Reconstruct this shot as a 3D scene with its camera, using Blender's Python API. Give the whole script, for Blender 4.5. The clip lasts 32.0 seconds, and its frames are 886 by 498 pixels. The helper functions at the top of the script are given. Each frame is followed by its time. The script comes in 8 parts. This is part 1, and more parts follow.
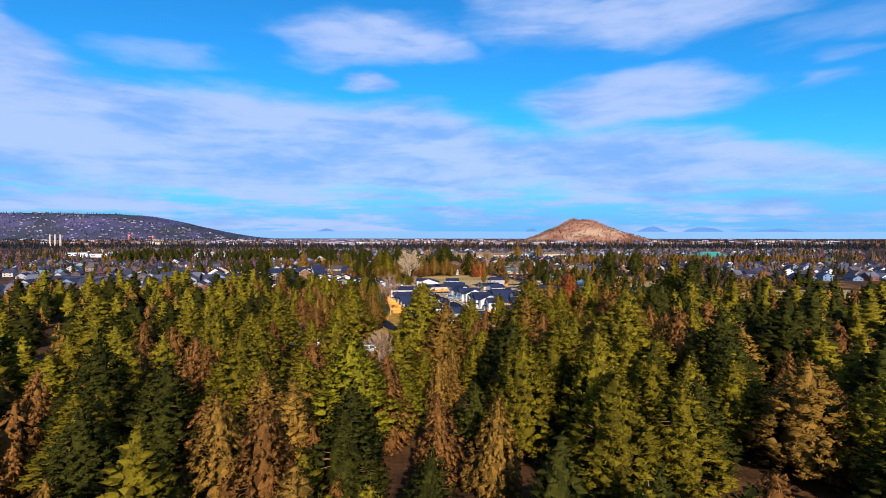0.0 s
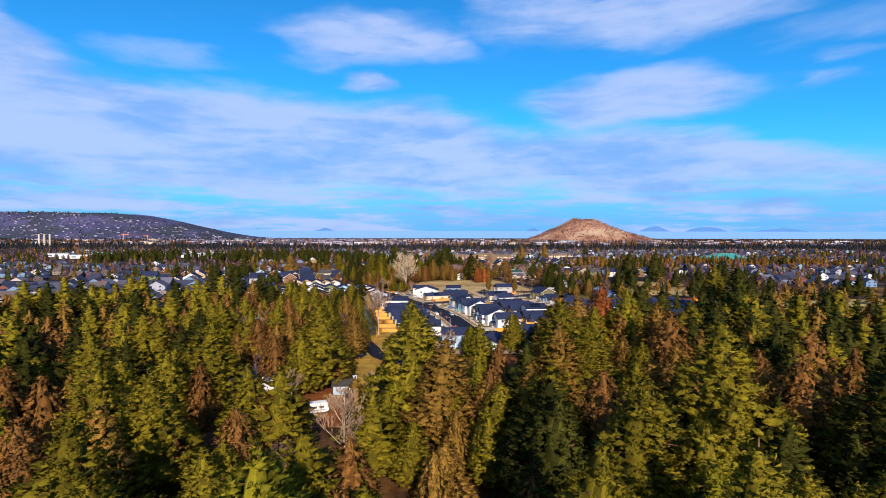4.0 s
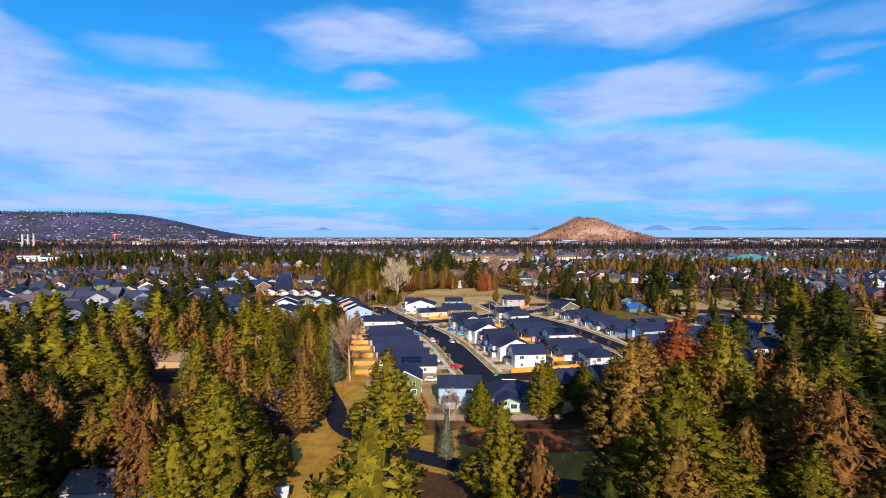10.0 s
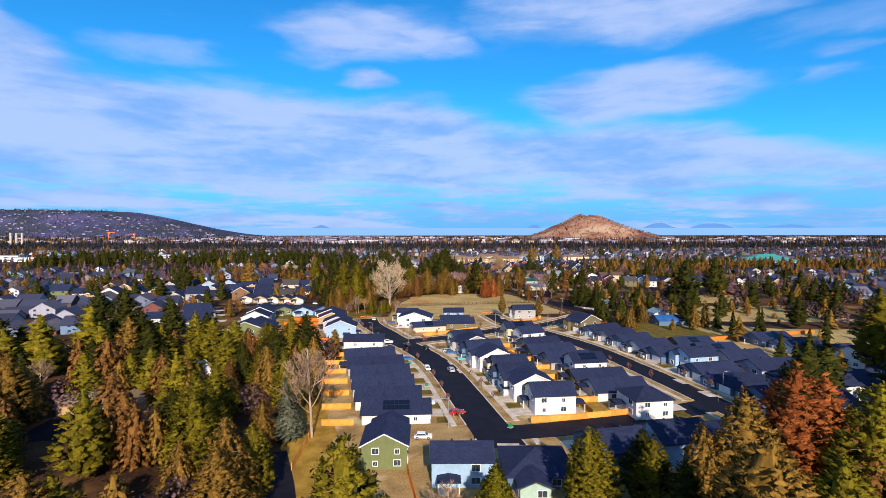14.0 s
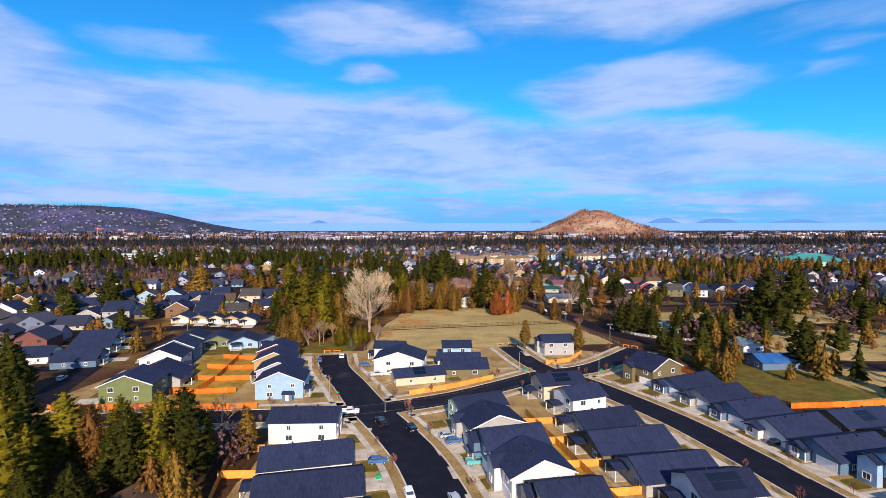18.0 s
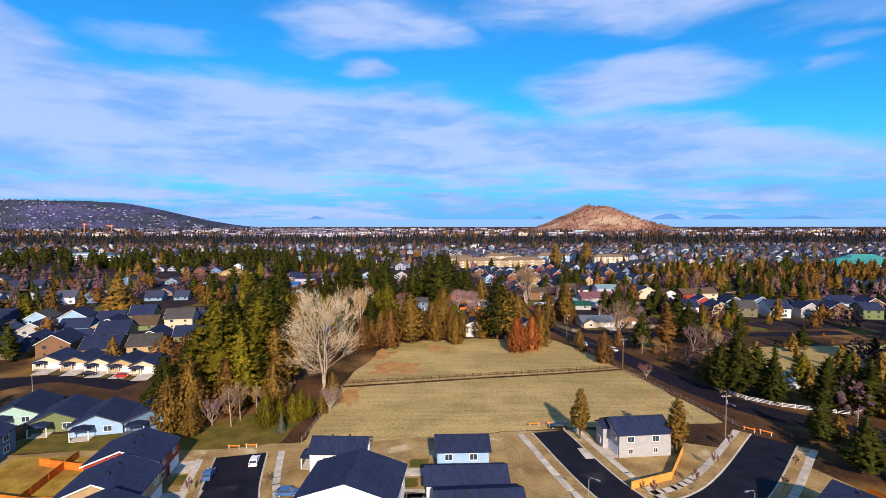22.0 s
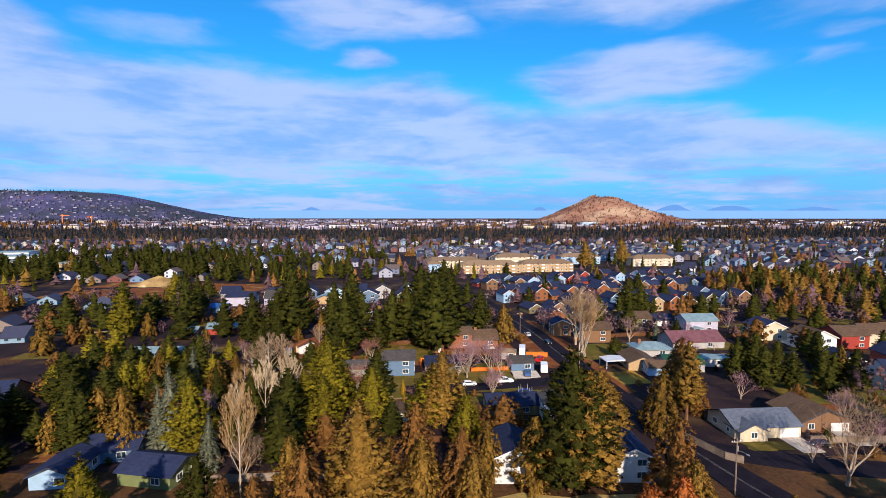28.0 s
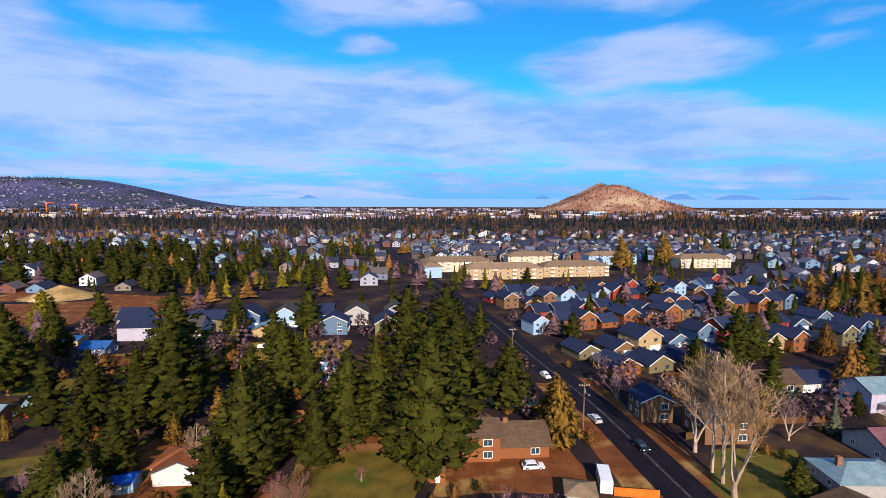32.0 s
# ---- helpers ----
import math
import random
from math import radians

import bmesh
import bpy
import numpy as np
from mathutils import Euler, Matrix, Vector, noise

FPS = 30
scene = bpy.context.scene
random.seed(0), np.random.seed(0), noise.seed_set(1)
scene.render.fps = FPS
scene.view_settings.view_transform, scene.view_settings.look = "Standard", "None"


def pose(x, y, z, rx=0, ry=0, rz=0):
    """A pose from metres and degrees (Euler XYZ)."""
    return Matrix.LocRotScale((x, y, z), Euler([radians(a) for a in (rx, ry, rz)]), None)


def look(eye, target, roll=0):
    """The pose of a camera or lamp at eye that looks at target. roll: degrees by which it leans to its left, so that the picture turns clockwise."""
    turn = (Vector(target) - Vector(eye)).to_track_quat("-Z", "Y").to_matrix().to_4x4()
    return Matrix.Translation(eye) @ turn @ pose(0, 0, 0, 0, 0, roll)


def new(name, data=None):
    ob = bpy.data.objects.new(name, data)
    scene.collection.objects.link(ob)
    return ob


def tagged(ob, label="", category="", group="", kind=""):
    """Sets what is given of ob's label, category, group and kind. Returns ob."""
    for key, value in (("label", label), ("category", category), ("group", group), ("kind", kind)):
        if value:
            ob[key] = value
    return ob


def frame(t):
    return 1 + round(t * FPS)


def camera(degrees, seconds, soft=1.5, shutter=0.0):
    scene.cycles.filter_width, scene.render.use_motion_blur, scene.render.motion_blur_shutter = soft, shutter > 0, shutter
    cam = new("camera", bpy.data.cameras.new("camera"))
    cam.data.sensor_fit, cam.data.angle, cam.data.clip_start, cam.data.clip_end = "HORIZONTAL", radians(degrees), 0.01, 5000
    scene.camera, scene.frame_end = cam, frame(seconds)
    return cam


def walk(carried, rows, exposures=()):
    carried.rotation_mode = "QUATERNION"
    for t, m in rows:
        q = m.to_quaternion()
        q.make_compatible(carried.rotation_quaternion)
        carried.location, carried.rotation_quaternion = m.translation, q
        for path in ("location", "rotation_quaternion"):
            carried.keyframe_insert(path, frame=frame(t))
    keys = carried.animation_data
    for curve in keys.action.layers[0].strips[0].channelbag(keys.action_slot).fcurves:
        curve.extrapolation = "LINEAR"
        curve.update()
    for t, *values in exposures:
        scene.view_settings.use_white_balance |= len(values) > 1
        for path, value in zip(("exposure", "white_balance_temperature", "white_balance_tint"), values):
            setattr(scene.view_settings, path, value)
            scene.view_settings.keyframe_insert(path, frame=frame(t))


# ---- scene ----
cam = camera(83.2, 32.0, 0.75)
# seconds, eye x y z, yaw, pitch, roll
PATH = [
    (0.0, -0.03, 0.15, 48.34, 0.07, -1.76, -0.06),
    (1.0, -0.05, 14.32, 48.64, 0.07, -1.79, -0.12),
    (2.0, -0.03, 28.13, 48.93, 0.06, -1.78, -0.13),
    (3.0, 0.09, 41.3, 49.24, 0.08, -1.8, -0.13),
    (3.5, 0.16, 47.48, 49.39, 0.1, -1.82, -0.12),
    (5.5, 0.4, 69.85, 50.02, 0.07, -1.81, -0.08),
    (6.0, 0.45, 75.9, 50.17, 0.07, -1.84, -0.08),
    (7.0, 0.62, 87.8, 50.49, 0.07, -1.86, -0.04),
    (8.0, 0.7, 99.59, 50.8, 0.06, -1.88, -0.03),
    (9.0, 0.86, 111.01, 51.11, 0.06, -1.91, -0.02),
    (10.0, 1.21, 122.37, 51.42, 0.06, -1.94, 0.01),
    (11.0, 1.41, 133.62, 51.73, 0.05, -2.0, 0.02),
    (12.0, 1.61, 144.84, 52.03, 0.04, -2.05, -0.01),
    (13.0, 1.95, 155.85, 52.32, 0.04, -2.1, 0.05),
    (13.5, 2.18, 161.44, 52.46, 0.05, -2.13, 0.06),
    (15.5, 2.16, 201.03, 53.01, 0.01, -2.44, -0.01),
    (16.0, 2.33, 212.84, 53.14, 0.02, -2.49, -0.01),
    (17.0, 2.8, 236.03, 53.39, 0.05, -2.63, 0.03),
    (18.0, 2.85, 258.93, 53.63, 0.06, -2.75, 0.07),
    (19.0, 3.2, 282.03, 53.85, 0.04, -2.84, 0.05),
    (20.0, 3.36, 304.79, 54.06, 0.01, -2.96, 0.05),
    (21.0, 3.74, 327.07, 54.25, 0.03, -3.11, 0.06),
    (22.0, 3.94, 349.84, 54.42, 0.04, -3.22, 0.03),
    (23.0, 4.18, 372.6, 54.58, 0.05, -3.34, 0.02),
    (24.0, 4.28, 395.7, 54.71, 0.03, -3.49, 0.04),
    (25.0, 4.42, 418.81, 54.82, 0.0, -3.64, 0.05),
    (25.5, 4.48, 430.44, 54.86, -0.02, -3.74, 0.03),
    (27.5, 3.82, 472.67, 54.99, -0.1, -4.11, 0.01),
    (28.0, 3.91, 484.53, 55.0, -0.08, -4.22, -0.02),
    (29.0, 3.89, 508.64, 55.01, -0.03, -4.56, -0.08),
    (30.0, 3.89, 533.07, 54.99, -0.02, -4.87, -0.11),
    (31.0, 3.91, 557.95, 54.94, -0.02, -5.17, -0.14),
    (32.0, 3.78, 583.72, 54.86, -0.02, -5.54, -0.17),
]
walk(cam, [(t, pose(x, y, z, 90 + pitch, roll, yaw)) for t, x, y, z, yaw, pitch, roll in PATH], [(0.0, 0.7), (32.0, 0.7)])

# ---------------------------------------------------------------- sky, sun
SUN_EL, SUN_AZ = radians(27.0), radians(8.0)      # sun stands behind the start of the flight, a little to the right
sun = new("sun", bpy.data.lights.new("sun", "SUN"))
sun.data.energy, sun.data.angle, sun.data.color = 4.5, radians(0.53), (1.0, 0.825, 0.655)
sun.matrix_world = look((math.sin(SUN_AZ) * 100, -math.cos(SUN_AZ) * 100, 100 * math.tan(SUN_EL)), (0, 0, 0))

world = bpy.data.worlds.new("world")
scene.world = world
world.use_nodes = True


class Nodes:
    """Short hand for building a node tree."""

    def __init__(self, tree):
        self.t = tree
        tree.nodes.clear()

    def add(self, kind, ins=(), operation=None):
        n = self.t.nodes.new(kind)
        if operation:
            n.operation = operation
        for k, v in (ins.items() if isinstance(ins, dict) else enumerate(ins)):
            if v is None:
                continue
            if isinstance(v, bpy.types.NodeSocket):
                self.t.links.new(v, n.inputs[k])
            else:
                n.inputs[k].default_value = v
        return n

    def math(self, op, a, b=None, c=None, clamp=False):
        n = self.add("ShaderNodeMath", [a, b, c], op)
        n.use_clamp = clamp
        return n.outputs[0]

    def noise(self, vec, scale, detail=3.0, rough=0.55):
        return self.add("ShaderNodeTexNoise", {"Vector": vec, "Scale": scale, "Detail": detail, "Roughness": rough}).outputs["Fac"]

    def ramp(self, fac, a, b, smooth=True):
        n = self.add("ShaderNodeMapRange", {"Value": fac, "From Min": a, "From Max": b})
        n.interpolation_type = "SMOOTHSTEP" if smooth else "LINEAR"
        return n.outputs[0]

    def mix(self, fac, a, b, blend="MIX"):
        n = self.add("ShaderNodeMix")
        n.data_type, n.blend_type = "RGBA", blend
        for i, v in ((0, fac), (6, a), (7, b)):
            if isinstance(v, bpy.types.NodeSocket):
                self.t.links.new(v, n.inputs[i])
            else:
                n.inputs[i].default_value = v if i == 0 or len(v) == 4 else (*v, 1)
        return n.outputs[2]


CLOUD_LIT, CLOUD_DARK, SKY_LOW, SKY_GAIN = (4.75, 6.15, 9.9), (2.35, 4.5, 9.3), (1.55, 5.1, 9.7), 1.12


def build_sky():
    n = Nodes(world.node_tree)
    sky = n.add("ShaderNodeTexSky")
    sky.sky_type, sky.sun_disc, sky.sun_elevation, sky.sun_rotation = "NISHITA", False, SUN_EL, math.pi - SUN_AZ
    sky.altitude, sky.air_density, sky.dust_density, sky.ozone_density = 1100.0, 1.0, 0.3, 3.0
    tinted = n.mix(1.0, sky.outputs[0], (0.20, 1.18, 1.75), "MULTIPLY")
    d = n.add("ShaderNodeTexCoord").outputs["Generated"]
    sep = n.add("ShaderNodeSeparateXYZ", [d])
    az = n.math("ARCTAN2", sep.outputs[0], sep.outputs[1])
    el = n.math("ARCSINE", sep.outputs[2])
    flat = n.add("ShaderNodeCombineXYZ", [az, el, 0.0]).outputs[0]
    streak = n.add("ShaderNodeVectorMath", [flat, (1.0, 3.2, 1.0)], operation="MULTIPLY").outputs[0]
    warp = n.add("ShaderNodeTexNoise", {"Vector": streak, "Scale": 5.0, "Detail": 4.0}).outputs["Color"]
    warp = n.add("ShaderNodeVectorMath", [warp, (0.5, 0.5, 0.5)], operation="SUBTRACT").outputs[0]
    warp = n.add("ShaderNodeVectorMath", [warp, (0.16, 0.055, 0.0)], operation="MULTIPLY").outputs[0]
    at = n.add("ShaderNodeVectorMath", [flat, warp], operation="ADD").outputs[0]
    at_el = n.add("ShaderNodeSeparateXYZ", [at]).outputs[1]
    at_az = n.add("ShaderNodeSeparateXYZ", [at]).outputs[0]
    # upper rim of the great cloud bank: place along the view's sweep, elevation in degrees
    rim = n.add("ShaderNodeValToRGB", [n.math("DIVIDE", n.math("ADD", at_az, 0.76), 1.52)])
    rim.color_ramp.interpolation = "B_SPLINE"
    stops = ((0.0, 20.5), (0.052, 16.8), (0.09, 15.2), (0.15, 14.6), (0.232, 15.4), (0.317, 15.2), (0.38, 14.5), (0.453, 15.2), (0.512, 13.6), (0.57, 11.9),
             (0.64, 11.6), (0.725, 12.0), (0.788, 11.6), (0.846, 9.8), (0.899, 8.2), (1.0, 6.6))
    while len(rim.color_ramp.elements) < len(stops):
        rim.color_ramp.elements.new(0.5)
    for k, (u, e) in enumerate(stops):
        rim.color_ramp.elements[k].position, rim.color_ramp.elements[k].color = u, (e / 30, e / 30, e / 30, 1)
    rim_el = n.math("MULTIPLY", n.add("ShaderNodeSeparateColor", [rim.outputs[0]]).outputs[0], radians(30))
    total = n.math("MULTIPLY", n.ramp(n.math("SUBTRACT", rim_el, at_el), -0.028, 0.045), 1.02)
    # single clouds: azimuth, elevation, half width, half height (degrees), weight
    for a, e, w, h, k in ((19.5, 14.0, 13.5, 3.4, 0.95), (22.5, 15.3, 9.5, 2.5, 0.9), (-8.2, 21.0, 12.5, 3.4, 0.92), (-8.7, 16.4, 4.6, 1.2, 0.8), (-1.5, 19.9, 6.3, 1.7, 0.7),
                          (20.0, 21.9, 20.0, 3.6, 0.9), (10.5, 23.8, 8.5, 2.8, 0.8), (38.3, 18.2, 8.5, 1.9, 0.55), (40.0, 15.8, 4.0, 0.8, 0.5), (-28.5, 17.1, 8.5, 1.6, 0.45),
                          (38.0, 13.8, 4.0, 1.0, 0.45), (-14.0, 18.4, 7.0, 1.4, 0.4)):
        v = n.add("ShaderNodeVectorMath", [at, (radians(a), radians(e), 0.0)], operation="SUBTRACT").outputs[0]
        v = n.add("ShaderNodeVectorMath", [v, (1 / radians(w), 1 / radians(h), 0.0)], operation="MULTIPLY").outputs[0]
        r = n.add("ShaderNodeVectorMath", [v], operation="LENGTH").outputs["Value"]
        b = n.math("MULTIPLY", n.ramp(r, 1.2, 0.3), k)
        total = n.math("MAXIMUM", total, b)
    around = n.math("MULTIPLY", n.ramp(n.math("ABSOLUTE", az), 0.85, 1.3), 0.55)
    total = n.math("MAXIMUM", total, around)
    fine = n.noise(streak, 5.5, 10.0, 0.60)
    fibre = n.noise(n.add("ShaderNodeVectorMath", [at, (1.0, 6.0, 1.0)], operation="MULTIPLY").outputs[0], 7.0, 6.0, 0.55)
    wisps = n.noise(n.add("ShaderNodeVectorMath", [flat, (1.0, 9.0, 1.0)], operation="MULTIPLY").outputs[0], 4.0, 7.0, 0.64)
    grainy = n.math("ADD", n.math("MULTIPLY", n.math("SUBTRACT", fine, 0.5), 0.85), n.math("MULTIPLY", n.math("SUBTRACT", fibre, 0.5), 0.4))
    # the bank thins out and breaks into bars towards the horizon
    thin = n.math("MULTIPLY", n.ramp(el, 0.13, 0.045), n.ramp(wisps, 0.62, 0.40))
    dens = n.math("ADD", n.math("SUBTRACT", total, n.math("MULTIPLY", thin, 0.85)), grainy)
    dens = n.math("MULTIPLY", n.ramp(dens, 0.08, 0.98), 0.97, clamp=True)
    shade = n.math("ADD", n.math("MULTIPLY", n.noise(streak, 3.4, 6.0, 0.58), 0.7), n.math("MULTIPLY", fibre, 0.3))
    cloud = n.mix(n.ramp(shade, 0.38, 0.57), CLOUD_DARK, CLOUD_LIT)
    sky_rgb = n.mix(1.0, tinted, (SKY_GAIN, SKY_GAIN, SKY_GAIN), "MULTIPLY")
    horizon = n.mix(n.ramp(el, 0.20, 0.0), sky_rgb, SKY_LOW)
    out = n.mix(n.math("MULTIPLY", dens, 0.92), horizon, cloud)
    bg = n.add("ShaderNodeBackground", {"Color": out, "Strength": 0.062})
    n.add("ShaderNodeOutputWorld", [bg.outputs[0]])


build_sky()

# ---------------------------------------------------------------- materials
def surface(name, dark, light, scale=1.0, rough=0.85, bump=0.2, fine=8.0, metal=0.0, by_piece=0.0, spec=0.1, where="Object", patch=None):
    """A two-scale noisy surface; by_piece varies it from object to object; patch = (colour, scale, from, to): broad stains."""
    m = bpy.data.materials.new(name)
    m.use_nodes = True
    n = Nodes(m.node_tree)
    if where == "World":
        vec = n.add("ShaderNodeNewGeometry").outputs["Position"]
    else:
        vec = n.add("ShaderNodeTexCoord").outputs["Object"]
    big = n.noise(vec, scale, 4.0)
    small = n.noise(vec, scale * fine, 5.0, 0.75)
    fac = n.math("ADD", n.math("MULTIPLY", big, 0.5), n.math("MULTIPLY", small, 0.5))
    col = n.mix(n.ramp(fac, 0.36, 0.64), dark, light)
    if patch:
        p = n.noise(vec, patch[1], 5.0, 0.6)
        col = n.mix(n.ramp(p, patch[2], patch[3]), col, patch[0])
    if by_piece:
        r = n.add("ShaderNodeObjectInfo").outputs["Random"]
        v = n.math("ADD", n.math("MULTIPLY", r, by_piece), 1.0 - by_piece / 2)
        col = n.mix(1.0, col, n.add("ShaderNodeCombineColor", [v, v, v]).outputs[0], "MULTIPLY")
    p = n.add("ShaderNodeBsdfPrincipled", {"Base Color": col, "Roughness": rough, "Metallic": metal, "Specular IOR Level": spec})
    if bump:
        b = n.add("ShaderNodeBump", {"Strength": bump, "Distance": 0.05, "Height": small})
        m.node_tree.links.new(b.outputs[0], p.inputs["Normal"])
    n.add("ShaderNodeOutputMaterial", [p.outputs[0]])
    return m


def siding(name, c):
    """Painted lap siding: faint horizontal courses and weathering."""
    m = bpy.data.materials.new(name)
    m.use_nodes = True
    n = Nodes(m.node_tree)
    vec = n.add("ShaderNodeTexCoord").outputs["Object"]
    z = n.add("ShaderNodeSeparateXYZ", [vec]).outputs[2]
    saw = n.math("FRACT", n.math("MULTIPLY", z, 5.5))
    dirt = n.noise(vec, 0.9, 4.0)
    col = n.mix(n.ramp(dirt, 0.3, 0.7), tuple(v * 0.86 for v in c), c)
    col = n.mix(n.math("MULTIPLY", n.ramp(saw, 0.16, 0.0), 0.35), col, tuple(v * 0.45 for v in c))
    b = n.add("ShaderNodeBump", {"Strength": 0.5, "Distance": 0.02, "Height": saw})
    p = n.add("ShaderNodeBsdfPrincipled", {"Base Color": col, "Roughness": 0.6, "Normal": b.outputs[0], "Specular IOR Level": 0.3})
    n.add("ShaderNodeOutputMaterial", [p.outputs[0]])
    return m


def shingle(name, dark, light):
    """Asphalt shingles: courses, random tabs, grit."""
    m = bpy.data.materials.new(name)
    m.use_nodes = True
    n = Nodes(m.node_tree)
    vec = n.add("ShaderNodeTexCoord").outputs["Object"]
    brick = n.add("ShaderNodeTexBrick", {"Vector": vec, "Color1": (0, 0, 0, 1), "Color2": (1, 1, 1, 1), "Mortar": (0.2, 0.2, 0.2, 1), "Scale": 1.0,
                                         "Mortar Size": 0.01, "Brick Width": 0.9, "Row Height": 0.35})
    grit = n.math("ADD", n.math("MULTIPLY", n.noise(vec, 2.6, 6.0, 0.72), 0.6), n.math("MULTIPLY", n.noise(vec, 0.16, 3.0), 0.4))
    fac = n.math("ADD", n.math("MULTIPLY", brick.outputs[0], 0.16), n.math("MULTIPLY", grit, 0.84))
    r = n.add("ShaderNodeObjectInfo").outputs["Random"]
    v = n.math("ADD", n.math("MULTIPLY", r, 0.3), 0.85)
    col = n.mix(n.ramp(fac, 0.25, 0.75), dark, light)
    col = n.mix(1.0, col, n.add("ShaderNodeCombineColor", [v, v, v]).outputs[0], "MULTIPLY")
    b = n.add("ShaderNodeBump", {"Strength": 0.35, "Distance": 0.03, "Height": brick.outputs[0]})
    p = n.add("ShaderNodeBsdfPrincipled", {"Base Color": col, "Roughness": 0.85, "Normal": b.outputs[0], "Specular IOR Level": 0.08})
    n.add("ShaderNodeOutputMaterial", [p.outputs[0]])
    return m


def leafy(name, dark, light, tint=(1.0, 1.0, 1.0), through_=0.25, spread=0.5):
    """Foliage: every clump its own tone, every tree its own."""
    m = bpy.data.materials.new(name)
    m.use_nodes = True
    n = Nodes(m.node_tree)
    isl = n.add("ShaderNodeNewGeometry").outputs["Random Per Island"]
    vec = n.add("ShaderNodeTexCoord").outputs["Object"]
    blot = n.noise(vec, 0.35, 2.0)
    grain = n.noise(vec, 2.6, 5.0, 0.7)
    fac = n.math("ADD", n.math("MULTIPLY", isl, 0.35), n.math("ADD", n.math("MULTIPLY", blot, 0.45), n.math("MULTIPLY", grain, 0.55)))
    col = n.mix(n.ramp(fac, 0.44, 0.94), dark, light)
    r = n.add("ShaderNodeObjectInfo").outputs["Random"]
    v = n.math("ADD", n.math("MULTIPLY", r, spread), 1.0 - spread / 2)
    col = n.mix(1.0, col, n.add("ShaderNodeCombineColor", [v, v, v]).outputs[0], "MULTIPLY")
    col = n.mix(1.0, col, tint, "MULTIPLY")
    p = n.add("ShaderNodeBsdfPrincipled", {"Base Color": col, "Roughness": 0.8, "Specular IOR Level": 0.05})
    t = n.add("ShaderNodeBsdfTranslucent", [col])
    x = n.add("ShaderNodeMixShader", [through_, p.outputs[0], t.outputs[0]])
    n.add("ShaderNodeOutputMaterial", [x.outputs[0]])
    return m


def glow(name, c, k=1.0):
    """Far haze and mountains: many miles of lit air put in as emitted colour."""
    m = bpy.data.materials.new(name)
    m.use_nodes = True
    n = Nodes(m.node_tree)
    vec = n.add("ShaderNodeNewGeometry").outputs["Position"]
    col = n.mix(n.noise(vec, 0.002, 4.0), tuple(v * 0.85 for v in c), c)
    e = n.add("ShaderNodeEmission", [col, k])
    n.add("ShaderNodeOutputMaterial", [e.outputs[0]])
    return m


def islands(name, cols, rough=0.8):
    """One colour per piece out of a short row of colours."""
    m = bpy.data.materials.new(name)
    m.use_nodes = True
    n = Nodes(m.node_tree)
    isl = n.add("ShaderNodeNewGeometry").outputs["Random Per Island"]
    ramp = n.add("ShaderNodeValToRGB", [isl])
    ramp.color_ramp.interpolation = "CONSTANT"
    while len(ramp.color_ramp.elements) < len(cols):
        ramp.color_ramp.elements.new(0.5)
    for k, c in enumerate(cols):
        ramp.color_ramp.elements[k].position, ramp.color_ramp.elements[k].color = k / len(cols), (*c, 1)
    vec = n.add("ShaderNodeTexCoord").outputs["Object"]
    g = n.math("ADD", n.math("MULTIPLY", n.noise(vec, 0.8, 3.0), 0.5), 0.75)
    col = n.mix(1.0, ramp.outputs[0], n.add("ShaderNodeCombineColor", [g, g, g]).outputs[0], "MULTIPLY")
    p = n.add("ShaderNodeBsdfPrincipled", {"Base Color": col, "Roughness": rough, "Specular IOR Level": 0.25})
    n.add("ShaderNodeOutputMaterial", [p.outputs[0]])
    return m


def glass(name, c=(0.03, 0.05, 0.07)):
    m = bpy.data.materials.new(name)
    m.use_nodes = True
    n = Nodes(m.node_tree)
    p = n.add("ShaderNodeBsdfPrincipled", {"Base Color": (*c, 1), "Roughness": 0.06, "Specular IOR Level": 0.8})
    n.add("ShaderNodeOutputMaterial", [p.outputs[0]])
    return m


ASPHALT_NEW = surface("fresh asphalt", (0.006, 0.006, 0.011), (0.015, 0.014, 0.022), 0.25, 0.7, 0.3, 30.0, where="World", patch=((0.05, 0.044, 0.046), 0.07, 0.6, 0.82))
ASPHALT_OLD = surface("old asphalt", (0.006, 0.005, 0.010), (0.014, 0.011, 0.018), 0.3, 0.9, 0.3, 25.0, where="World", patch=((0.032, 0.021, 0.024), 0.1, 0.55, 0.8))
CONCRETE = surface("concrete", (0.36, 0.31, 0.25), (0.55, 0.49, 0.41), 0.5, 0.85, 0.15, 9.0, by_piece=0.25, where="World")
PAINT_LINE = surface("worn road paint", (0.08, 0.07, 0.07), (0.22, 0.20, 0.18), 0.8, 0.7, 0.05, where="World")
GROUND = surface("forest and dry ground", (0.022, 0.012, 0.007), (0.10, 0.048, 0.020), 0.06, 0.95, 0.5, 18.0, where="World", patch=((0.22, 0.115, 0.034), 0.025, 0.53, 0.70))
# the town's dark purple shade is mixed into this ground colour
TOWN_GROUND = surface("yards, gravel and worn grass with painted shade", (0.010, 0.0075, 0.013), (0.036, 0.021, 0.021), 0.09, 0.95, 0.4, 18.0, where="World", patch=((0.085, 0.050, 0.022), 0.05, 0.50, 0.68))
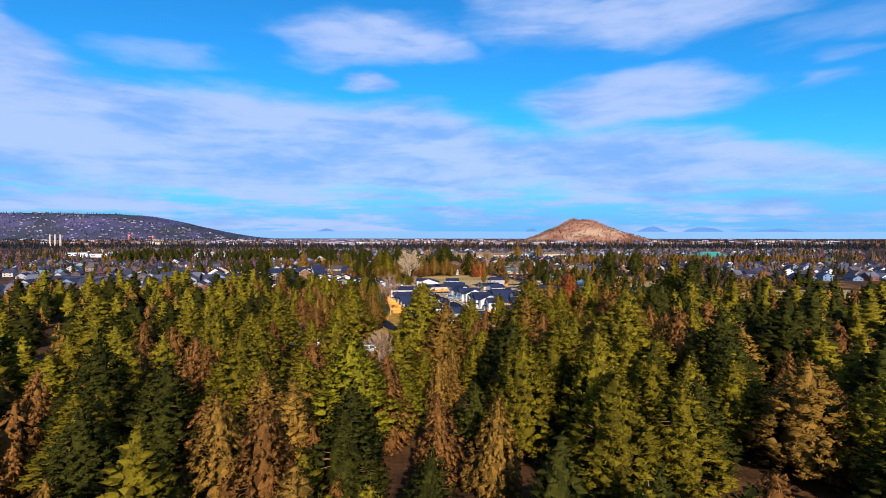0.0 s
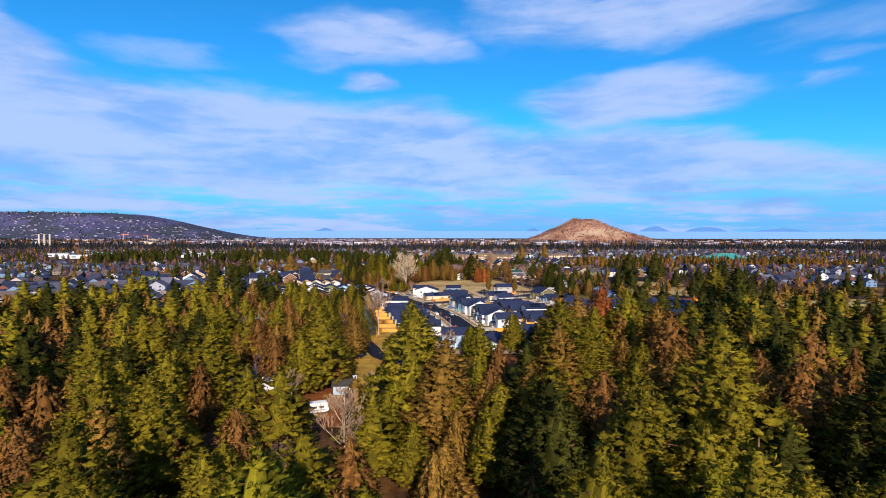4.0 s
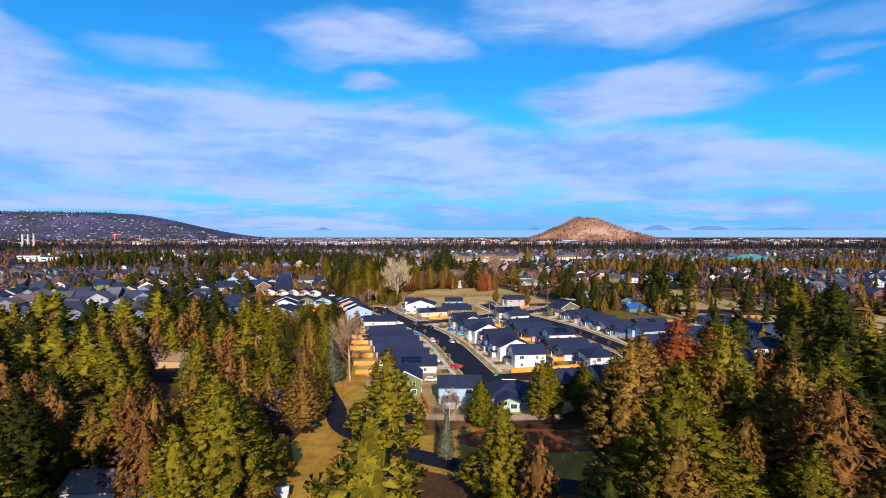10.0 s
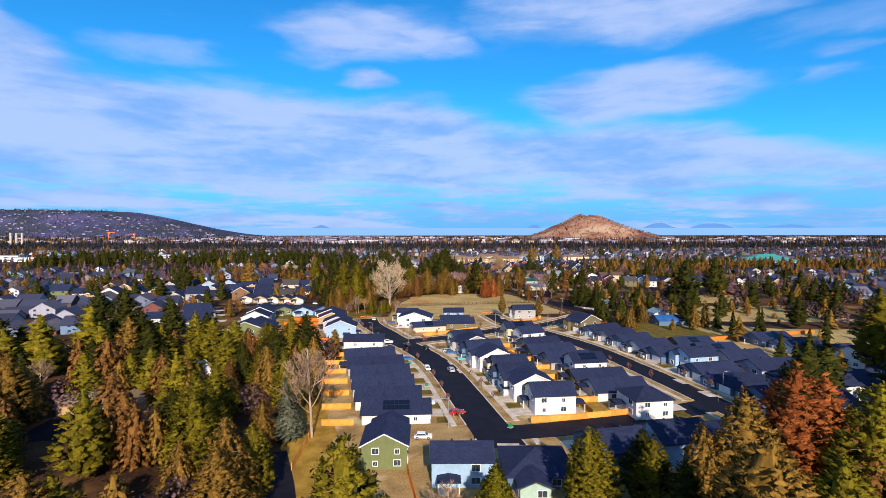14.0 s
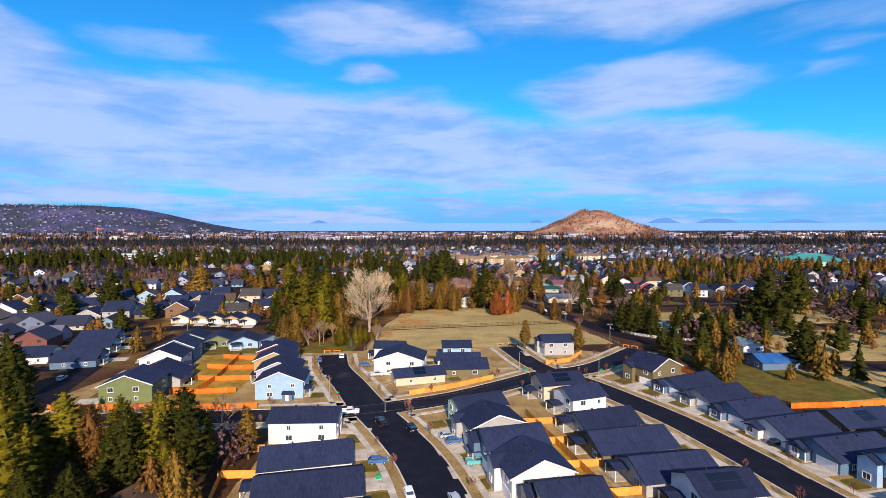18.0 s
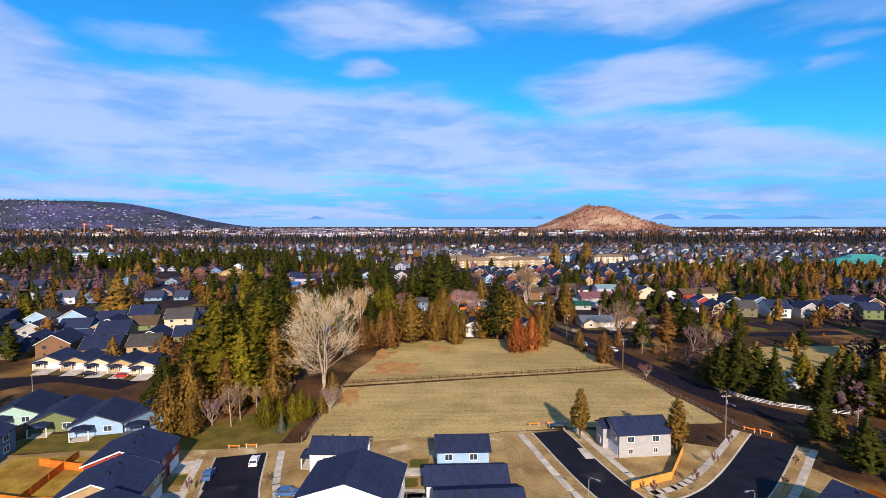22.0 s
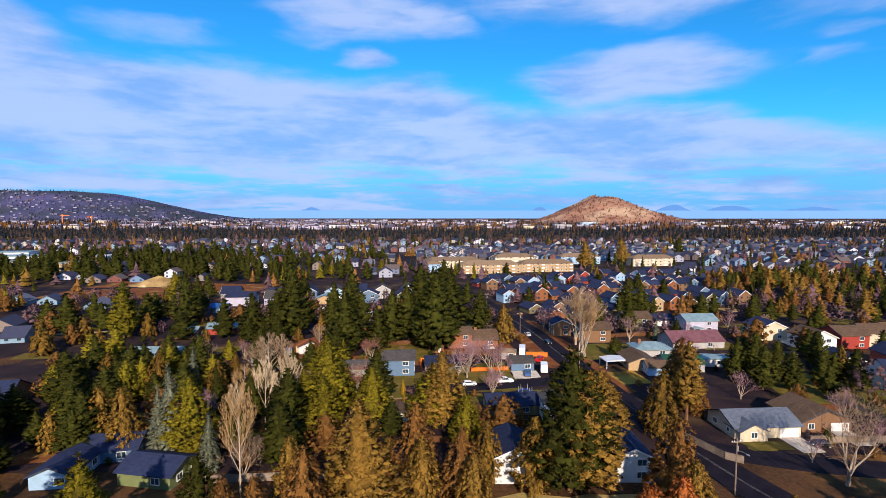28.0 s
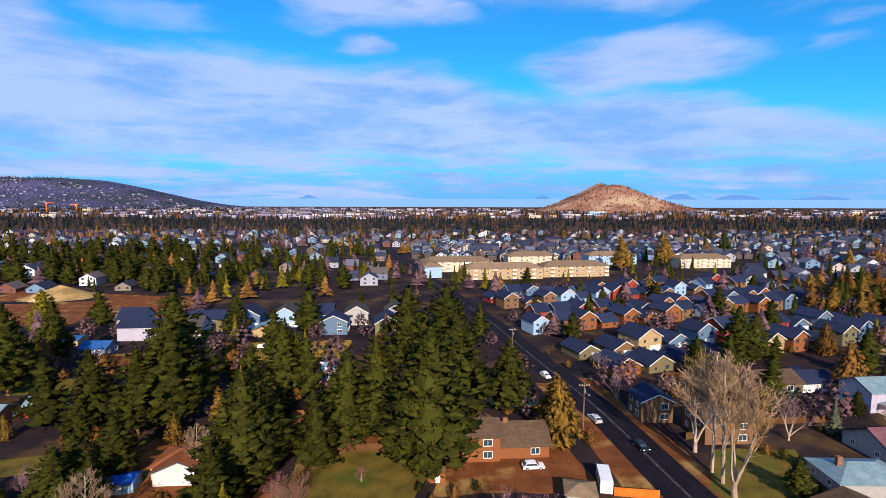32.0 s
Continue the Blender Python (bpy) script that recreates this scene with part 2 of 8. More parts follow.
def pasture(name):
    """Grazed winter grass: broad tones, mown streaks, worn orange spots and fine tufts."""
    m = bpy.data.materials.new(name)
    m.use_nodes = True
    n = Nodes(m.node_tree)
    vec = n.add("ShaderNodeNewGeometry").outputs["Position"]
    col = n.mix(n.ramp(n.noise(vec, 0.045, 5.0, 0.6), 0.38, 0.62), (0.300, 0.215, 0.080), (0.405, 0.288, 0.112))
    col = n.mix(n.math("MULTIPLY", n.ramp(n.noise(vec, 0.022, 4.0), 0.50, 0.66), 0.7), col, (0.235, 0.190, 0.058))
    col = n.mix(n.math("MULTIPLY", n.ramp(n.noise(vec, 0.07, 6.0, 0.65), 0.57, 0.70), 0.8), col, (0.37, 0.175, 0.062))
    long = n.add("ShaderNodeVectorMath", [vec, (0.12, 1.0, 1.0)], operation="MULTIPLY").outputs[0]
    streak = n.noise(long, 0.45, 4.0, 0.6)
    tuft = n.noise(vec, 1.1, 6.0, 0.78)
    k = n.math("ADD", n.math("MULTIPLY", n.ramp(tuft, 0.30, 0.66), 0.55), n.math("MULTIPLY", n.ramp(streak, 0.3, 0.7), 0.25))
    k = n.math("ADD", k, 0.56)
    col = n.mix(1.0, col, n.add("ShaderNodeCombineColor", [k, k, k]).outputs[0], "MULTIPLY")
    b = n.add("ShaderNodeBump", {"Strength": 0.7, "Distance": 0.15, "Height": tuft})
    p = n.add("ShaderNodeBsdfPrincipled", {"Base Color": col, "Roughness": 0.95, "Specular IOR Level": 0.2, "Normal": b.outputs[0]})
    n.add("ShaderNodeOutputMaterial", [p.outputs[0]])
    return m


FIELD = pasture("dry pasture")
DISTURBED = surface("turned orange soil", (0.28, 0.125, 0.040), (0.46, 0.25, 0.088), 0.22, 0.95, 0.6, 16.0, where="World", patch=((0.36, 0.25, 0.11), 0.2, 0.50, 0.66))
LAWN = surface("winter lawn", (0.070, 0.056, 0.011), (0.165, 0.118, 0.024), 0.25, 0.95, 0.4, 14.0, where="World", patch=((0.065, 0.082, 0.014), 0.12, 0.5, 0.7))
DRY_GRASS = surface("sunburnt grass", (0.19, 0.115, 0.016), (0.40, 0.245, 0.042), 0.25, 0.95, 0.4, 14.0, where="World", patch=((0.22, 0.105, 0.022), 0.1, 0.5, 0.7))
SOIL = surface("bare soil", (0.19, 0.118, 0.044), (0.40, 0.27, 0.115), 0.15, 0.95, 0.5, 16.0, where="World", patch=((0.48, 0.38, 0.22), 0.1, 0.56, 0.7))
RED_SOIL = surface("red bark litter", (0.101, 0.033, 0.011), (0.211, 0.074, 0.025), 0.2, 0.95, 0.5, 12.0, where="World", patch=((0.30, 0.19, 0.06), 0.1, 0.52, 0.7))
WOOD_NEW = surface("new cedar", (0.48, 0.20, 0.035), (0.74, 0.36, 0.08), 0.8, 0.75, 0.2, 6.0, by_piece=0.35)
WOOD_ORANGE = surface("stained cedar", (0.42, 0.105, 0.014), (0.66, 0.20, 0.032), 0.8, 0.75, 0.2, 6.0, by_piece=0.35)
WOOD_GREY = surface("grey weathered wood", (0.13, 0.10, 0.08), (0.27, 0.21, 0.16), 0.8, 0.85, 0.2, 6.0, by_piece=0.35)
WOOD_DARK = surface("dark brown wood", (0.07, 0.03, 0.015), (0.15, 0.07, 0.03), 0.8, 0.8, 0.2, 6.0, by_piece=0.3)
ROOF_NAVY = shingle("charcoal shingles", (0.013, 0.018, 0.042), (0.027, 0.036, 0.080))
ROOF_GREY = shingle("grey shingles", (0.036, 0.034, 0.034), (0.085, 0.078, 0.074))
ROOF_PALE = shingle("pale grey shingles", (0.10, 0.088, 0.085), (0.20, 0.18, 0.17))
ROOF_BROWN = shingle("brown shingles", (0.06, 0.038, 0.026), (0.13, 0.085, 0.055))
ROOF_TAN = shingle("tan shingles", (0.15, 0.10, 0.065), (0.27, 0.19, 0.12))
ROOF_SLATE = shingle("slate grey shingles", (0.060, 0.072, 0.098), (0.125, 0.145, 0.185))
ROOF_RUST = shingle("rust red shingles", (0.15, 0.05, 0.02), (0.28, 0.10, 0.045))
ROOF_TEAL = surface("pale green metal", (0.16, 0.25, 0.28), (0.28, 0.38, 0.41), 0.4, 0.45, 0.1, metal=0.3)
ROOF_SCHOOL = surface("teal metal", (0.035, 0.19, 0.18), (0.06, 0.28, 0.26), 0.4, 0.5, 0.1)
ROOF_MAUVE = surface("mauve metal", (0.13, 0.055, 0.065), (0.22, 0.10, 0.11), 0.4, 0.5, 0.1, metal=0.2)
WALLS_GREEN_ROOF = surface("dark green metal", (0.012, 0.06, 0.04), (0.03, 0.10, 0.07), 0.4, 0.5, 0.1, metal=0.2)
ROOF_BLUE = surface("blue metal", (0.02, 0.09, 0.28), (0.05, 0.16, 0.42), 0.3, 0.4, 0.1, metal=0.2)
ROOF_WHITE = surface("white membrane", (0.42, 0.45, 0.5), (0.62, 0.65, 0.7), 0.2, 0.6, 0.1)
WALLS = {
    "white": siding("white siding", (0.64, 0.64, 0.65)), "cream": siding("cream siding", (0.58, 0.49, 0.35)),
    "green": siding("sage siding", (0.15, 0.18, 0.075)), "blue": siding("sky blue siding", (0.30, 0.45, 0.62)),
    "slate": siding("slate blue siding", (0.10, 0.17, 0.27)), "grey": siding("grey siding", (0.38, 0.37, 0.37)),
    "tan": siding("tan siding", (0.42, 0.29, 0.155)), "red": siding("barn red siding", (0.30, 0.040, 0.028)),
    "brown": siding("brown siding", (0.19, 0.10, 0.05)), "olive": siding("olive siding", (0.155, 0.13, 0.07)),
    "mint": siding("pale mint siding", (0.36, 0.52, 0.46)), "rust": siding("rust siding", (0.24, 0.085, 0.030)),
    "lilac": siding("lilac grey siding", (0.42, 0.40, 0.50)),
}
TRIM = surface("white trim", (0.68, 0.66, 0.64), (0.82, 0.80, 0.78), 1.0, 0.6, 0.05)
EDGING = surface("dark painted edging", (0.030, 0.034, 0.048), (0.060, 0.066, 0.085), 2.0, 0.6, 0.05)
GLASS = glass("window glass")
SOLAR = glass("solar cells", (0.006, 0.008, 0.016))
DARK = surface("dark metal", (0.015, 0.015, 0.018), (0.035, 0.035, 0.04), 2.0, 0.5, 0.0)
STEEL = surface("galvanised steel", (0.35, 0.36, 0.38), (0.5, 0.51, 0.53), 2.0, 0.45, 0.05, metal=0.6)
BRICK = surface("chimney brick", (0.18, 0.08, 0.05), (0.30, 0.14, 0.08), 2.0, 0.9, 0.3)
RUBBER = surface("tyre rubber", (0.012, 0.012, 0.012), (0.03, 0.03, 0.03), 3.0, 0.8, 0.0)
BARK = surface("bark", (0.10, 0.05, 0.025), (0.22, 0.12, 0.06), 0.8, 0.95, 0.4, 8.0, by_piece=0.3)
BARK_PALE = surface("pale bark", (0.27, 0.20, 0.145), (0.50, 0.40, 0.30), 0.8, 0.9, 0.3, 8.0, by_piece=0.3)
TWIG = surface("bare twigs", (0.17, 0.11, 0.075), (0.33, 0.23, 0.15), 0.5, 0.9, 0.1, by_piece=0.3)
PURPLE_TWIG = surface("purple twigs", (0.18, 0.10, 0.115), (0.34, 0.205, 0.22), 0.5, 0.9, 0.1, by_piece=0.3)
TWIG_TAN = surface("tan twigs", (0.22, 0.13, 0.055), (0.42, 0.27, 0.13), 0.5, 0.9, 0.1, by_piece=0.3)
TWIG_PALE = surface("pale bleached twigs", (0.34, 0.25, 0.15), (0.58, 0.46, 0.32), 0.5, 0.9, 0.1, by_piece=0.3)
TWIG_RED = surface("reddish twigs", (0.17, 0.075, 0.06), (0.29, 0.14, 0.11), 0.5, 0.9, 0.1, by_piece=0.3)
LEAF = {
    "green": leafy("pine needles", (0.066, 0.056, 0.007), (0.225, 0.182, 0.013), through_=0.28),
    "deep": leafy("dark fir needles", (0.018, 0.020, 0.004), (0.062, 0.064, 0.010), through_=0.28),
    "olive": leafy("juniper scale leaves", (0.095, 0.056, 0.012), (0.300, 0.172, 0.034), through_=0.28),
    "brown": leafy("browned needles", (0.098, 0.046, 0.014), (0.275, 0.132, 0.036), through_=0.28),
    "rust": leafy("rust orange needles", (0.19, 0.050, 0.014), (0.49, 0.160, 0.044), through_=0.28),
    "yellow": leafy("golden scale leaves", (0.16, 0.10, 0.008), (0.50, 0.32, 0.03), through_=0.28),
    "spruce": leafy("blue spruce needles", (0.070, 0.080, 0.054), (0.22, 0.235, 0.160), through_=0.28),
    "lime": leafy("bright needles", (0.072, 0.068, 0.006), (0.232, 0.206, 0.013), through_=0.28),
    "bare": leafy("bare twig haze", (0.060, 0.036, 0.044), (0.205, 0.118, 0.130), through_=0.28),
    # distance haze is mixed into this needle colour as blue
    "far": leafy("far needles, haze-tinted", (0.009, 0.012, 0.016), (0.029, 0.036, 0.042), through_=0.2),
}
CAR_PAINT = {k: surface(k + " car paint", tuple(v * 0.9 for v in c), c, 0.5, 0.25, 0.0, spec=0.6) for k, c in
             {"white": (0.8, 0.8, 0.8), "red": (0.5, 0.02, 0.015), "black": (0.012, 0.012, 0.014), "silver": (0.45, 0.47, 0.5),
              "blue": (0.05, 0.13, 0.32), "teal": (0.12, 0.42, 0.42)}.items()}
LAMP_RED = surface("red lamp lens", (0.35, 0.01, 0.01), (0.5, 0.02, 0.02), 3.0, 0.2, 0.0)
ORANGE = surface("orange plastic", (0.75, 0.16, 0.02), (0.85, 0.22, 0.03), 2.0, 0.5, 0.0)
GREEN_BOX = surface("green steel", (0.02, 0.20, 0.10), (0.04, 0.30, 0.15), 2.0, 0.5, 0.0)
BLUE_TARP = surface("blue tarpaulin", (0.01, 0.06, 0.35), (0.03, 0.14, 0.55), 1.0, 0.5, 0.2)

# ---------------------------------------------------------------- mesh building
class Geo:
    """Collects vertices and faces for one mesh."""

    def __init__(self):
        self.v, self.f = [], []

    def face(self, *pts):
        k = len(self.v)
        self.v.extend(pts)
        self.f.append(tuple(range(k, k + len(pts))))

    def box(self, x0, y0, z0, x1, y1, z1):
        k = len(self.v)
        self.v += [(x0, y0, z0), (x1, y0, z0), (x1, y1, z0), (x0, y1, z0), (x0, y0, z1), (x1, y0, z1), (x1, y1, z1), (x0, y1, z1)]
        self.f += [tuple(k + i for i in q) for q in ((3, 2, 1, 0), (4, 5, 6, 7), (0, 1, 5, 4), (1, 2, 6, 5), (2, 3, 7, 6), (3, 0, 4, 7))]

    def prism(self, outline, axis, a, b):
        """A convex or simple outline [(u, w)] pushed along an axis from a to b: 'y' maps (u, w) to x, z; 'x' to y, z; 'z' to x, y."""
        put = {"y": lambda u, w, t: (u, t, w), "x": lambda u, w, t: (t, u, w), "z": lambda u, w, t: (u, w, t)}[axis]
        k, n = len(self.v), len(outline)
        self.v += [put(u, w, a) for u, w in outline] + [put(u, w, b) for u, w in outline]
        self.f += [tuple(k + i for i in range(n)), tuple(k + n + i for i in reversed(range(n)))]
        self.f += [(k + i, k + n + i, k + n + (i + 1) % n, k + (i + 1) % n) for i in range(n)]

    def tube(self, pts, radii, n=6):
        """A tapered tube through points."""
        k = len(self.v)
        for i, p in enumerate(pts):
            p = Vector(p)
            d = (Vector(pts[min(i + 1, len(pts) - 1)]) - Vector(pts[max(i - 1, 0)])).normalized()
            a = d.orthogonal().normalized()
            b = d.cross(a)
            for j in range(n):
                w = 2 * math.pi * j / n
                self.v.append(tuple(p + (a * math.cos(w) + b * math.sin(w)) * radii[i]))
        for i in range(len(pts) - 1):
            for j in range(n):
                q = k + i * n
                self.f.append((q + j, q + (j + 1) % n, q + n + (j + 1) % n, q + n + j))
        self.f.append(tuple(k + (len(pts) - 1) * n + j for j in range(n)))

    def mesh(self, name):
        me = bpy.data.meshes.new(name)
        me.from_pydata(self.v, [], self.f)
        me.update()
        return me


def fix(me):
    bm = bmesh.new()
    bm.from_mesh(me)
    bmesh.ops.recalc_face_normals(bm, faces=bm.faces)
    bm.to_mesh(me)
    bm.free()
    return me


def part(name, geo, material, parent=None, label=""):
    """Links a Geo or a mesh as one object under a thing or a part; the material sits on the object, so meshes can be shared."""
    me = geo if isinstance(geo, bpy.types.Mesh) else fix(geo.mesh(name))
    if not me.materials:
        me.materials.append(material)
    ob = new(name, me)
    ob.material_slots[0].link = "OBJECT"
    ob.material_slots[0].material = material
    if parent is not None:
        ob.parent = parent
    return tagged(ob, label) if label else ob


def thing(name, m, label, category, group="", kind=""):
    ob = new(name)
    ob.empty_display_size = 0.5
    ob.matrix_world = m
    return tagged(ob, label, category, group, kind)


SHARED = {}


def shared(key, make):
    """A mesh that is built once and used by every alike piece."""
    if key not in SHARED:
        SHARED[key] = fix(make().mesh(key if isinstance(key, str) else key[0]))
    return SHARED[key]


KEEP_OUT = []      # (x, y, radius): places where no scattered tree may stand


def keep_out(x, y, r):
    KEEP_OUT.append((x, y, r))


def is_free(x, y, extra=0.0):
    return all((x - a) ** 2 + (y - b) ** 2 > (r + extra) ** 2 for a, b, r in KEEP_OUT)


# ---------------------------------------------------------------- ground, roads
def smooth_line(pts, step=3.0):
    """A rounded line through corner points (Catmull-Rom)."""
    p = [Vector(q) for q in pts]
    p = [2 * p[0] - p[1]] + p + [2 * p[-1] - p[-2]]
    out = []
    for i in range(1, len(p) - 2):
        n = max(1, int((p[i + 1] - p[i]).length / step))
        for j in range(n):
            t = j / n
            out.append(0.5 * (2 * p[i] + (p[i + 1] - p[i - 1]) * t + (2 * p[i - 1] - 5 * p[i] + 4 * p[i + 1] - p[i + 2]) * t * t
                              + (3 * p[i] - p[i - 1] - 3 * p[i + 1] + p[i + 2]) * t ** 3))
    return out + [p[-2]]


def sides(line):
    out = []
    for i, p in enumerate(line):
        d = (line[min(i + 1, len(line) - 1)] - line[max(i - 1, 0)]).normalized()
        out.append(Vector((d.y, -d.x)))
    return out


def ribbon(geo, line, a, b, z0, z1):
    """A slab that follows a line between two offsets to its right."""
    s = sides(line)
    k = len(geo.v)
    for p, q in zip(line, s):
        l, r = p + q * a, p + q * b
        geo.v += [(l.x, l.y, z1), (r.x, r.y, z1), (r.x, r.y, z0), (l.x, l.y, z0)]
    for i in range(len(line) - 1):
        m = k + 4 * i
        for j in range(4):
            geo.f.append((m + j, m + (j + 1) % 4, m + 4 + (j + 1) % 4, m + 4 + j))
    geo.f += [(k, k + 1, k + 2, k + 3), (k + 4 * len(line) - 1, k + 4 * len(line) - 2, k + 4 * len(line) - 3, k + 4 * len(line) - 4)]


ROADS = []


def road(name, pts, width, material, label, z=0.06, out=2.0):
    line = smooth_line(pts)
    g = Geo()
    ribbon(g, line, -width / 2, width / 2, -0.3, z)
    ob = tagged(part(name, g, material), label, "road", kind="structure")
    for p in line:
        keep_out(p.x, p.y, width / 2 + out)
    ROADS.append((line, width / 2))
    return line


def on_road(x, y, extra=0.0):
    return any((p.x - x) ** 2 + (p.y - y) ** 2 < (w + extra) ** 2 for line, w in ROADS for p in line)


def kerb(line, width, side, skip=()):
    """A raised concrete kerb and a sidewalk of single slabs on one side of a road; it stops where another road crosses."""
    s = sides(line)
    run = []
    half = width / 2
    runs = []
    for p, q in zip(line, s):
        c = p + q * side * (half + 1.2)
        if on_road(c.x, c.y, -0.3):
            if len(run) > 1:
                runs.append(run)
            run = []
        else:
            run.append(p)
    if len(run) > 1:
        runs.append(run)
    for r in runs:
        g = Geo()
        a, b = sorted((side * half, side * (half + 0.35)))
        ribbon(g, r, a, b, -0.2, 0.18)
        k = tagged(part("kerb", g, CONCRETE), "pale concrete kerb along the black asphalt street", "kerb", kind="structure")
        g = Geo()
        a, b = sorted((side * (half + 0.35), side * (half + 2.6)))
        ribbon(g, r, a, b, -0.2, 0.13)
        tagged(part("verge", g, SOIL), "strip of tan bark and soil beside the kerb", "verge", kind="structure")
        walk_ = tagged(new("pavement"), "pale concrete pavement of single slabs beside the street", "pavement", kind="structure")
        t = sides(r)
        slab = shared("slab", lambda: one_slab())
        at = 0.0
        for i in range(len(r) - 1):
            d = r[i + 1] - r[i]
            n = max(1, round(d.length / 3.4))
            for j in range(n):
                c = r[i] + d * ((j + 0.5) / n) + t[i] * side * (half + 3.4)
                ob = part("slab", slab, CONCRETE, walk_)
                ob.matrix_world = Matrix.Translation((c.x, c.y, 0.0)) @ pose(0, 0, 0, 0, 0, math.degrees(math.atan2(d.y, d.x))) @ Matrix.Diagonal((d.length / n * 0.985, 1.55, 1, 1))


def one_slab():
    g = Geo()
    g.prism([(-0.5, -0.2), (0.5, -0.2), (0.5, 0.13), (0.49, 0.15), (-0.49, 0.15), (-0.5, 0.13)], "y", -0.5, 0.5)
    return g


def patch(name, pts, material, label, category, z=0.04, rough_edge=1.5, kind="structure"):
    """A flat piece of ground with an uneven rim."""
    line = [Vector(p) for p in pts]
    rim = []
    for i, p in enumerate(line):
        q = line[(i + 1) % len(line)]
        n = max(1, int((q - p).length / 4))
        for j in range(n):
            c = p + (q - p) * (j / n)
            rim.append((c.x + rough_edge * (noise.noise((c.x * 0.13, c.y * 0.13, 1.0))), c.y + rough_edge * noise.noise((c.x * 0.13, c.y * 0.13, 7.0))))
    g = Geo()
    g.prism(rim, "z", -0.25, z)
    return tagged(part(name, g, material), label, category, kind=kind)

# ---------------------------------------------------------------- houses
def window_mesh(w, h):
    g = Geo()
    t = 0.12
    for a in ((-w / 2 - t, 0, -t, -w / 2, 0.12, h + t), (w / 2, 0, -t, w / 2 + t, 0.12, h + t), (-w / 2, 0, h, w / 2, 0.12, h + t),
              (-w / 2, 0, -t, w / 2, 0.16, 0), (-0.03, 0.02, 0, 0.03, 0.09, h)):
        g.box(*a)
    return g


def pane_mesh(w, h):
    g = Geo()
    g.box(-w / 2, 0.0, 0, w / 2, 0.06, h)
    return g


def on_wall(ob, side, u, z, w, d):
    """Sets a part on a wall of a w by d body; its y axis points out of the wall. side: f, b, l, r."""
    m = {"f": pose(u, -d / 2, z, 0, 0, 180), "b": pose(u, d / 2, z), "r": pose(w / 2, u, z, 0, 0, -90), "l": pose(-w / 2, u, z, 0, 0, 90)}[side]
    ob.matrix_local = m
    return ob


def faces_north(house_, side):
    """True for walls on the far side of a house, which stay plain."""
    n = Vector({"f": (0, -1, 0), "b": (0, 1, 0), "r": (1, 0, 0), "l": (-1, 0, 0)}[side])
    return (house_.matrix_world.to_3x3() @ n).y > 0.4


def plain_window(house_, side, u, z, ww, hh, w, d):
    if faces_north(house_, side):
        return
    on_wall(part("window", shared(("plain_window", ww, hh), lambda: pane_mesh(ww, hh)), GLASS, house_), side, u, z, w, d)


def add_window(house_, side, u, z, ww, hh, w, d):
    if faces_north(house_, side):
        return
    ob = part("window", shared(("window", ww, hh), lambda: window_mesh(ww, hh)), TRIM, house_)
    on_wall(ob, side, u, z, w, d)
    part("pane", shared(("pane", ww, hh), lambda: pane_mesh(ww, hh)), GLASS, ob)


def gable_body(w, d, h, rise, ridge):
    g = Geo()
    if ridge == "y":
        g.prism([(-w / 2, -0.3), (w / 2, -0.3), (w / 2, h), (0, h + rise), (-w / 2, h)], "y", -d / 2, d / 2)
    elif ridge == "x":
        g.prism([(-d / 2, -0.3), (d / 2, -0.3), (d / 2, h), (0, h + rise), (-d / 2, h)], "x", -w / 2, w / 2)
    else:
        g.box(-w / 2, -d / 2, -0.3, w / 2, d / 2, h)
    return g


def roof_slabs(w, d, h, rise, ridge, over=0.5, thick=0.2):
    """Two pitched slabs with eaves, or four hips."""
    g = Geo()
    if ridge in "xy":
        half, run = (w / 2, d / 2) if ridge == "y" else (d / 2, w / 2)
        k = rise / half
        e = half + over
        lo, top = h - over * k, h + rise
        out = [(-e, lo), (0, top), (e, lo), (e, lo + thick), (0, top + thick), (-e, lo + thick)]
        ax = "y" if ridge == "y" else "x"
        for s in (-1, 1):
            g.prism([(0, top), (s * e, lo), (s * e, lo + thick), (0, top + thick)], ax, -run - over, run + over)
    else:
        e, f = w / 2 + over, d / 2 + over
        lo, top = h - 0.1, h + rise
        r = max(0.0, e - f)
        q = max(0.0, f - e)
        A, B, C, D = (-e, -f, lo), (e, -f, lo), (e, f, lo), (-e, f, lo)
        P, Q = ((-r, -q, top), (r, q, top)) if r >= q else ((0, -q, top), (0, q, top))
        for a, b in ((A, B), (B, C), (C, D), (D, A)):
            g.face((a[0], a[1], lo - thick), (b[0], b[1], lo - thick), b, a)
        if r >= q:
            g.face(A, B, Q, P), g.face(B, C, Q), g.face(C, D, P, Q), g.face(D, A, P)
        else:
            g.face(A, B, P), g.face(B, C, Q, P), g.face(C, D, Q), g.face(D, A, P, Q)
        g.face((-e, -f, lo - thick), (-e, f, lo - thick), (e, f, lo - thick), (e, -f, lo - thick))
    return g


def barge(w, d, h, rise, ridge, end, over=0.5):
    """The white boards along one gable's edge."""
    g = Geo()
    half, run = (w / 2, d / 2) if ridge == "y" else (d / 2, w / 2)
    k = rise / half
    e, lo, top = half + over, h - over * k, h + rise
    a = end * (run + over)
    for s in (-1, 1):
        g.prism([(0, top - 0.12), (s * e, lo - 0.12), (s * e, lo + 0.16), (0, top + 0.16)], "y" if ridge == "y" else "x", a, a + end * 0.06)
    return g


def vent_mesh():
    g = Geo()
    g.prism([(-0.2, -0.2), (0.2, -0.2), (0.2, 0.25), (0.08, 0.4), (-0.2, 0.4)], "y", -0.18, 0.18)
    return g


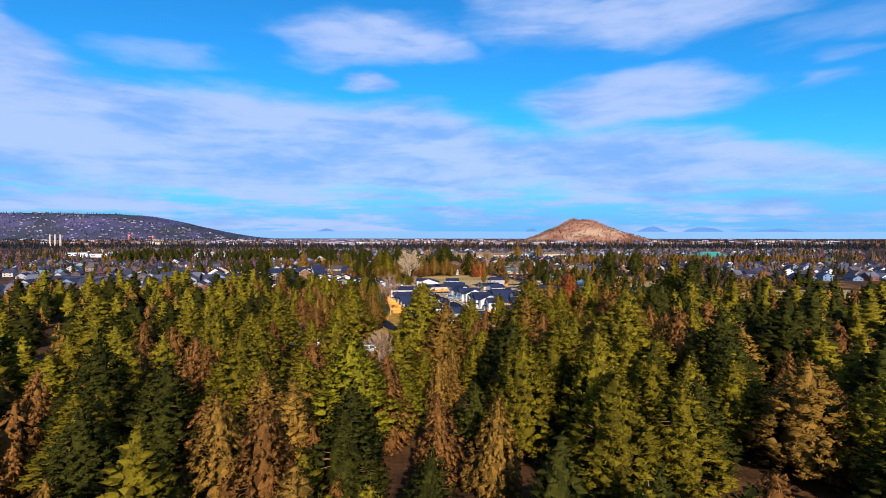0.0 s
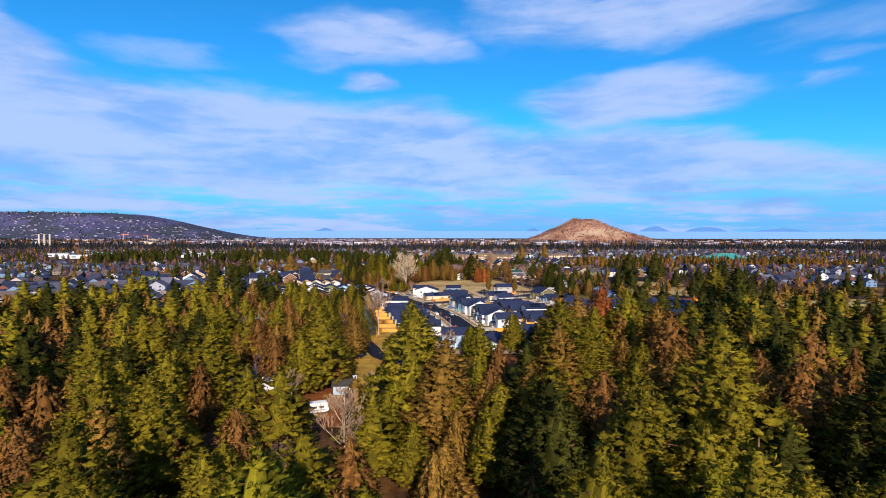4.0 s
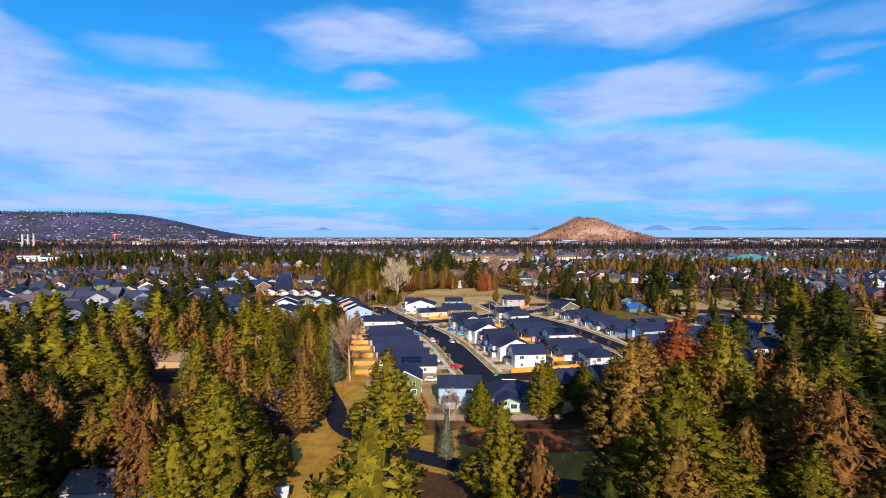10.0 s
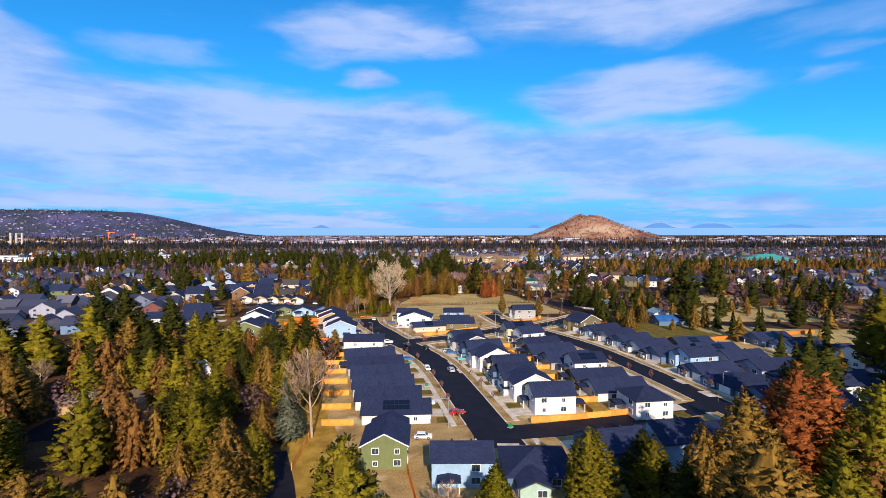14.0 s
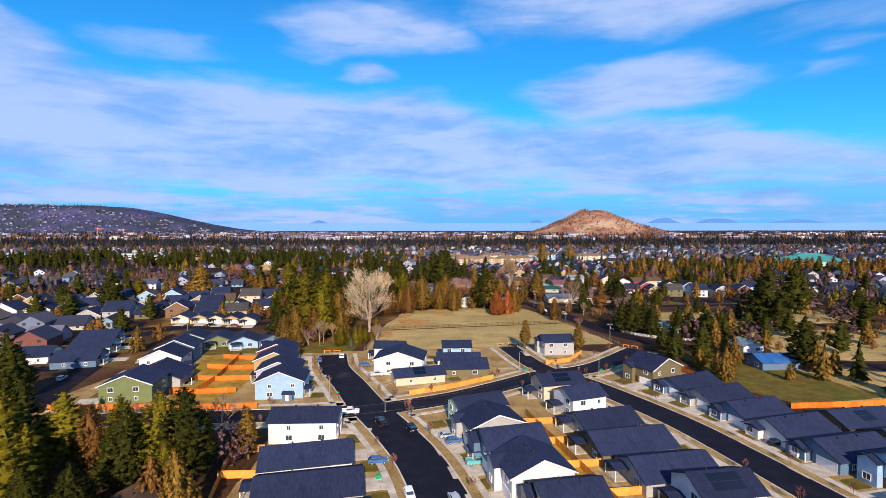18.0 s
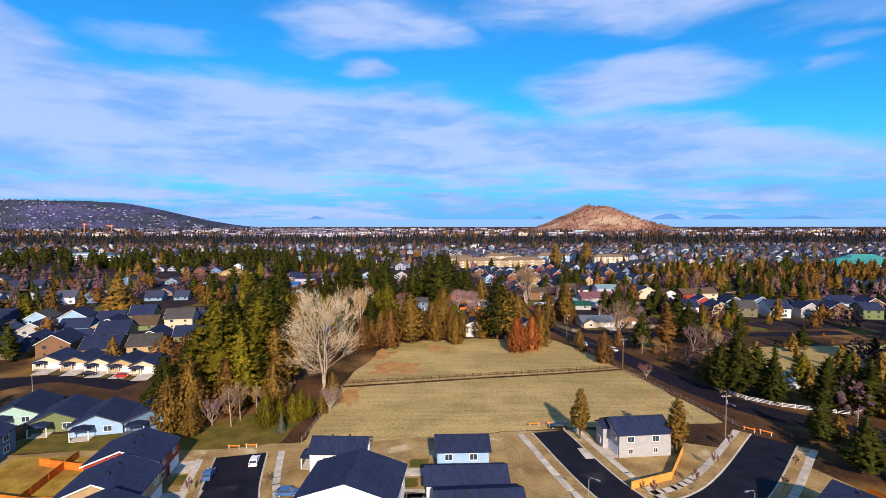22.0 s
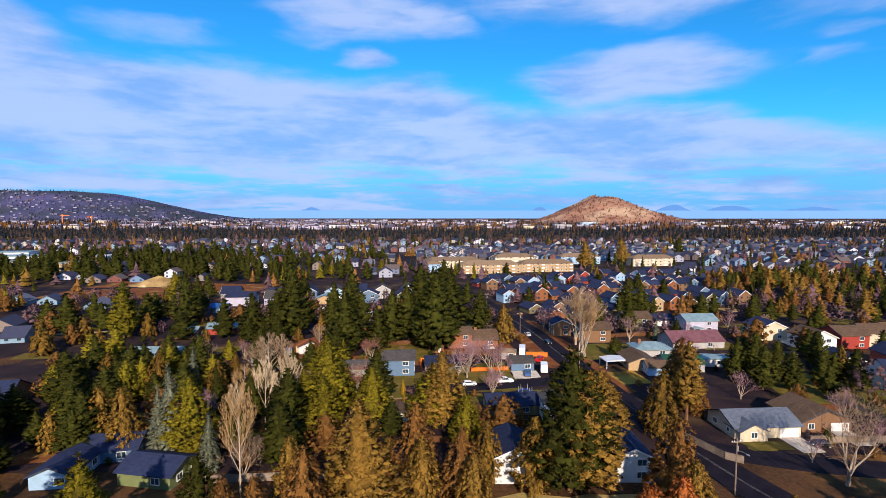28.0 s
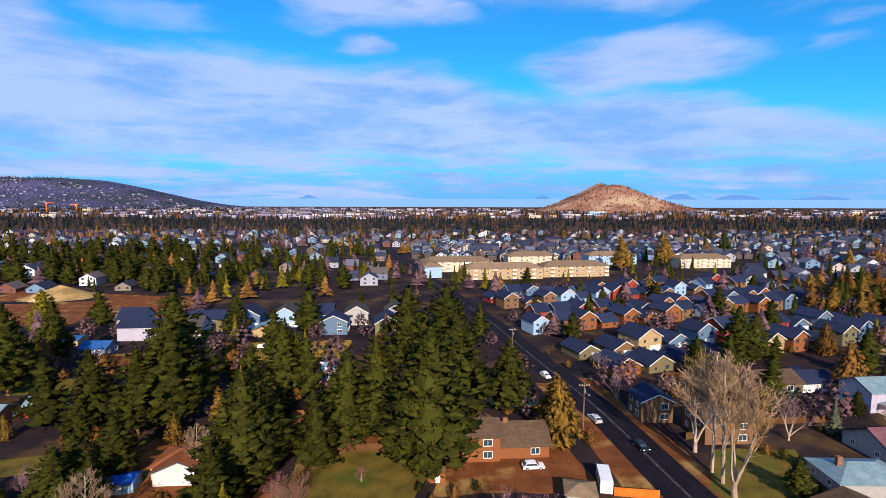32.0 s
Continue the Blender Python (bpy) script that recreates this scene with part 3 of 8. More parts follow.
def garage_mesh(w):
    g = Geo()
    for i in range(4):
        g.box(-w / 2, 0, 0.56 * i, w / 2, 0.08, 0.56 * i + 0.53)
    g.box(-w / 2, 0, 0, w / 2, 0.05, 2.2)
    return g


def door_mesh():
    g = Geo()
    g.box(-0.5, 0, 0, 0.5, 0.07, 2.08)
    g.box(-0.33, 0.07, 0.2, 0.33, 0.1, 0.9), g.box(-0.33, 0.07, 1.1, 0.33, 0.1, 1.85)
    return g


HOUSE_SITES, FRONTS = [], []


def house(x, y, yaw, w, d, storeys=1, wall="white", roof=None, ridge="y", rise=None, garage=True, porch="", solar=0, side_windows="lr",
          label="", bay=0.0, vents=2, chimney=False, group="houses of the new estate", category="house", wing=None, detail=True):
    """A framed house, front to local -y. ridge: y, x or hip. porch: on side b, l, r or f. bay: a cross gable of that width at the front."""
    roof = roof or ROOF_NAVY
    h = 2.9 if storeys == 1 else 2.65 * storeys + 0.2
    if rise is None:
        rise = (w if ridge == "y" else d) * 0.5 * (0.42 if storeys == 1 else 0.46)
        if not detail:
            rise *= 1.3
        if ridge == "hip":
            rise = min(w, d) * 0.5 * 0.42
    names = {"white": "white", "cream": "cream", "green": "sage green", "blue": "light blue", "slate": "slate blue", "grey": "grey", "tan": "tan", "red": "barn red",
             "brown": "brown", "olive": "olive", "mint": "pale mint", "rust": "rust-coloured", "lilac": "lilac grey"}
    rn = {"grey shingles": "grey", "pale grey shingles": "pale grey", "brown shingles": "brown", "tan shingles": "tan", "slate grey shingles": "slate grey", "rust red shingles": "rust red", "pale green metal": "pale green metal",
          "blue metal": "blue metal", "dark green metal": "dark green metal", "mauve metal": "mauve metal", "white membrane": "white flat"}.get(roof.name, "charcoal shingle")
    if not label:
        label = "%s %s house with a %s %s roof" % (("one-storey", "two-storey", "three-storey")[storeys - 1], names[wall], rn, "hip" if ridge == "hip" else "gable")
    ob = thing("house", pose(x, y, 0, 0, 0, yaw), label, category, group)
    mat = WALLS[wall]
    part("wall", gable_body(w, d, h, rise, ridge), mat, ob)
    rf = part("roof", roof_slabs(w, d, h, rise, ridge), roof, ob)
    HOUSE_SITES.append((x, y, max(w, d) * 0.62))
    if garage and detail:
        FRONTS.append((x, y, yaw, w, d, 4.8 if w > 9 else 2.7, group))
    keep_out(x, y, max(w, d) * 0.5 + 1.0)
    if ridge in "xy" and detail:
        for e in (-1, 1):
            # sunlit gables carry white boards, the rest dark metal edging
            ends = (-math.sin(radians(yaw)) * e, math.cos(radians(yaw)) * e) if ridge == "y" else (math.cos(radians(yaw)) * e, math.sin(radians(yaw)) * e)
            part("bargeboard", barge(w, d, h, rise, ridge, e), TRIM if ends[1] < -0.5 and storeys > 1 else EDGING, ob)
    elif ridge in "xy":
        # the gable end that looks south
        n = (-math.sin(radians(yaw)), math.cos(radians(yaw))) if ridge == "y" else (math.cos(radians(yaw)), math.sin(radians(yaw)))
        part("bargeboard", barge(w, d, h, rise, ridge, -1 if n[1] > 0 else 1), TRIM, ob)
    # windows, storey by storey
    for s in range(storeys):
        z = 0.95 + 2.65 * s
        for side in side_windows:
            run = d if side in "lr" else w
            for u in ((-run * 0.28, run * 0.2) if detail else (-run * 0.24, run * 0.24)):
                ww, hh = ((1.5, 1.25), (0.9, 1.0))[int(abs(u * 7 + x + s)) % 2]
                (add_window if detail else plain_window)(ob, side, u, z, ww, hh, w, d)
        if detail:
            add_window(ob, "b", -w * 0.22, z, 1.8, 1.3, w, d)
            if s:
                add_window(ob, "f", w * 0.25, z, 1.5, 1.25, w, d)
                add_window(ob, "f", -w * 0.25, z, 1.5, 1.25, w, d)
            else:
                add_window(ob, "f", -w * 0.32, z, 1.5, 1.25, w, d)
    if garage:
        gw = 4.8 if w > 9 else 2.7
        on_wall(part("garage_door", shared(("garage_door", gw), lambda: garage_mesh(gw)), TRIM, ob), "f", w * 0.5 - gw / 2 - 0.6, 0.05, w, d)
    if detail:
        on_wall(part("front_door", shared("front_door", door_mesh), WOOD_DARK, ob), "f", -w * 0.08, 0.1, w, d)
    if bay:
        g = Geo()
        u = -w / 2 + bay / 2 + 0.3
        y0, y1 = -d / 2 - 1.6, -d / 2 + 0.5
        g.prism([(u - bay / 2, -0.3), (u + bay / 2, -0.3), (u + bay / 2, h - 0.4), (u, h - 0.4 + bay * 0.25), (u - bay / 2, h - 0.4)], "y", y0, y1)
        part("bay", g, mat, ob)
        g = Geo()
        for s in (-1, 1):
            g.prism([(u, h - 0.4 + bay * 0.25), (u + s * (bay / 2 + 0.4), h - 0.6), (u + s * (bay / 2 + 0.4), h - 0.42), (u, h - 0.2 + bay * 0.25)], "y", y0 - 0.4, -d / 2 + min(d / 2, bay * 0.6))
        part("bay_roof", g, roof, ob)
        wn = part("window", shared(("window", 1.5, 1.25), lambda: window_mesh(1.5, 1.25)), TRIM, ob)
        wn.matrix_local = pose(u, y0, 1.0, 0, 0, 180)
        part("pane", shared(("pane", 1.5, 1.25), lambda: pane_mesh(1.5, 1.25)), GLASS, wn)
    if wing:
        # a lower wing: side (l, r, b, f), offset along it, length, depth
        s, u, ln, dp = wing
        cx, cy = {"l": (-w / 2 - dp / 2, u), "r": (w / 2 + dp / 2, u), "b": (u, d / 2 + dp / 2), "f": (u, -d / 2 - dp / 2)}[s]
        ww, wd = (dp, ln) if s in "lr" else (ln, dp)
        rg = "x" if s in "lr" else "y"
        g = gable_body(ww - 0.02, wd, 2.9, (wd if rg == "x" else ww) * 0.2, rg)
        a = part("wing", g, mat, ob)
        a.matrix_local = pose(cx, cy, 0)
        b = part("wing_roof", roof_slabs(ww, wd, 2.9, (wd if rg == "x" else ww) * 0.2, rg), roof, ob)
        b.matrix_local = pose(cx, cy, 0.004)
        keep_out(x, y, max(w, d) * 0.5 + dp + 1)
    for s in porch:
        px_, py_ = {"b": (w * 0.22, d / 2 + 1.6), "f": (-w * 0.2, -d / 2 - 1.0), "l": (-w / 2 - 1.3, d * 0.2), "r": (w / 2 + 1.3, d * 0.2)}[s]
        a, b = {"b": (2.2, 1.6), "f": (2.0, 1.0), "l": (1.3, 2.0), "r": (1.3, 2.0)}[s]
        p = part("porch", Geo_box(-a, -b, -0.2, a, b, 0.15), CONCRETE, ob, "roofed porch")
        p.matrix_local = pose(px_, py_, 0)
        g = Geo()
        g.prism([(-a - 0.2, 2.55), (a + 0.2, 2.55), (a + 0.2, 2.75), (0, 3.2), (-a - 0.2, 2.75)], "y", -b - 0.2, b)
        part("porch_roof", g, roof, p)
        for cx in (-a + 0.15, a - 0.15):
            c = part("post", shared("post", lambda: Geo_box(-0.1, -0.1, 0, 0.1, 0.1, 2.6)), TRIM, p)
            c.matrix_local = pose(cx, (-1 if s == "f" else 1) * (b - 0.2), 0.1)
    if vents and ridge in "xy" and detail and y < 480:
        vm = shared("roof_vent", vent_mesh)
        for i in range(vents):
            t = (i + 1) / (vents + 1) - 0.5
            v = part("roof_vent", vm, DARK, ob)
            if ridge == "y":
                v.matrix_local = pose(w * 0.06, t * d, h + rise * 0.9 + 0.12)
            else:
                v.matrix_local = pose(t * w, -d * 0.06, h + rise * 0.9 + 0.12)
    if chimney:
        c = part("chimney", Geo_box(-0.5, -0.4, 0, 0.5, 0.4, h + rise + 0.9), BRICK, ob)
        c.matrix_local = pose(w * 0.3, 0, 0)
    if solar:
        # panels lie on the slope that faces the sun; solar = count
        half = (w if ridge == "y" else d) / 2
        tilt = math.degrees(math.atan2(rise, half))
        pm = shared("solar_panel", lambda: Geo_box(-0.5, -0.83, 0, 0.5, 0.83, 0.06))
        cols = (solar + 1) // 2
        for i in range(solar):
            c, r = i % cols, i // cols
            p = part("solar_panel", pm, SOLAR, ob)
            t, s = (c - cols / 2 + 0.5) * 1.05, half * 0.30 + r * 1.75
            zz = h + rise * (1 - s / half) + 0.26
            if ridge == "y":
                p.matrix_local = pose(s * SUNNY(yaw), t, zz) @ pose(0, 0, 0, 0, tilt * SUNNY(yaw), 0) @ pose(0, 0, 0, 0, 0, 90)
            else:
                p.matrix_local = pose(t, -s, zz) @ pose(0, 0, 0, tilt, 0, 0)
    return ob


def SUNNY(yaw):
    """Which local x side of a house turned by yaw looks towards -y of the world."""
    return -1 if math.sin(radians(yaw)) > 0 else 1


def Geo_box(*a):
    g = Geo()
    g.box(*a)
    return g


# ---------------------------------------------------------------- fences
def panel_mesh():
    """One fence panel; its boards show as grooves."""
    g = Geo()
    front, back = [], []
    for i in range(12):
        x = -0.5 + i / 12
        front += [(x, -0.004), (x + 0.01, -0.018), (x + 1 / 12 - 0.01, -0.018)]
    front.append((0.5, -0.004))
    g.prism(front + [(0.5, 0.02), (-0.5, 0.02)], "z", 0.05, 1.8)
    return g


def fence(pts, material=None, label="", height=1.0, group="garden fences"):
    """A board fence along corner points: panels between posts."""
    material = material or WOOD_NEW
    x, y = pts[0]
    ob = thing("fence", pose(x, y, 0), label or "tall board fence of new golden cedar panels", "fence", group)
    pm, qm = shared("panel", panel_mesh), shared("fence_post", lambda: Geo_box(-0.06, -0.06, 0, 0.06, 0.06, 1.9))
    for (ax, ay), (bx, by) in zip(pts, pts[1:]):
        ln = math.hypot(bx - ax, by - ay)
        n = max(1, round(ln / 2.6))
        a = math.degrees(math.atan2(by - ay, bx - ax))
        for i in range(n):
            t = (i + 0.5) / n
            p = part("panel", pm, material, ob)
            p.matrix_local = pose(ax + (bx - ax) * t - x, ay + (by - ay) * t - y, 0, 0, 0, a) @ Matrix.Diagonal((ln / n, 1, height, 1))
            if i % 2:
                continue
            t = i / n
            q = part("post", qm, material, ob)
            q.matrix_local = pose(ax + (bx - ax) * t - x, ay + (by - ay) * t - y, 0, 0, 0, a) @ Matrix.Diagonal((1, 1, height, 1))
    return ob


# ---------------------------------------------------------------- vehicles
def car_body(pickup):
    g = Geo()
    if pickup:
        g.prism([(-2.8, 0.45), (2.75, 0.45), (2.85, 0.75), (2.75, 1.12), (1.4, 1.2), (1.35, 1.2), (-2.8, 1.15)], "y", -0.95, 0.95)
        g.prism([(-0.75, 1.15), (1.45, 1.18), (0.75, 1.85), (-0.6, 1.88)], "y", -0.85, 0.85)
        for s in (-0.95, 0.83):
            g.box(-2.8, s, 1.1, -0.75, s + 0.12, 1.3)
        g.box(-2.8, -0.95, 1.1, -2.7, 0.95, 1.3)
    else:
        g.prism([(-2.25, 0.35), (2.2, 0.35), (2.3, 0.62), (2.15, 0.86), (1.1, 0.98), (-2.1, 1.02), (-2.3, 0.8)], "y", -0.9, 0.9)
        g.prism([(-2.05, 1.0), (1.15, 0.97), (0.45, 1.5), (-1.4, 1.54)], "y", -0.78, 0.78)
    return g


def car_glass(pickup):
    g = Geo()
    if pickup:
        g.prism([(-0.7, 1.22), (1.3, 1.22), (0.72, 1.78), (-0.57, 1.8)], "y", -0.88, 0.88)
        g.prism([(-0.8, 1.22), (1.46, 1.2), (0.8, 1.8), (-0.66, 1.8)], "y", -0.75, 0.75)
    else:
        g.prism([(-1.85, 1.04), (1.0, 1.02), (0.42, 1.43), (-1.35, 1.46)], "y", -0.81, 0.81)
        g.prism([(-2.1, 1.05), (1.2, 1.0), (0.5, 1.45), (-1.45, 1.48)], "y", -0.7, 0.7)
    return g


def wheel_mesh():
    g = Geo()
    pts = [(0.36 * math.cos(a * math.pi / 7), 0.36 * math.sin(a * math.pi / 7)) for a in range(14)]
    g.prism(pts, "y", -0.12, 0.12)
    return g


def hub_mesh():
    g = Geo()
    pts = [(0.21 * math.cos(a * math.pi / 5), 0.21 * math.sin(a * math.pi / 5)) for a in range(10)]
    g.prism(pts, "y", -0.14, 0.14)
    return g


def car(x, y, yaw, paint="white", pickup=False, where="parked on the street"):
    """A parked car or pickup, nose to local +x."""
    kind = "pickup truck" if pickup else "car"
    ob = thing("pickup_truck" if pickup else "car", pose(x, y, 0.06, 0, 0, yaw), "%s %s %s" % (paint, kind, where), kind, "parked vehicles")
    part("body", shared(("body", pickup), lambda: car_body(pickup)), CAR_PAINT[paint], ob)
    part("glazing", shared(("glazing", pickup), lambda: car_glass(pickup)), GLASS, ob)
    wb = 1.75 if pickup else 1.4
    for sx in (-wb, wb):
        for sy in (-0.82, 0.82):
            wl = part("wheel", shared("wheel", wheel_mesh), RUBBER, ob)
            wl.matrix_local = pose(sx, sy, 0.36)
            part("rim", shared("rim", hub_mesh), STEEL, wl)
    e = 2.8 if pickup else 2.24
    for sy in (-0.68, 0.68):
        q = part("headlight", shared("headlight", lambda: Geo_box(-0.06, -0.18, -0.07, 0.06, 0.18, 0.07)), TRIM, ob)
        q.matrix_local = pose(e - 0.02, sy, 0.78)
        q = part("tail_light", shared("headlight", lambda: Geo_box(-0.06, -0.18, -0.07, 0.06, 0.18, 0.07)), LAMP_RED, ob)
        q.matrix_local = pose(-e + 0.02, sy, 0.88)
    return ob

# ---------------------------------------------------------------- trees
def clump(geo, p, out, size, rng, blades=3):
    """A tuft of narrow leaf blades that fan out from a twig end."""
    k = len(geo.v)
    o = out.normalized()
    n = (o + Vector((rng.gauss(0, 0.26), rng.gauss(0, 0.26), rng.gauss(0.05, 0.26)))).normalized()
    geo.v.append(tuple(p))
    geo.n.append(tuple(n))
    for b in range(blades):
        d = (o * 0.75 + Vector((rng.gauss(0, 0.55), rng.gauss(0, 0.55), rng.gauss(0.1, 0.5)))).normalized()
        w = d.cross(Vector((rng.gauss(0, 1), rng.gauss(0, 1), rng.gauss(0, 1)))).normalized()
        s = size * rng.uniform(0.65, 1.35)
        a, c = p + d * s + w * s * 0.15, p + d * s * 0.75 - w * s * 0.27
        m = len(geo.v)
        geo.v += [tuple(a), tuple(c)]
        geo.n += [tuple(n), tuple(n)]
        # every blade turns its face away from the stem
        front = (a - p).cross(c - p).dot(o) > 0
        geo.f.append((k, m, m + 1) if front else (k, m + 1, m))


PROFILE = {
    "pine": lambda u: min(1.0, u * 1.35) ** 0.66 * (1 - 0.45 * max(0.0, (u - 0.72) / 0.28) ** 2),
    "juniper": lambda u: min(1.0, u * 1.25) ** 0.62 * (1 - 0.4 * max(0.0, (u - 0.65) / 0.35) ** 2),
    "spruce": lambda u: u ** 0.9 * (1 - 0.3 * max(0.0, (u - 0.9) / 0.1)),
    "bush": lambda u: min(1.0, u * 1.7) ** 0.55 * (1 - 0.55 * max(0.0, (u - 0.5) / 0.5) ** 2),
    "gaunt": lambda u: min(1.0, u * 1.4) ** 0.6 * (1 - 0.5 * max(0.0, (u - 0.6) / 0.4) ** 2),
}
CROWN_BASE = {"bush": 0.08, "pine": 0.10, "juniper": 0.02, "spruce": 0.03, "gaunt": 0.2}
CROWN_R = {"bush": 7.5, "pine": 5.5, "juniper": 5.0, "spruce": 4.3, "gaunt": 3.7}


OCTA_V = [Vector(v) for v in ((1, 0, 0), (-1, 0, 0), (0, 1, 0), (0, -1, 0), (0, 0, 1), (0, 0, -1))]
OCTA_F = ((0, 2, 4), (2, 1, 4), (1, 3, 4), (3, 0, 4), (2, 0, 5), (1, 2, 5), (3, 1, 5), (0, 3, 5))
# length outwards, width, thickness of a bough; how far its tip lifts; how fat boughs are
BOUGH = {"pine": (1.25, 0.85, 0.62, 0.25, 1.0), "juniper": (0.75, 0.62, 1.25, 0.9, 0.82), "spruce": (1.45, 0.7, 0.42, -0.25, 0.85), "bush": (0.8, 0.7, 0.8, 0.5, 0.9), "gaunt": (1.1, 0.75, 0.6, 0.3, 0.95)}


def conifer_parts(seed, shape, boughs, tufts, blades=2, grain=1.0, core=0.40):
    """Trunk and crown of a conifer of 20 m: boughs on a spiral up the trunk, each a lumpy mass of needles set with tufts."""
    rng = random.Random(seed)
    H = 20.0
    trunk, crown = Geo(), Geo()
    crown.n = []
    lean = (rng.uniform(-0.7, 0.7), rng.uniform(-0.7, 0.7))
    trunk.tube([(lean[0] * t * t, lean[1] * t * t, t * H * 0.96) for t in (0, 0.25, 0.5, 0.75, 1.0)], [0.38, 0.3, 0.2, 0.11, 0.03], 7)
    base, R, prof = CROWN_BASE[shape], CROWN_R[shape], PROFILE[shape]
    ln, wd, th, lift, fat = BOUGH[shape]
    if shape == "gaunt":
        core *= 0.5

    def skin(u, a):
        z = H * (base + (1 - base) * (1 - u))
        c, s = math.cos(a), math.sin(a)
        low = noise.noise((c * 1.1 + seed, s * 1.1, z * 0.2))
        mid = noise.noise((c * 2.2 + seed, s * 2.2, z * 0.5))
        r = R * prof(u) * max(0.5, 1 + (0.55 if shape == "spruce" else 1.0) * (0.42 * low + 0.36 * mid)) + 0.1
        t = z / H
        return c, s, r, z, lean[0] * t * t, lean[1] * t * t

    up = {"bush": 0.6, "pine": 0.45, "juniper": 0.4, "spruce": 0.3, "gaunt": 0.5}[shape]
    if core > 0:
        rings, segs = 9, 9
        k = len(crown.v)
        for i in range(rings + 1):
            for j in range(segs):
                c, s, r, z, dx, dy = skin(0.03 + 0.96 * i / rings, 6.2832 * (j + 0.5 * (i % 2)) / segs)
                q = core * rng.uniform(0.85, 1.1)
                crown.v.append((dx + c * r * q, dy + s * r * q, z + rng.gauss(0, 0.2)))
                crown.n.append(tuple(Vector((c, s, up)).normalized()))
        for i in range(rings):
            for j in range(segs):
                e = (j + 1) % segs
                crown.f.append((k + i * segs + j, k + (i + 1) * segs + j, k + (i + 1) * segs + e, k + i * segs + e))
    # heights of the boughs: as many as the girth has room for
    us = np.linspace(0.015, 1.0, 200)
    cum = np.cumsum([prof(u) + 0.1 for u in us])
    spots = np.interp((np.arange(boughs) + 0.5) / boughs * cum[-1], cum, us)
    scale = fat * math.sqrt(185.0 / boughs)
    for i, u in enumerate(spots):
        a = i * 2.39996 + rng.gauss(0, 0.25)
        c, s, r, z, dx, dy = skin(float(u), a)
        size = scale * (0.55 + 0.62 * prof(float(u))) * rng.uniform(0.72, 1.3)
        o = Vector((c, s, lift + rng.gauss(0, 0.15))).normalized()
        side = Vector((-s, c, rng.gauss(0, 0.2))).normalized()
        top = o.cross(side).normalized()
        if top.z < 0:
            top = -top
        mid = Vector((dx, dy, z)) + Vector((c, s, 0)) * max(0.0, r - size * ln * 0.85) + Vector((0, 0, rng.gauss(0, 0.35)))
        axes = (o * size * ln, side * size * wd, top * size * th)
        out = Vector((c, s, up))
        k = len(crown.v)
        for q in OCTA_V:
            d = axes[0] * q.x + axes[1] * q.y + axes[2] * q.z
            crown.v.append(tuple(mid + d * rng.uniform(0.6, 1.0)))
            crown.n.append(tuple((d.normalized() * 0.6 + out * 0.55 + Vector((rng.gauss(0, 0.2), rng.gauss(0, 0.2), rng.gauss(0, 0.2)))).normalized()))
        crown.f += [tuple(k + j for j in f) for f in OCTA_F]
        if i % 8 == 0:
            trunk.tube([(dx, dy, z - 0.3), tuple(mid)], [0.09, 0.03], 3)
        for _ in range(tufts):
            q = Vector((abs(rng.gauss(0, 1)) * 0.9 - 0.15, rng.gauss(0, 1), rng.gauss(0.25, 1))).normalized()
            d = axes[0] * q.x + axes[1] * q.y + axes[2] * q.z
            clump(crown, mid + d * rng.uniform(0.55, 1.0), d.normalized() * 0.65 + out * 0.5, rng.uniform(0.32, 0.58) * grain * (0.75 + 0.25 * size), rng, blades)
    for j in range(6):
        clump(crown, Vector((lean[0], lean[1], H * 0.965)), Vector((0.2 * math.cos(j), 0.2 * math.sin(j), 1)), 0.7, rng, 2)
    return trunk, crown


def grow(geo, p, d, length, r, depth, rng, twigs, spread=0.5, up=0.25):
    """A bare limb that forks; its thinnest ends go into twigs."""
    steps = 3
    pts, radii = [tuple(p)], [r]
    for i in range(steps):
        d = (d + Vector((rng.gauss(0, 0.13), rng.gauss(0, 0.13), rng.gauss(up * 0.3, 0.08)))).normalized()
        p = p + d * length / steps
        pts.append(tuple(p))
        radii.append(r * (1 - 0.45 * (i + 1) / steps))
        if depth > 0 and i > 0:
            for _ in range(3 if depth < 3 else 2):
                side = Vector((rng.gauss(0, 1), rng.gauss(0, 1), rng.gauss(0, 0.5))).normalized()
                nd = (d + side * spread * rng.uniform(0.7, 1.3) + Vector((0, 0, up))).normalized()
                grow(geo, p, nd, length * rng.uniform(0.5, 0.75), r * 0.52, depth - 1, rng, twigs, spread, up)
    if depth > 1:
        geo.tube(pts, [max(q, 0.02) for q in radii], 5)
    else:
        # thin ends: flat slivers that taper to nothing
        for a, b, ra in zip(pts, pts[1:], radii):
            a, b = Vector(a), Vector(b)
            w = (b - a).cross(Vector((rng.gauss(0, 1), rng.gauss(0, 1), rng.gauss(0, 1)))).normalized() * max(ra, 0.03)
            k = len(twigs.v)
            twigs.v += [tuple(a - w), tuple(a + w), tuple(b + w * 0.5)]
            twigs.f.append((k, k + 1, k + 2))
            for _ in range(2 if depth == 0 else 1):
                q = a.lerp(b, rng.random())
                d2 = ((b - a).normalized() + Vector((rng.gauss(0, 0.6), rng.gauss(0, 0.6), rng.gauss(0.2, 0.5)))).normalized() * length * rng.uniform(0.2, 0.5)
                w2 = d2.cross(w).normalized() * 0.03
                k = len(twigs.v)
                twigs.v += [tuple(q - w2), tuple(q + w2), tuple(q + d2)]
                twigs.f.append((k, k + 1, k + 2))


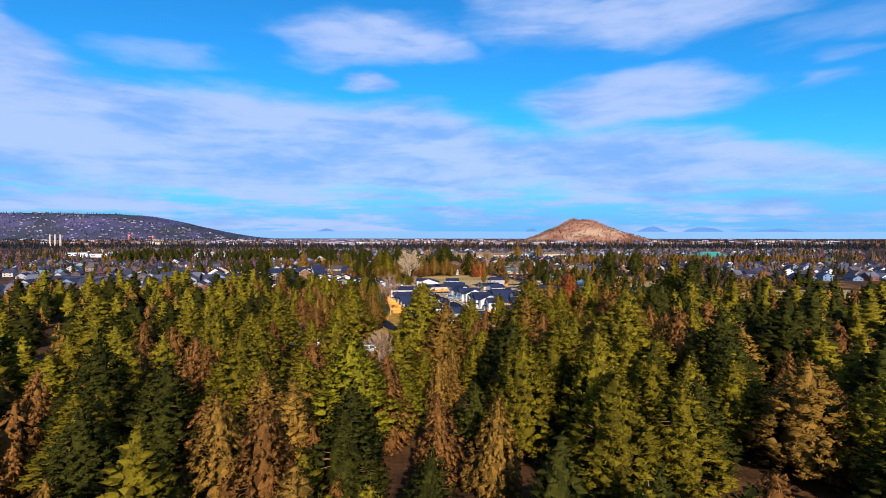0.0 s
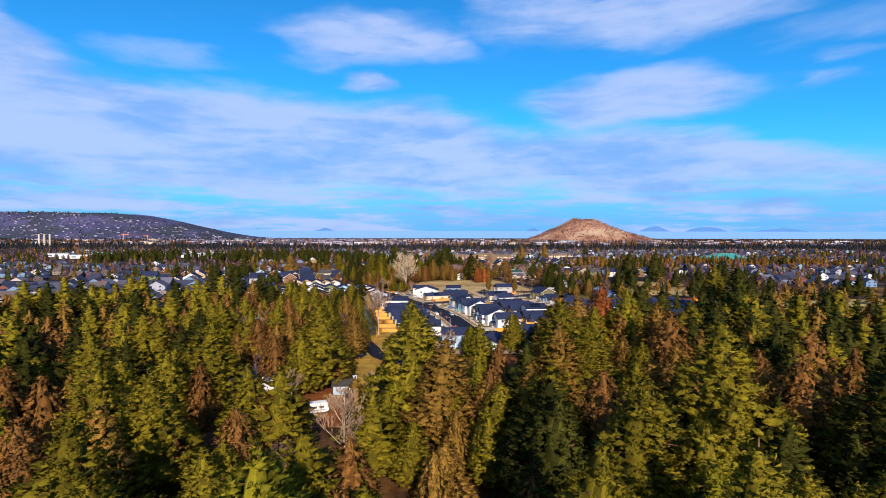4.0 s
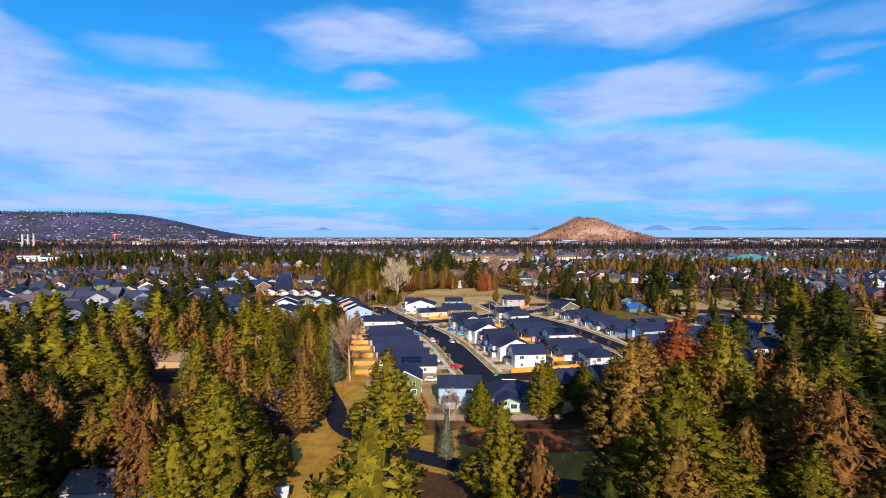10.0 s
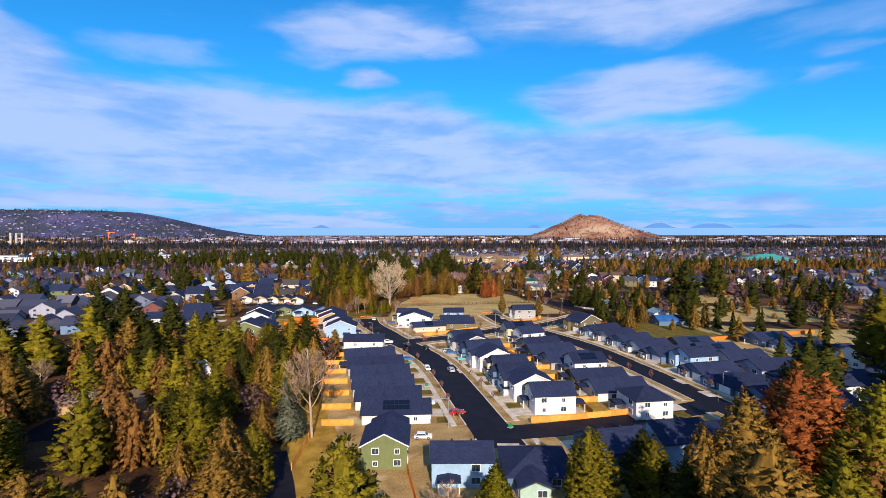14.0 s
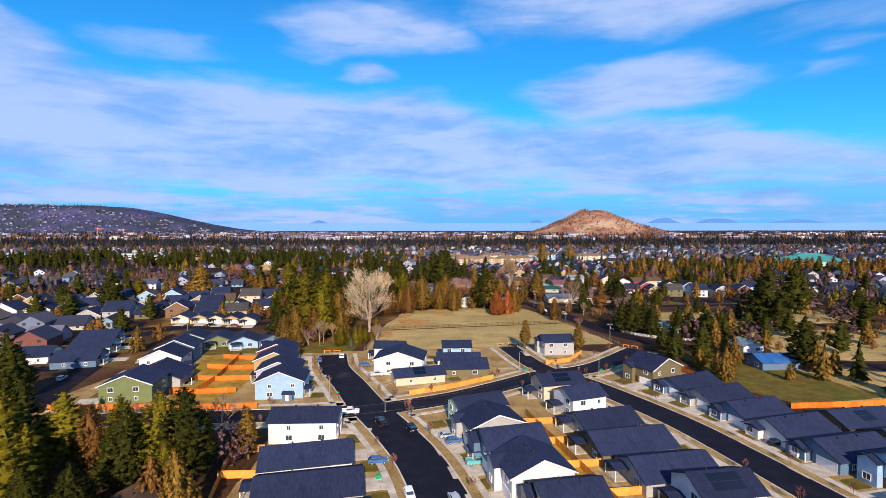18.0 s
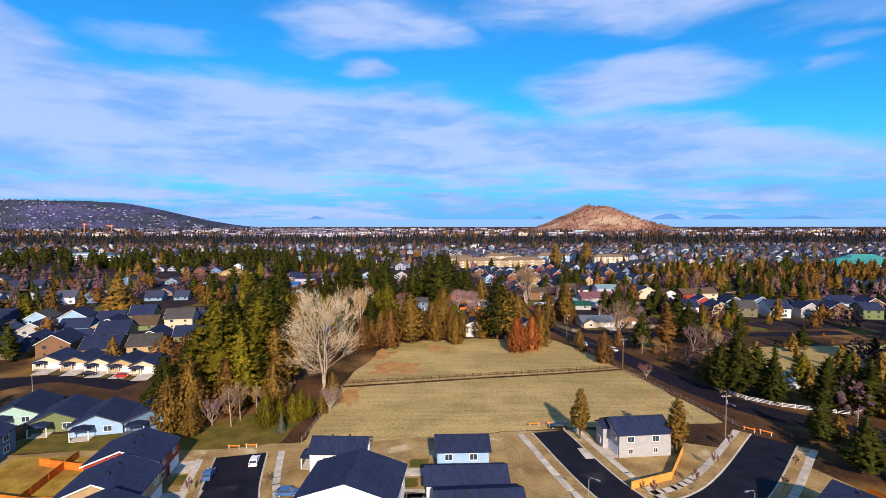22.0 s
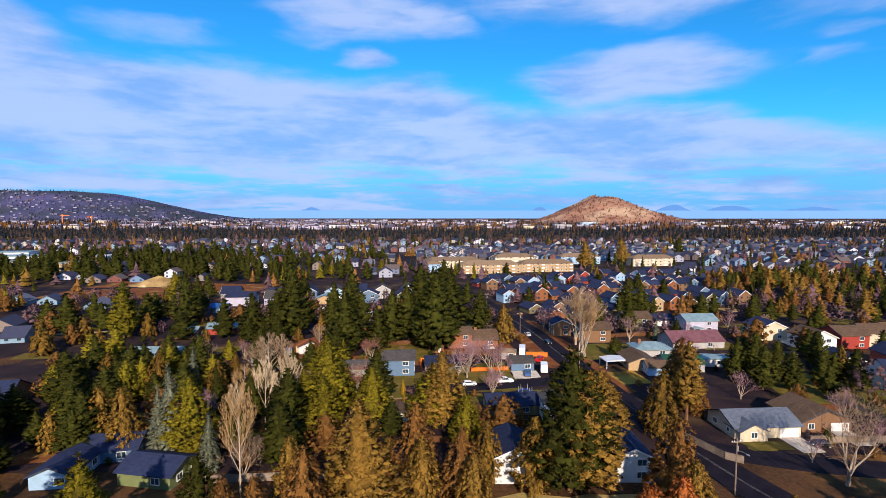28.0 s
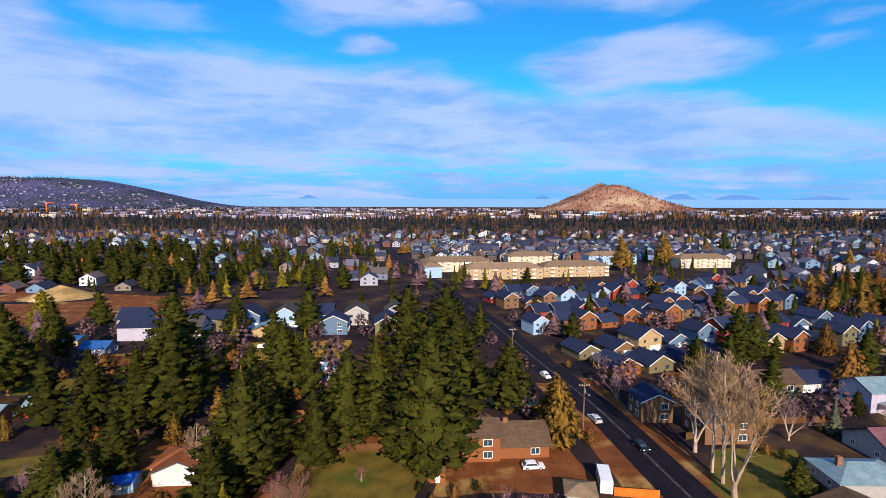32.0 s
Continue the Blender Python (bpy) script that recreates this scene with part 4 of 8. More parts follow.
def bare_parts(seed, shape, thin=0):
    """A leafless tree; thin leaves out the last forks."""
    rng = random.Random(seed)
    trunk, twigs = Geo(), Geo()
    spread, up, depth = {"round": (0.8, 0.16, 4), "poplar": (0.42, 0.42, 4), "birch": (0.55, 0.3, 3), "sapling": (0.45, 0.45, 2), "cottonwood": (0.85, 0.16, 4)}[shape]
    if shape == "cottonwood":
        trunk.tube([(0, 0, 0), (0.1, 0, 1.5), (0.1, 0.1, 3.0)], [0.7, 0.6, 0.5], 9)
        for i in range(5):
            a = i * 1.257 + rng.uniform(-0.3, 0.3)
            lean = rng.uniform(0.10, 0.26)
            top = rng.uniform(21, 27)
            pts = [Vector((math.cos(a) * lean * z + rng.gauss(0, 0.25), math.sin(a) * lean * z + rng.gauss(0, 0.25), 2.2 + z)) for z in (0, top * 0.25, top * 0.5, top * 0.75, top)]
            trunk.tube([tuple(q) for q in pts], [0.32, 0.25, 0.17, 0.10, 0.03], 6)
            for j in range(11):
                t = 0.12 + 0.86 * (j + rng.random()) / 11
                k = min(3, int(t * 4))
                p = pts[k].lerp(pts[k + 1], t * 4 - k)
                b = a + rng.gauss(0, 1.0)
                ln = 7.6 * math.sqrt(max(0.12, 1 - ((t - 0.38) / 0.66) ** 2))
                grow(trunk, p, Vector((math.cos(b), math.sin(b), 0.15 + 0.9 * t)).normalized(), ln, 0.10, 2, rng, twigs, 0.6, 0.16)
    elif shape in ("birch", "sapling"):
        n = 7 if shape == "birch" else 4
        H = 11.0 if shape == "birch" else 4.0
        lean = Vector((rng.gauss(0, 0.4), rng.gauss(0, 0.4), H))
        r = 0.15 if shape == "birch" else 0.05
        trunk.tube([(0, 0, 0), tuple(lean * 0.4), tuple(lean * 0.75), tuple(lean)], [r, r * 0.8, r * 0.5, 0.03], 6)
        for i in range(n * 2):
            t = 0.28 + 0.68 * i / (n * 2)
            a = i * 2.4
            grow(trunk, lean * t, Vector((math.cos(a), math.sin(a), 0.8)).normalized(), H * 0.36 * (1.1 - t), r * 0.35, 2 - thin, rng, twigs, spread, up)
    else:
        n = {"round": 6, "poplar": 4, "cottonwood": 7}[shape]
        trunk.tube([(0, 0, 0), (0.1, 0, 1.4), (0.15, 0.1, 2.6)], [0.42, 0.36, 0.3], 8)
        for i in range(n):
            a = i * 6.283 / n + rng.uniform(-0.3, 0.3)
            t = {"round": 0.75, "poplar": 0.32, "cottonwood": 0.42}[shape] * rng.uniform(0.1, 1.25)
            grow(trunk, Vector((0.1, 0.05, rng.uniform(1.0, 2.4))), Vector((math.cos(a) * t, math.sin(a) * t, 1)).normalized(), rng.uniform(7, 9), 0.2, 4 if shape == "cottonwood" else 3 - thin, rng, twigs, spread * 0.8, up)
    return trunk, twigs


TREES, HEIGHT = {}, {}


def prototypes():
    for kind, count, seed, n in (("pine", 5, 11, 340), ("juniper", 4, 31, 320), ("spruce", 2, 51, 270), ("gaunt", 2, 71, 150)):
        for i in range(count):
            TREES[kind, i, 0] = conifer_parts(seed + i, kind, n, 9)
            TREES[kind, i, 1] = conifer_parts(seed + i, kind, int(n * 0.48), 5, 2, 1.25)
    for kind, count, seed in (("round", 2, 91), ("poplar", 2, 101), ("birch", 3, 111), ("sapling", 1, 121), ("cottonwood", 1, 131)):
        for i in range(count):
            TREES[kind, i, 0] = bare_parts(seed + i, kind)
            TREES[kind, i, 1] = bare_parts(seed + i, kind, 1) if kind in ("round", "poplar") else bare_parts(seed + i, kind)
    for k, (a, b) in list(TREES.items()):
        HEIGHT[k] = max(q[2] for q in b.v)
        TREES[k] = (a.mesh("trunk"), b.mesh("crown"))
        if k[0] in CROWN_R:
            TREES[k][1].normals_split_custom_set_from_vertices(b.n)
        for me in TREES[k]:
            me.materials.append(BARK)


prototypes()
COUNT = {"pine": 5, "juniper": 4, "spruce": 2, "gaunt": 2, "round": 2, "poplar": 2, "birch": 3, "sapling": 1, "cottonwood": 1}
SPECIES = {"pine": "tall ponderosa pine", "juniper": "dense juniper", "spruce": "full conical spruce", "gaunt": "thin-crowned old pine", "round": "leafless spreading tree",
           "poplar": "leafless poplar", "birch": "leafless pale-barked birch", "sapling": "thin leafless street tree", "cottonwood": "huge leafless cottonwood"}
TONE = {"green": "green", "deep": "dark green", "olive": "olive-brown", "brown": "browned", "rust": "rust-orange", "spruce": "blue-grey", "lime": "bright green", "yellow": "golden"}
TREE_NO = [0]


def tree(x, y, h, kind="pine", tone="green", fat=1.0, label="", twig=None, clear=True):
    """One tree with a trunk and a crown. h: its height in metres."""
    TREE_NO[0] += 1
    k = TREE_NO[0]
    key = kind, k % COUNT[kind], 1 if math.hypot(max(0.0, abs(x) - 30), max(0.0, y - 620)) > 50 else 0
    a, b = TREES[key]
    bare = kind not in CROWN_R
    unit = HEIGHT[key]
    s = h / unit
    if not label:
        label = (SPECIES[kind] + " with bare twigs") if bare else "%s with %s needles" % (SPECIES[kind], TONE[tone])
    ob = thing({"pine": "pine_tree", "gaunt": "pine_tree", "juniper": "juniper_tree", "spruce": "spruce_tree", "birch": "birch_tree", "poplar": "poplar_tree", "round": "leafless_tree", "sapling": "street_sapling", "cottonwood": "cottonwood_tree"}[kind], pose(x, y, -0.1, 0, 0, (k * 137.5) % 360) @ Matrix.Diagonal((s * fat, s * fat, s, 1)), label, "tree", "trees")
    part("trunk", a, (BARK_PALE if kind in ("birch", "poplar", "round", "cottonwood") else BARK), ob)
    part("bare_crown" if bare else "crown", b, (twig or (TWIG_TAN if kind == "poplar" else TWIG)) if bare else LEAF[tone], ob)
    keep_out(x, y, 1.6)
    return ob


def far_conifer(geo, x, y, z, h, r, rng, rows=5, n=7):
    """A small conifer for the distance: rough tiers of leaf clumps."""
    for i in range(rows):
        q = i / rows
        z0 = z + h * (0.08 + 0.86 * q)
        rr = r * (1 - q) ** 0.8
        for j in range(max(3, int(n * (1 - q * 0.6)))):
            a = rng.uniform(0, 6.283)
            k = len(geo.v)
            d = rr * rng.uniform(0.75, 1.15)
            cx, cy = x + math.cos(a) * d * 0.4, y + math.sin(a) * d * 0.4
            tx, ty = x + math.cos(a) * d, y + math.sin(a) * d
            px_, py_ = -math.sin(a) * rr * 0.55, math.cos(a) * rr * 0.55
            zz = h / rows
            geo.v += [(tx, ty, z0 + zz * rng.uniform(-0.1, 0.3)), (cx + px_, cy + py_, z0 + zz * 0.4), (x, y, z0 + zz * rng.uniform(1.2, 1.7)), (cx - px_, cy - py_, z0 + zz * 0.4)]
            geo.f += [(k, k + 1, k + 2), (k, k + 2, k + 3)]

# ---------------------------------------------------------------- land
def build_ground():
    g = Geo()
    xs = [-5200, -4200, -3400, -2700, -2100, -1500, -1000, -600, -300, -150, 0, 150, 300, 600, 1000, 1500, 2100, 2700, 3400, 4200, 5200]
    ys = [-400, -100, 100, 300, 500, 700, 1000, 1400, 1900, 2500, 3200, 4000, 5000, 6000]
    for y in ys:
        for x in xs:
            g.v.append((x, y, -0.0))
    n = len(xs)
    for j in range(len(ys) - 1):
        for i in range(n - 1):
            k = j * n + i
            g.f.append((k, k + 1, k + n + 1, k + n))
    tagged(part("ground", g, GROUND), "brown forest litter and dry winter grass", "ground", kind="structure")


def hill_height(u, w, h, seed, skew=0.0, power=1.6, flat=0.0):
    r = math.hypot(u - skew * (1 - abs(u)), w)
    q = max(0.0, 1 - max(0.0, r - flat) / (1 - flat))
    z = h * q * q * (3 - 2 * q) if flat else h * min(1.0, q ** power * 1.15)
    return z * (1 + 0.16 * noise.fractal((u * 3 + seed, w * 3, seed), 1.0, 2.0, 4) * min(1.0, q * 3)) - 3


def hill(name, x, y, rx, ry, h, seed, material, label, n=44, skew=0.0, power=1.6, flat=0.0):
    """A hill as a bent sheet with gullies."""
    g = Geo()
    for j in range(n + 1):
        for i in range(n + 1):
            u, w = 2 * i / n - 1, 2 * j / n - 1
            g.v.append((x + u * rx, y + w * ry, hill_height(u, w, h, seed, skew, power, flat)))
    m = n + 1
    for j in range(n):
        for i in range(n):
            k = j * m + i
            g.f.append((k, k + 1, k + m + 1, k + m))
    me = g.mesh(name)
    me.shade_smooth()
    return tagged(part(name, me, material), label, "hill", kind="structure")


build_ground()
BUTTE = surface("butte scrub and bare earth", (0.12, 0.046, 0.038), (0.37, 0.195, 0.125), 0.010, 0.95, 0.3, 7.0, where="World", patch=((0.45, 0.305, 0.195), 0.006, 0.48, 0.66))
# the blue-violet of distance haze is painted into the ridge's own colour
RIDGE = surface("hazed wooded ridge", (0.040, 0.042, 0.105), (0.085, 0.078, 0.165), 0.004, 0.95, 0.3, 9.0, where="World", patch=((0.034, 0.042, 0.060), 0.003, 0.4, 0.6))
hill("butte", 954, 3330, 455, 455, 148, 3.0, BUTTE, "bare reddish cinder butte with dark scrub on its slopes", skew=-0.12, power=1.15)
hill("ridge", -4150, 4500, 2750, 900, 212, 8.0, RIDGE, "long hazed wooded ridge dotted with houses", flat=0.42)
# haze over mountains and horizon mist is painted as emissive blue
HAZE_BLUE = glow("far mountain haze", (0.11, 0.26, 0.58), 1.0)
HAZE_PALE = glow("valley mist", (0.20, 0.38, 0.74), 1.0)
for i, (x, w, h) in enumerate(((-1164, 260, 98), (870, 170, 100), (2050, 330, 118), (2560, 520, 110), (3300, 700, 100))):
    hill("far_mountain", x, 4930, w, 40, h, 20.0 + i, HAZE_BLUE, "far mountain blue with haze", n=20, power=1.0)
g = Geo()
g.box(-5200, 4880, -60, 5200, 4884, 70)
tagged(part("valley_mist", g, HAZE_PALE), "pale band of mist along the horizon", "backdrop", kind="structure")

# ---------------------------------------------------------------- streets of the estate
A = road("road_1", [(17, 288), (13, 306), (8, 330), (3, 352), (-3, 371), (-11, 388), (-20, 405), (-29, 425), (-38, 444), (-43, 463)], 11.0, ASPHALT_NEW, "fresh black asphalt street with pale tyre tracks")
B = road("road_2", [(-200, 382), (-150, 388), (-93, 394), (-60, 396), (-30, 399), (-10, 404.5), (8, 413), (25, 425), (40, 436), (54, 441), (66, 450), (86, 471)], 9.5, ASPHALT_NEW, "fresh black asphalt cross street", z=0.068)
C = road("road_3", [(43, 436), (37, 450), (31, 476)], 8.5, ASPHALT_NEW, "short black asphalt stub street", z=0.076)
D = road("road_4", [(44, 436), (52, 424), (60, 408), (67, 392), (72, 375), (78, 350), (84, 322), (88, 300), (90, 280)], 9.5, ASPHALT_NEW, "fresh black asphalt street lined with houses", z=0.074)
S_ = road("road_5", [(10, 297), (22, 297), (40, 301), (60, 308), (86, 318)], 9.0, ASPHALT_NEW, "black asphalt street along the estate's edge", z=0.08)
F = road("road_6", [(175, 440), (130, 463), (105, 480), (90, 498), (80, 530), (71, 565), (63, 592), (56, 630), (50, 672), (45, 712), (37, 750), (27, 800), (15, 850), (-2, 915), (-22, 1000), (-60, 1150)], 10.0, ASPHALT_OLD, "older grey asphalt road with a kerb line", z=0.07)
E_ = road("road_7", [(-118, 400), (-124, 420), (-131, 445), (-139, 472), (-146, 500), (-130, 520), (-100, 512)], 9.0, ASPHALT_OLD, "grey residential street", z=0.058)
G_ = road("road_8", [(-38, 285), (-31, 268), (-25, 252), (-12, 240), (2, 232), (25, 222), (60, 214)], 6.0, ASPHALT_NEW, "narrow black asphalt lane through the trees", z=0.06)
H_ = road("road_9", [(52, 651), (42, 645), (28, 641), (10, 637.5), (-9, 636)], 6.6, ASPHALT_OLD, "short grey cul-de-sac", z=0.062)
I_ = road("road_10", [(56, 602), (85, 590), (130, 585), (200, 590)], 8.0, ASPHALT_OLD, "grey side road at the junction", z=0.064)
for ln, w in ((A, 11.0), (B, 9.5), (C, 8.5), (D, 9.5)):
    for s in (-1, 1):
        kerb(ln, w, s)

# sheet of town yards, its colour darkened to include shade
patch("town_ground", [(-900, 640), (-300, 600), (-110, 585), (40, 590), (200, 600), (330, 560), (900, 520), (1500, 1480), (-1500, 1480), (-1400, 1000)], TOWN_GROUND, "dark yards, gravel and worn grass with painted shade between the town's houses", "ground", z=0.015)
patch("field", [(-31, 468), (32, 478), (80, 482), (72, 520), (62, 560), (52, 578), (20, 578), (-18, 572), (-29, 520)], FIELD, "open dry pasture of yellowed grass", "field")
patch("estate_ground", [(-20, 258), (30, 258), (66, 282), (100, 300), (112, 340), (96, 420), (84, 462), (40, 478), (-46, 468), (-110, 462), (-120, 398), (-40, 392), (-40, 300)], SOIL, "bare tan building soil between new houses", "ground", z=0.03)
patch("grass_strip", [(-40, 330), (-27, 300), (-18, 262), (-16, 236), (-30, 240), (-36, 262), (-36, 284), (-46, 330)], DRY_GRASS, "yellow mown grass strip beside the trees", "lawn", z=0.035)
patch("glade", [(-16, 232), (10, 224), (34, 222), (38, 246), (8, 252), (-12, 244)], DRY_GRASS, "sunlit yellow grass clearing among pines", "lawn", z=0.03)
patch("red_clearing", [(-84, 204), (-60, 190), (-44, 180), (-22, 178), (-17, 206), (-34, 216), (-44, 222), (-74, 230)], RED_SOIL, "reddish bark-strewn clearing among pines", "ground", z=0.028)
patch("grass_patch", [(-36, 214), (-20, 214), (-15, 240), (-24, 250), (-36, 248)], DRY_GRASS, "sunlit yellow grass beside the lane", "lawn", z=0.033)
patch("red_clearing", [(0, 244), (14, 252), (48, 250), (52, 240), (20, 236)], RED_SOIL, "reddish bark-strewn strip below the gardens", "ground", z=0.034)
patch("yard", [(-28, 664), (-2, 666), (2, 684), (-8, 698), (-26, 692)], LAWN, "sunlit yellowing back lawn", "lawn", z=0.03)
patch("yard", [(55, 674), (60, 667), (75, 671), (82, 690), (64, 690)], LAWN, "sunlit yellowing lawn beside the road", "lawn", z=0.03)
patch("yard", [(-30, 634), (6, 634), (6, 648), (-32, 646)], LAWN, "sunlit yellowing lawn", "lawn", z=0.03)
patch("yard", [(-95, 586), (-62, 600), (-40, 606), (-44, 618), (-90, 606)], RED_SOIL, "reddish garden ground", "lawn", z=0.03)
patch("yard", [(105, 625), (150, 622), (156, 650), (110, 652)], LAWN, "yellow grass paddock", "lawn", z=0.03)
patch("pasture", [(110, 515), (230, 530), (240, 570), (110, 560)], FIELD, "open dry pasture behind the pines", "field", z=0.03)
patch("cleared_land", [(-260, 800), (-130, 795), (-120, 860), (-250, 880)], RED_SOIL, "cleared red-brown building land", "field", z=0.03)
for x, y, r in ((-225, 840, 34), (-190, 838, 34), (-155, 828, 30)):
    HOUSE_SITES.append((x, y, r))
    keep_out(x, y, r)
hill("earth_mound", -215, 852, 17, 9, 7, 5.0, SOIL, "tall tan mound of dug earth on cleared land", n=18, power=1.1)
patch("yard", [(2, 672), (34, 674), (32, 690), (4, 694)], RED_SOIL, "red-brown yard round the brown house", "lawn", z=0.035)
patch("yard", [(-66, 664), (-38, 664), (-34, 690), (-62, 694)], RED_SOIL, "red-brown yard round the white garage", "lawn", z=0.032)
patch("yard", [(-36, 690), (0, 690), (2, 706), (-38, 706)], RED_SOIL, "red-brown bark under the tall pines", "lawn", z=0.031)
patch("yard", [(-70, 750), (-30, 752), (-32, 776), (-74, 772)], DRY_GRASS, "dry yellow open ground behind the pines", "lawn", z=0.03)
patch("yard", [(-15, 640.5), (-2, 641), (-3, 653), (-16, 648.5)], LAWN, "green lawn in front of the blue house", "lawn", z=0.034)
patch("driveway", [(28, 645.5), (36.5, 648), (36.5, 655), (28, 654.5)], CONCRETE, "pale concrete forecourt of a garage", "driveway", z=0.036)
patch("yard", [(3, 641.2), (27.5, 645.6), (27.5, 653), (13.5, 652.5), (3, 651.5)], LAWN, "green front lawn beside the cul-de-sac", "lawn", z=0.034)
patch("yard", [(10, 626), (34, 626), (36, 635.5), (10, 632)], LAWN, "yellow grass beside the cul-de-sac", "lawn", z=0.033)
patch("verge", [(58, 632), (64, 634), (57, 690), (50, 735), (46, 735), (52, 690)], RED_SOIL, "red-brown bare verge beside the old road", "verge", z=0.028)
patch("verge", [(45, 655), (47.5, 664), (42, 700), (36, 730), (32, 730), (37, 694), (40, 660)], RED_SOIL, "red-brown bare verge beside the old road", "verge", z=0.027)
patch("yard", [(-36, 657), (-17, 658), (-4, 661), (-4, 673), (-37, 673)], RED_SOIL, "red-brown bark behind the blue house", "lawn", z=0.026)
patch("yard", [(38, 629), (51, 631), (50, 641), (40, 638)], RED_SOIL, "red-brown bare ground at the corner", "lawn", z=0.029)
patch("yard", [(62, 640), (72, 642), (70, 655), (60, 652)], DRY_GRASS, "yellow grass beside the old road", "lawn", z=0.033)
for x, y, r in ((8, 680, 6), (17, 681, 7), (26, 683, 7), (-45, 670, 6), (-15, 668, 7), (-10, 680, 7), (-22, 640, 5), (-8, 641, 5), (20, 632, 6), (12, 646, 5)):
    keep_out(x, y, r)
patch("eastern_field", [(124, 330), (340, 320), (350, 432), (190, 430), (118, 452)], FIELD, "dry yellow field east of the estate", "field", z=0.024)
patch("verge_field", [(-105, 464), (-50, 466), (-36, 470), (-32, 500), (-60, 480), (-100, 474)], LAWN, "rough yellow grass below the pines", "lawn", z=0.036)
patch("grass_patch", [(97, 424), (110, 404), (140, 412), (128, 452), (100, 468)], LAWN, "rough yellow grass behind the last gardens", "lawn", z=0.034)
patch("red_clearing", [(-84, 304), (-74, 306), (-72, 322), (-84, 322)], RED_SOIL, "red bark yard beside the tan house", "ground", z=0.03)
patch("driveway", [(-106, 292), (-88, 290), (-88, 308), (-108, 308)], ASPHALT_OLD, "dark asphalt yard in front of the tan house", "driveway", z=0.032)
patch("pasture", [(140, 455), (240, 450), (250, 515), (150, 508)], FIELD, "rough dry pasture beyond the fence", "field", z=0.026)
patch("west_gardens", [(-90, 404), (-64, 404), (-66, 462), (-94, 462)], DRY_GRASS, "fenced back gardens of dry grass", "lawn", z=0.05)
patch("middle_gardens", [(36, 306), (50, 312), (40, 350), (28, 388), (22, 386), (30, 345)], DRY_GRASS, "fenced back gardens of new grass", "lawn", z=0.05)
BLOT = random.Random(17)
for x, y, rx, ry in ((-13, 531, 13, 12), (2, 561, 7, 6), (38, 560, 9, 8), (-25, 502, 4, 12), (-20, 552, 6, 9)):
    patch("disturbed_soil", [(x + math.cos(k * 0.131) * rx * q, y + math.sin(k * 0.131) * ry * q) for k, q in ((k, 0.75 + 0.5 * noise.noise((math.cos(k * 0.131) * 1.6, math.sin(k * 0.131) * 1.6, x)) + BLOT.uniform(-0.14, 0.14)) for k in range(48))], DISTURBED, "orange disturbed soil in the pasture", "ground", z=0.05)
g = Geo()
line = smooth_line([(-29, 511), (-8, 515), (17, 520), (45, 525), (69, 530)])
ribbon(g, line, -0.85, 0.85, -0.2, 0.06)
tagged(part("farm_track", g, GROUND), "narrow dark track across the pasture", "track", kind="structure")

# ---------------------------------------------------------------- houses of the estate
# west side of the first street, fronts to the east
house(-11, 282, 92, 11, 10, 2, "green", ridge="x", rise=2.6, garage=False, side_windows="l")
house(-11.5, 295, 94, 7, 9, 1, "white", ridge="x", garage=False, vents=0)
house(-11, 307.5, 94, 10.8, 18.5, 1, "white", solar=14)
house(-14.5, 318.7, 95, 10.9, 19, 1, "white")
house(-17.5, 330.2, 97, 11.0, 19, 1, "grey")
house(-20, 342.3, 99, 11.4, 19.5, 1, "white")
house(-23.5, 354.6, 102, 11.4, 20, 1, "grey", porch="b")
house(-27.5, 367.5, 103, 11.8, 19, 1, "white")
house(-32, 383.5, 92, 9, 16.5, 2, "white", side_windows="l")
# south side
house(6, 273.5, 180, 12.5, 9.5, 2, "blue", ridge="x", porch="b", side_windows="lr")
house(22, 275, 180, 14, 14, 1, "slate", ridge="hip", porch="b", solar=10)
house(20, 266.5, 180, 6, 6, 1, "mint", ridge="y", garage=False, vents=0, side_windows="")
house(40, 279, 192, 13, 12, 2, "slate", ridge="x")
house(56, 284, 192, 13, 12, 2, "blue", ridge="x")
house(72, 291, 192, 13, 12, 1, "slate", ridge="hip")
# middle block, fronts to the west
house(33.5, 314.5, -84, 10.5, 12, 2, "white", ridge="y", porch="bf", side_windows="r")
house(29.5, 325.5, -82, 10.5, 13, 2, "white", ridge="x", bay=4, rise=2.9, porch="f", side_windows="r")
house(26.5, 336.5, -80, 9.5, 12, 2, "slate", ridge="y", bay=4, porch="f", side_windows="r")
house(25.5, 347, -80, 9.5, 12, 2, "cream", ridge="y", bay=4, porch="f", side_windows="r")
house(21, 358.5, -78, 11, 13, 2, "white", ridge="x", bay=5, rise=2.9, side_windows="r")
house(18, 370.5, -76, 11, 14, 2, "slate", ridge="y", bay=5, porch="f", side_windows="r")
house(14.5, 381.7, -73, 10.5, 14, 2, "grey", ridge="x", bay=4, rise=2.6, side_windows="r")
house(12, 393, -68, 9, 13.5, 2, "mint", ridge="y", side_windows="r")
# middle block, fronts to the east
house(60, 311, 98, 11, 11, 2, "white", ridge="hip", porch="b", side_windows="l")
house(57, 326.8, 98, 12, 17, 1, "white", ridge="y", porch="b", side_windows="l")
house(54.5, 338.7, 98, 11, 18, 1, "olive", ridge="y", porch="b", side_windows="l")
house(54, 350.2, 98, 10, 12, 2, "white", ridge="y", solar=12, porch="b", side_windows="l")
house(50, 362, 100, 12, 17, 1, "grey", ridge="y", porch="b", side_windows="l")
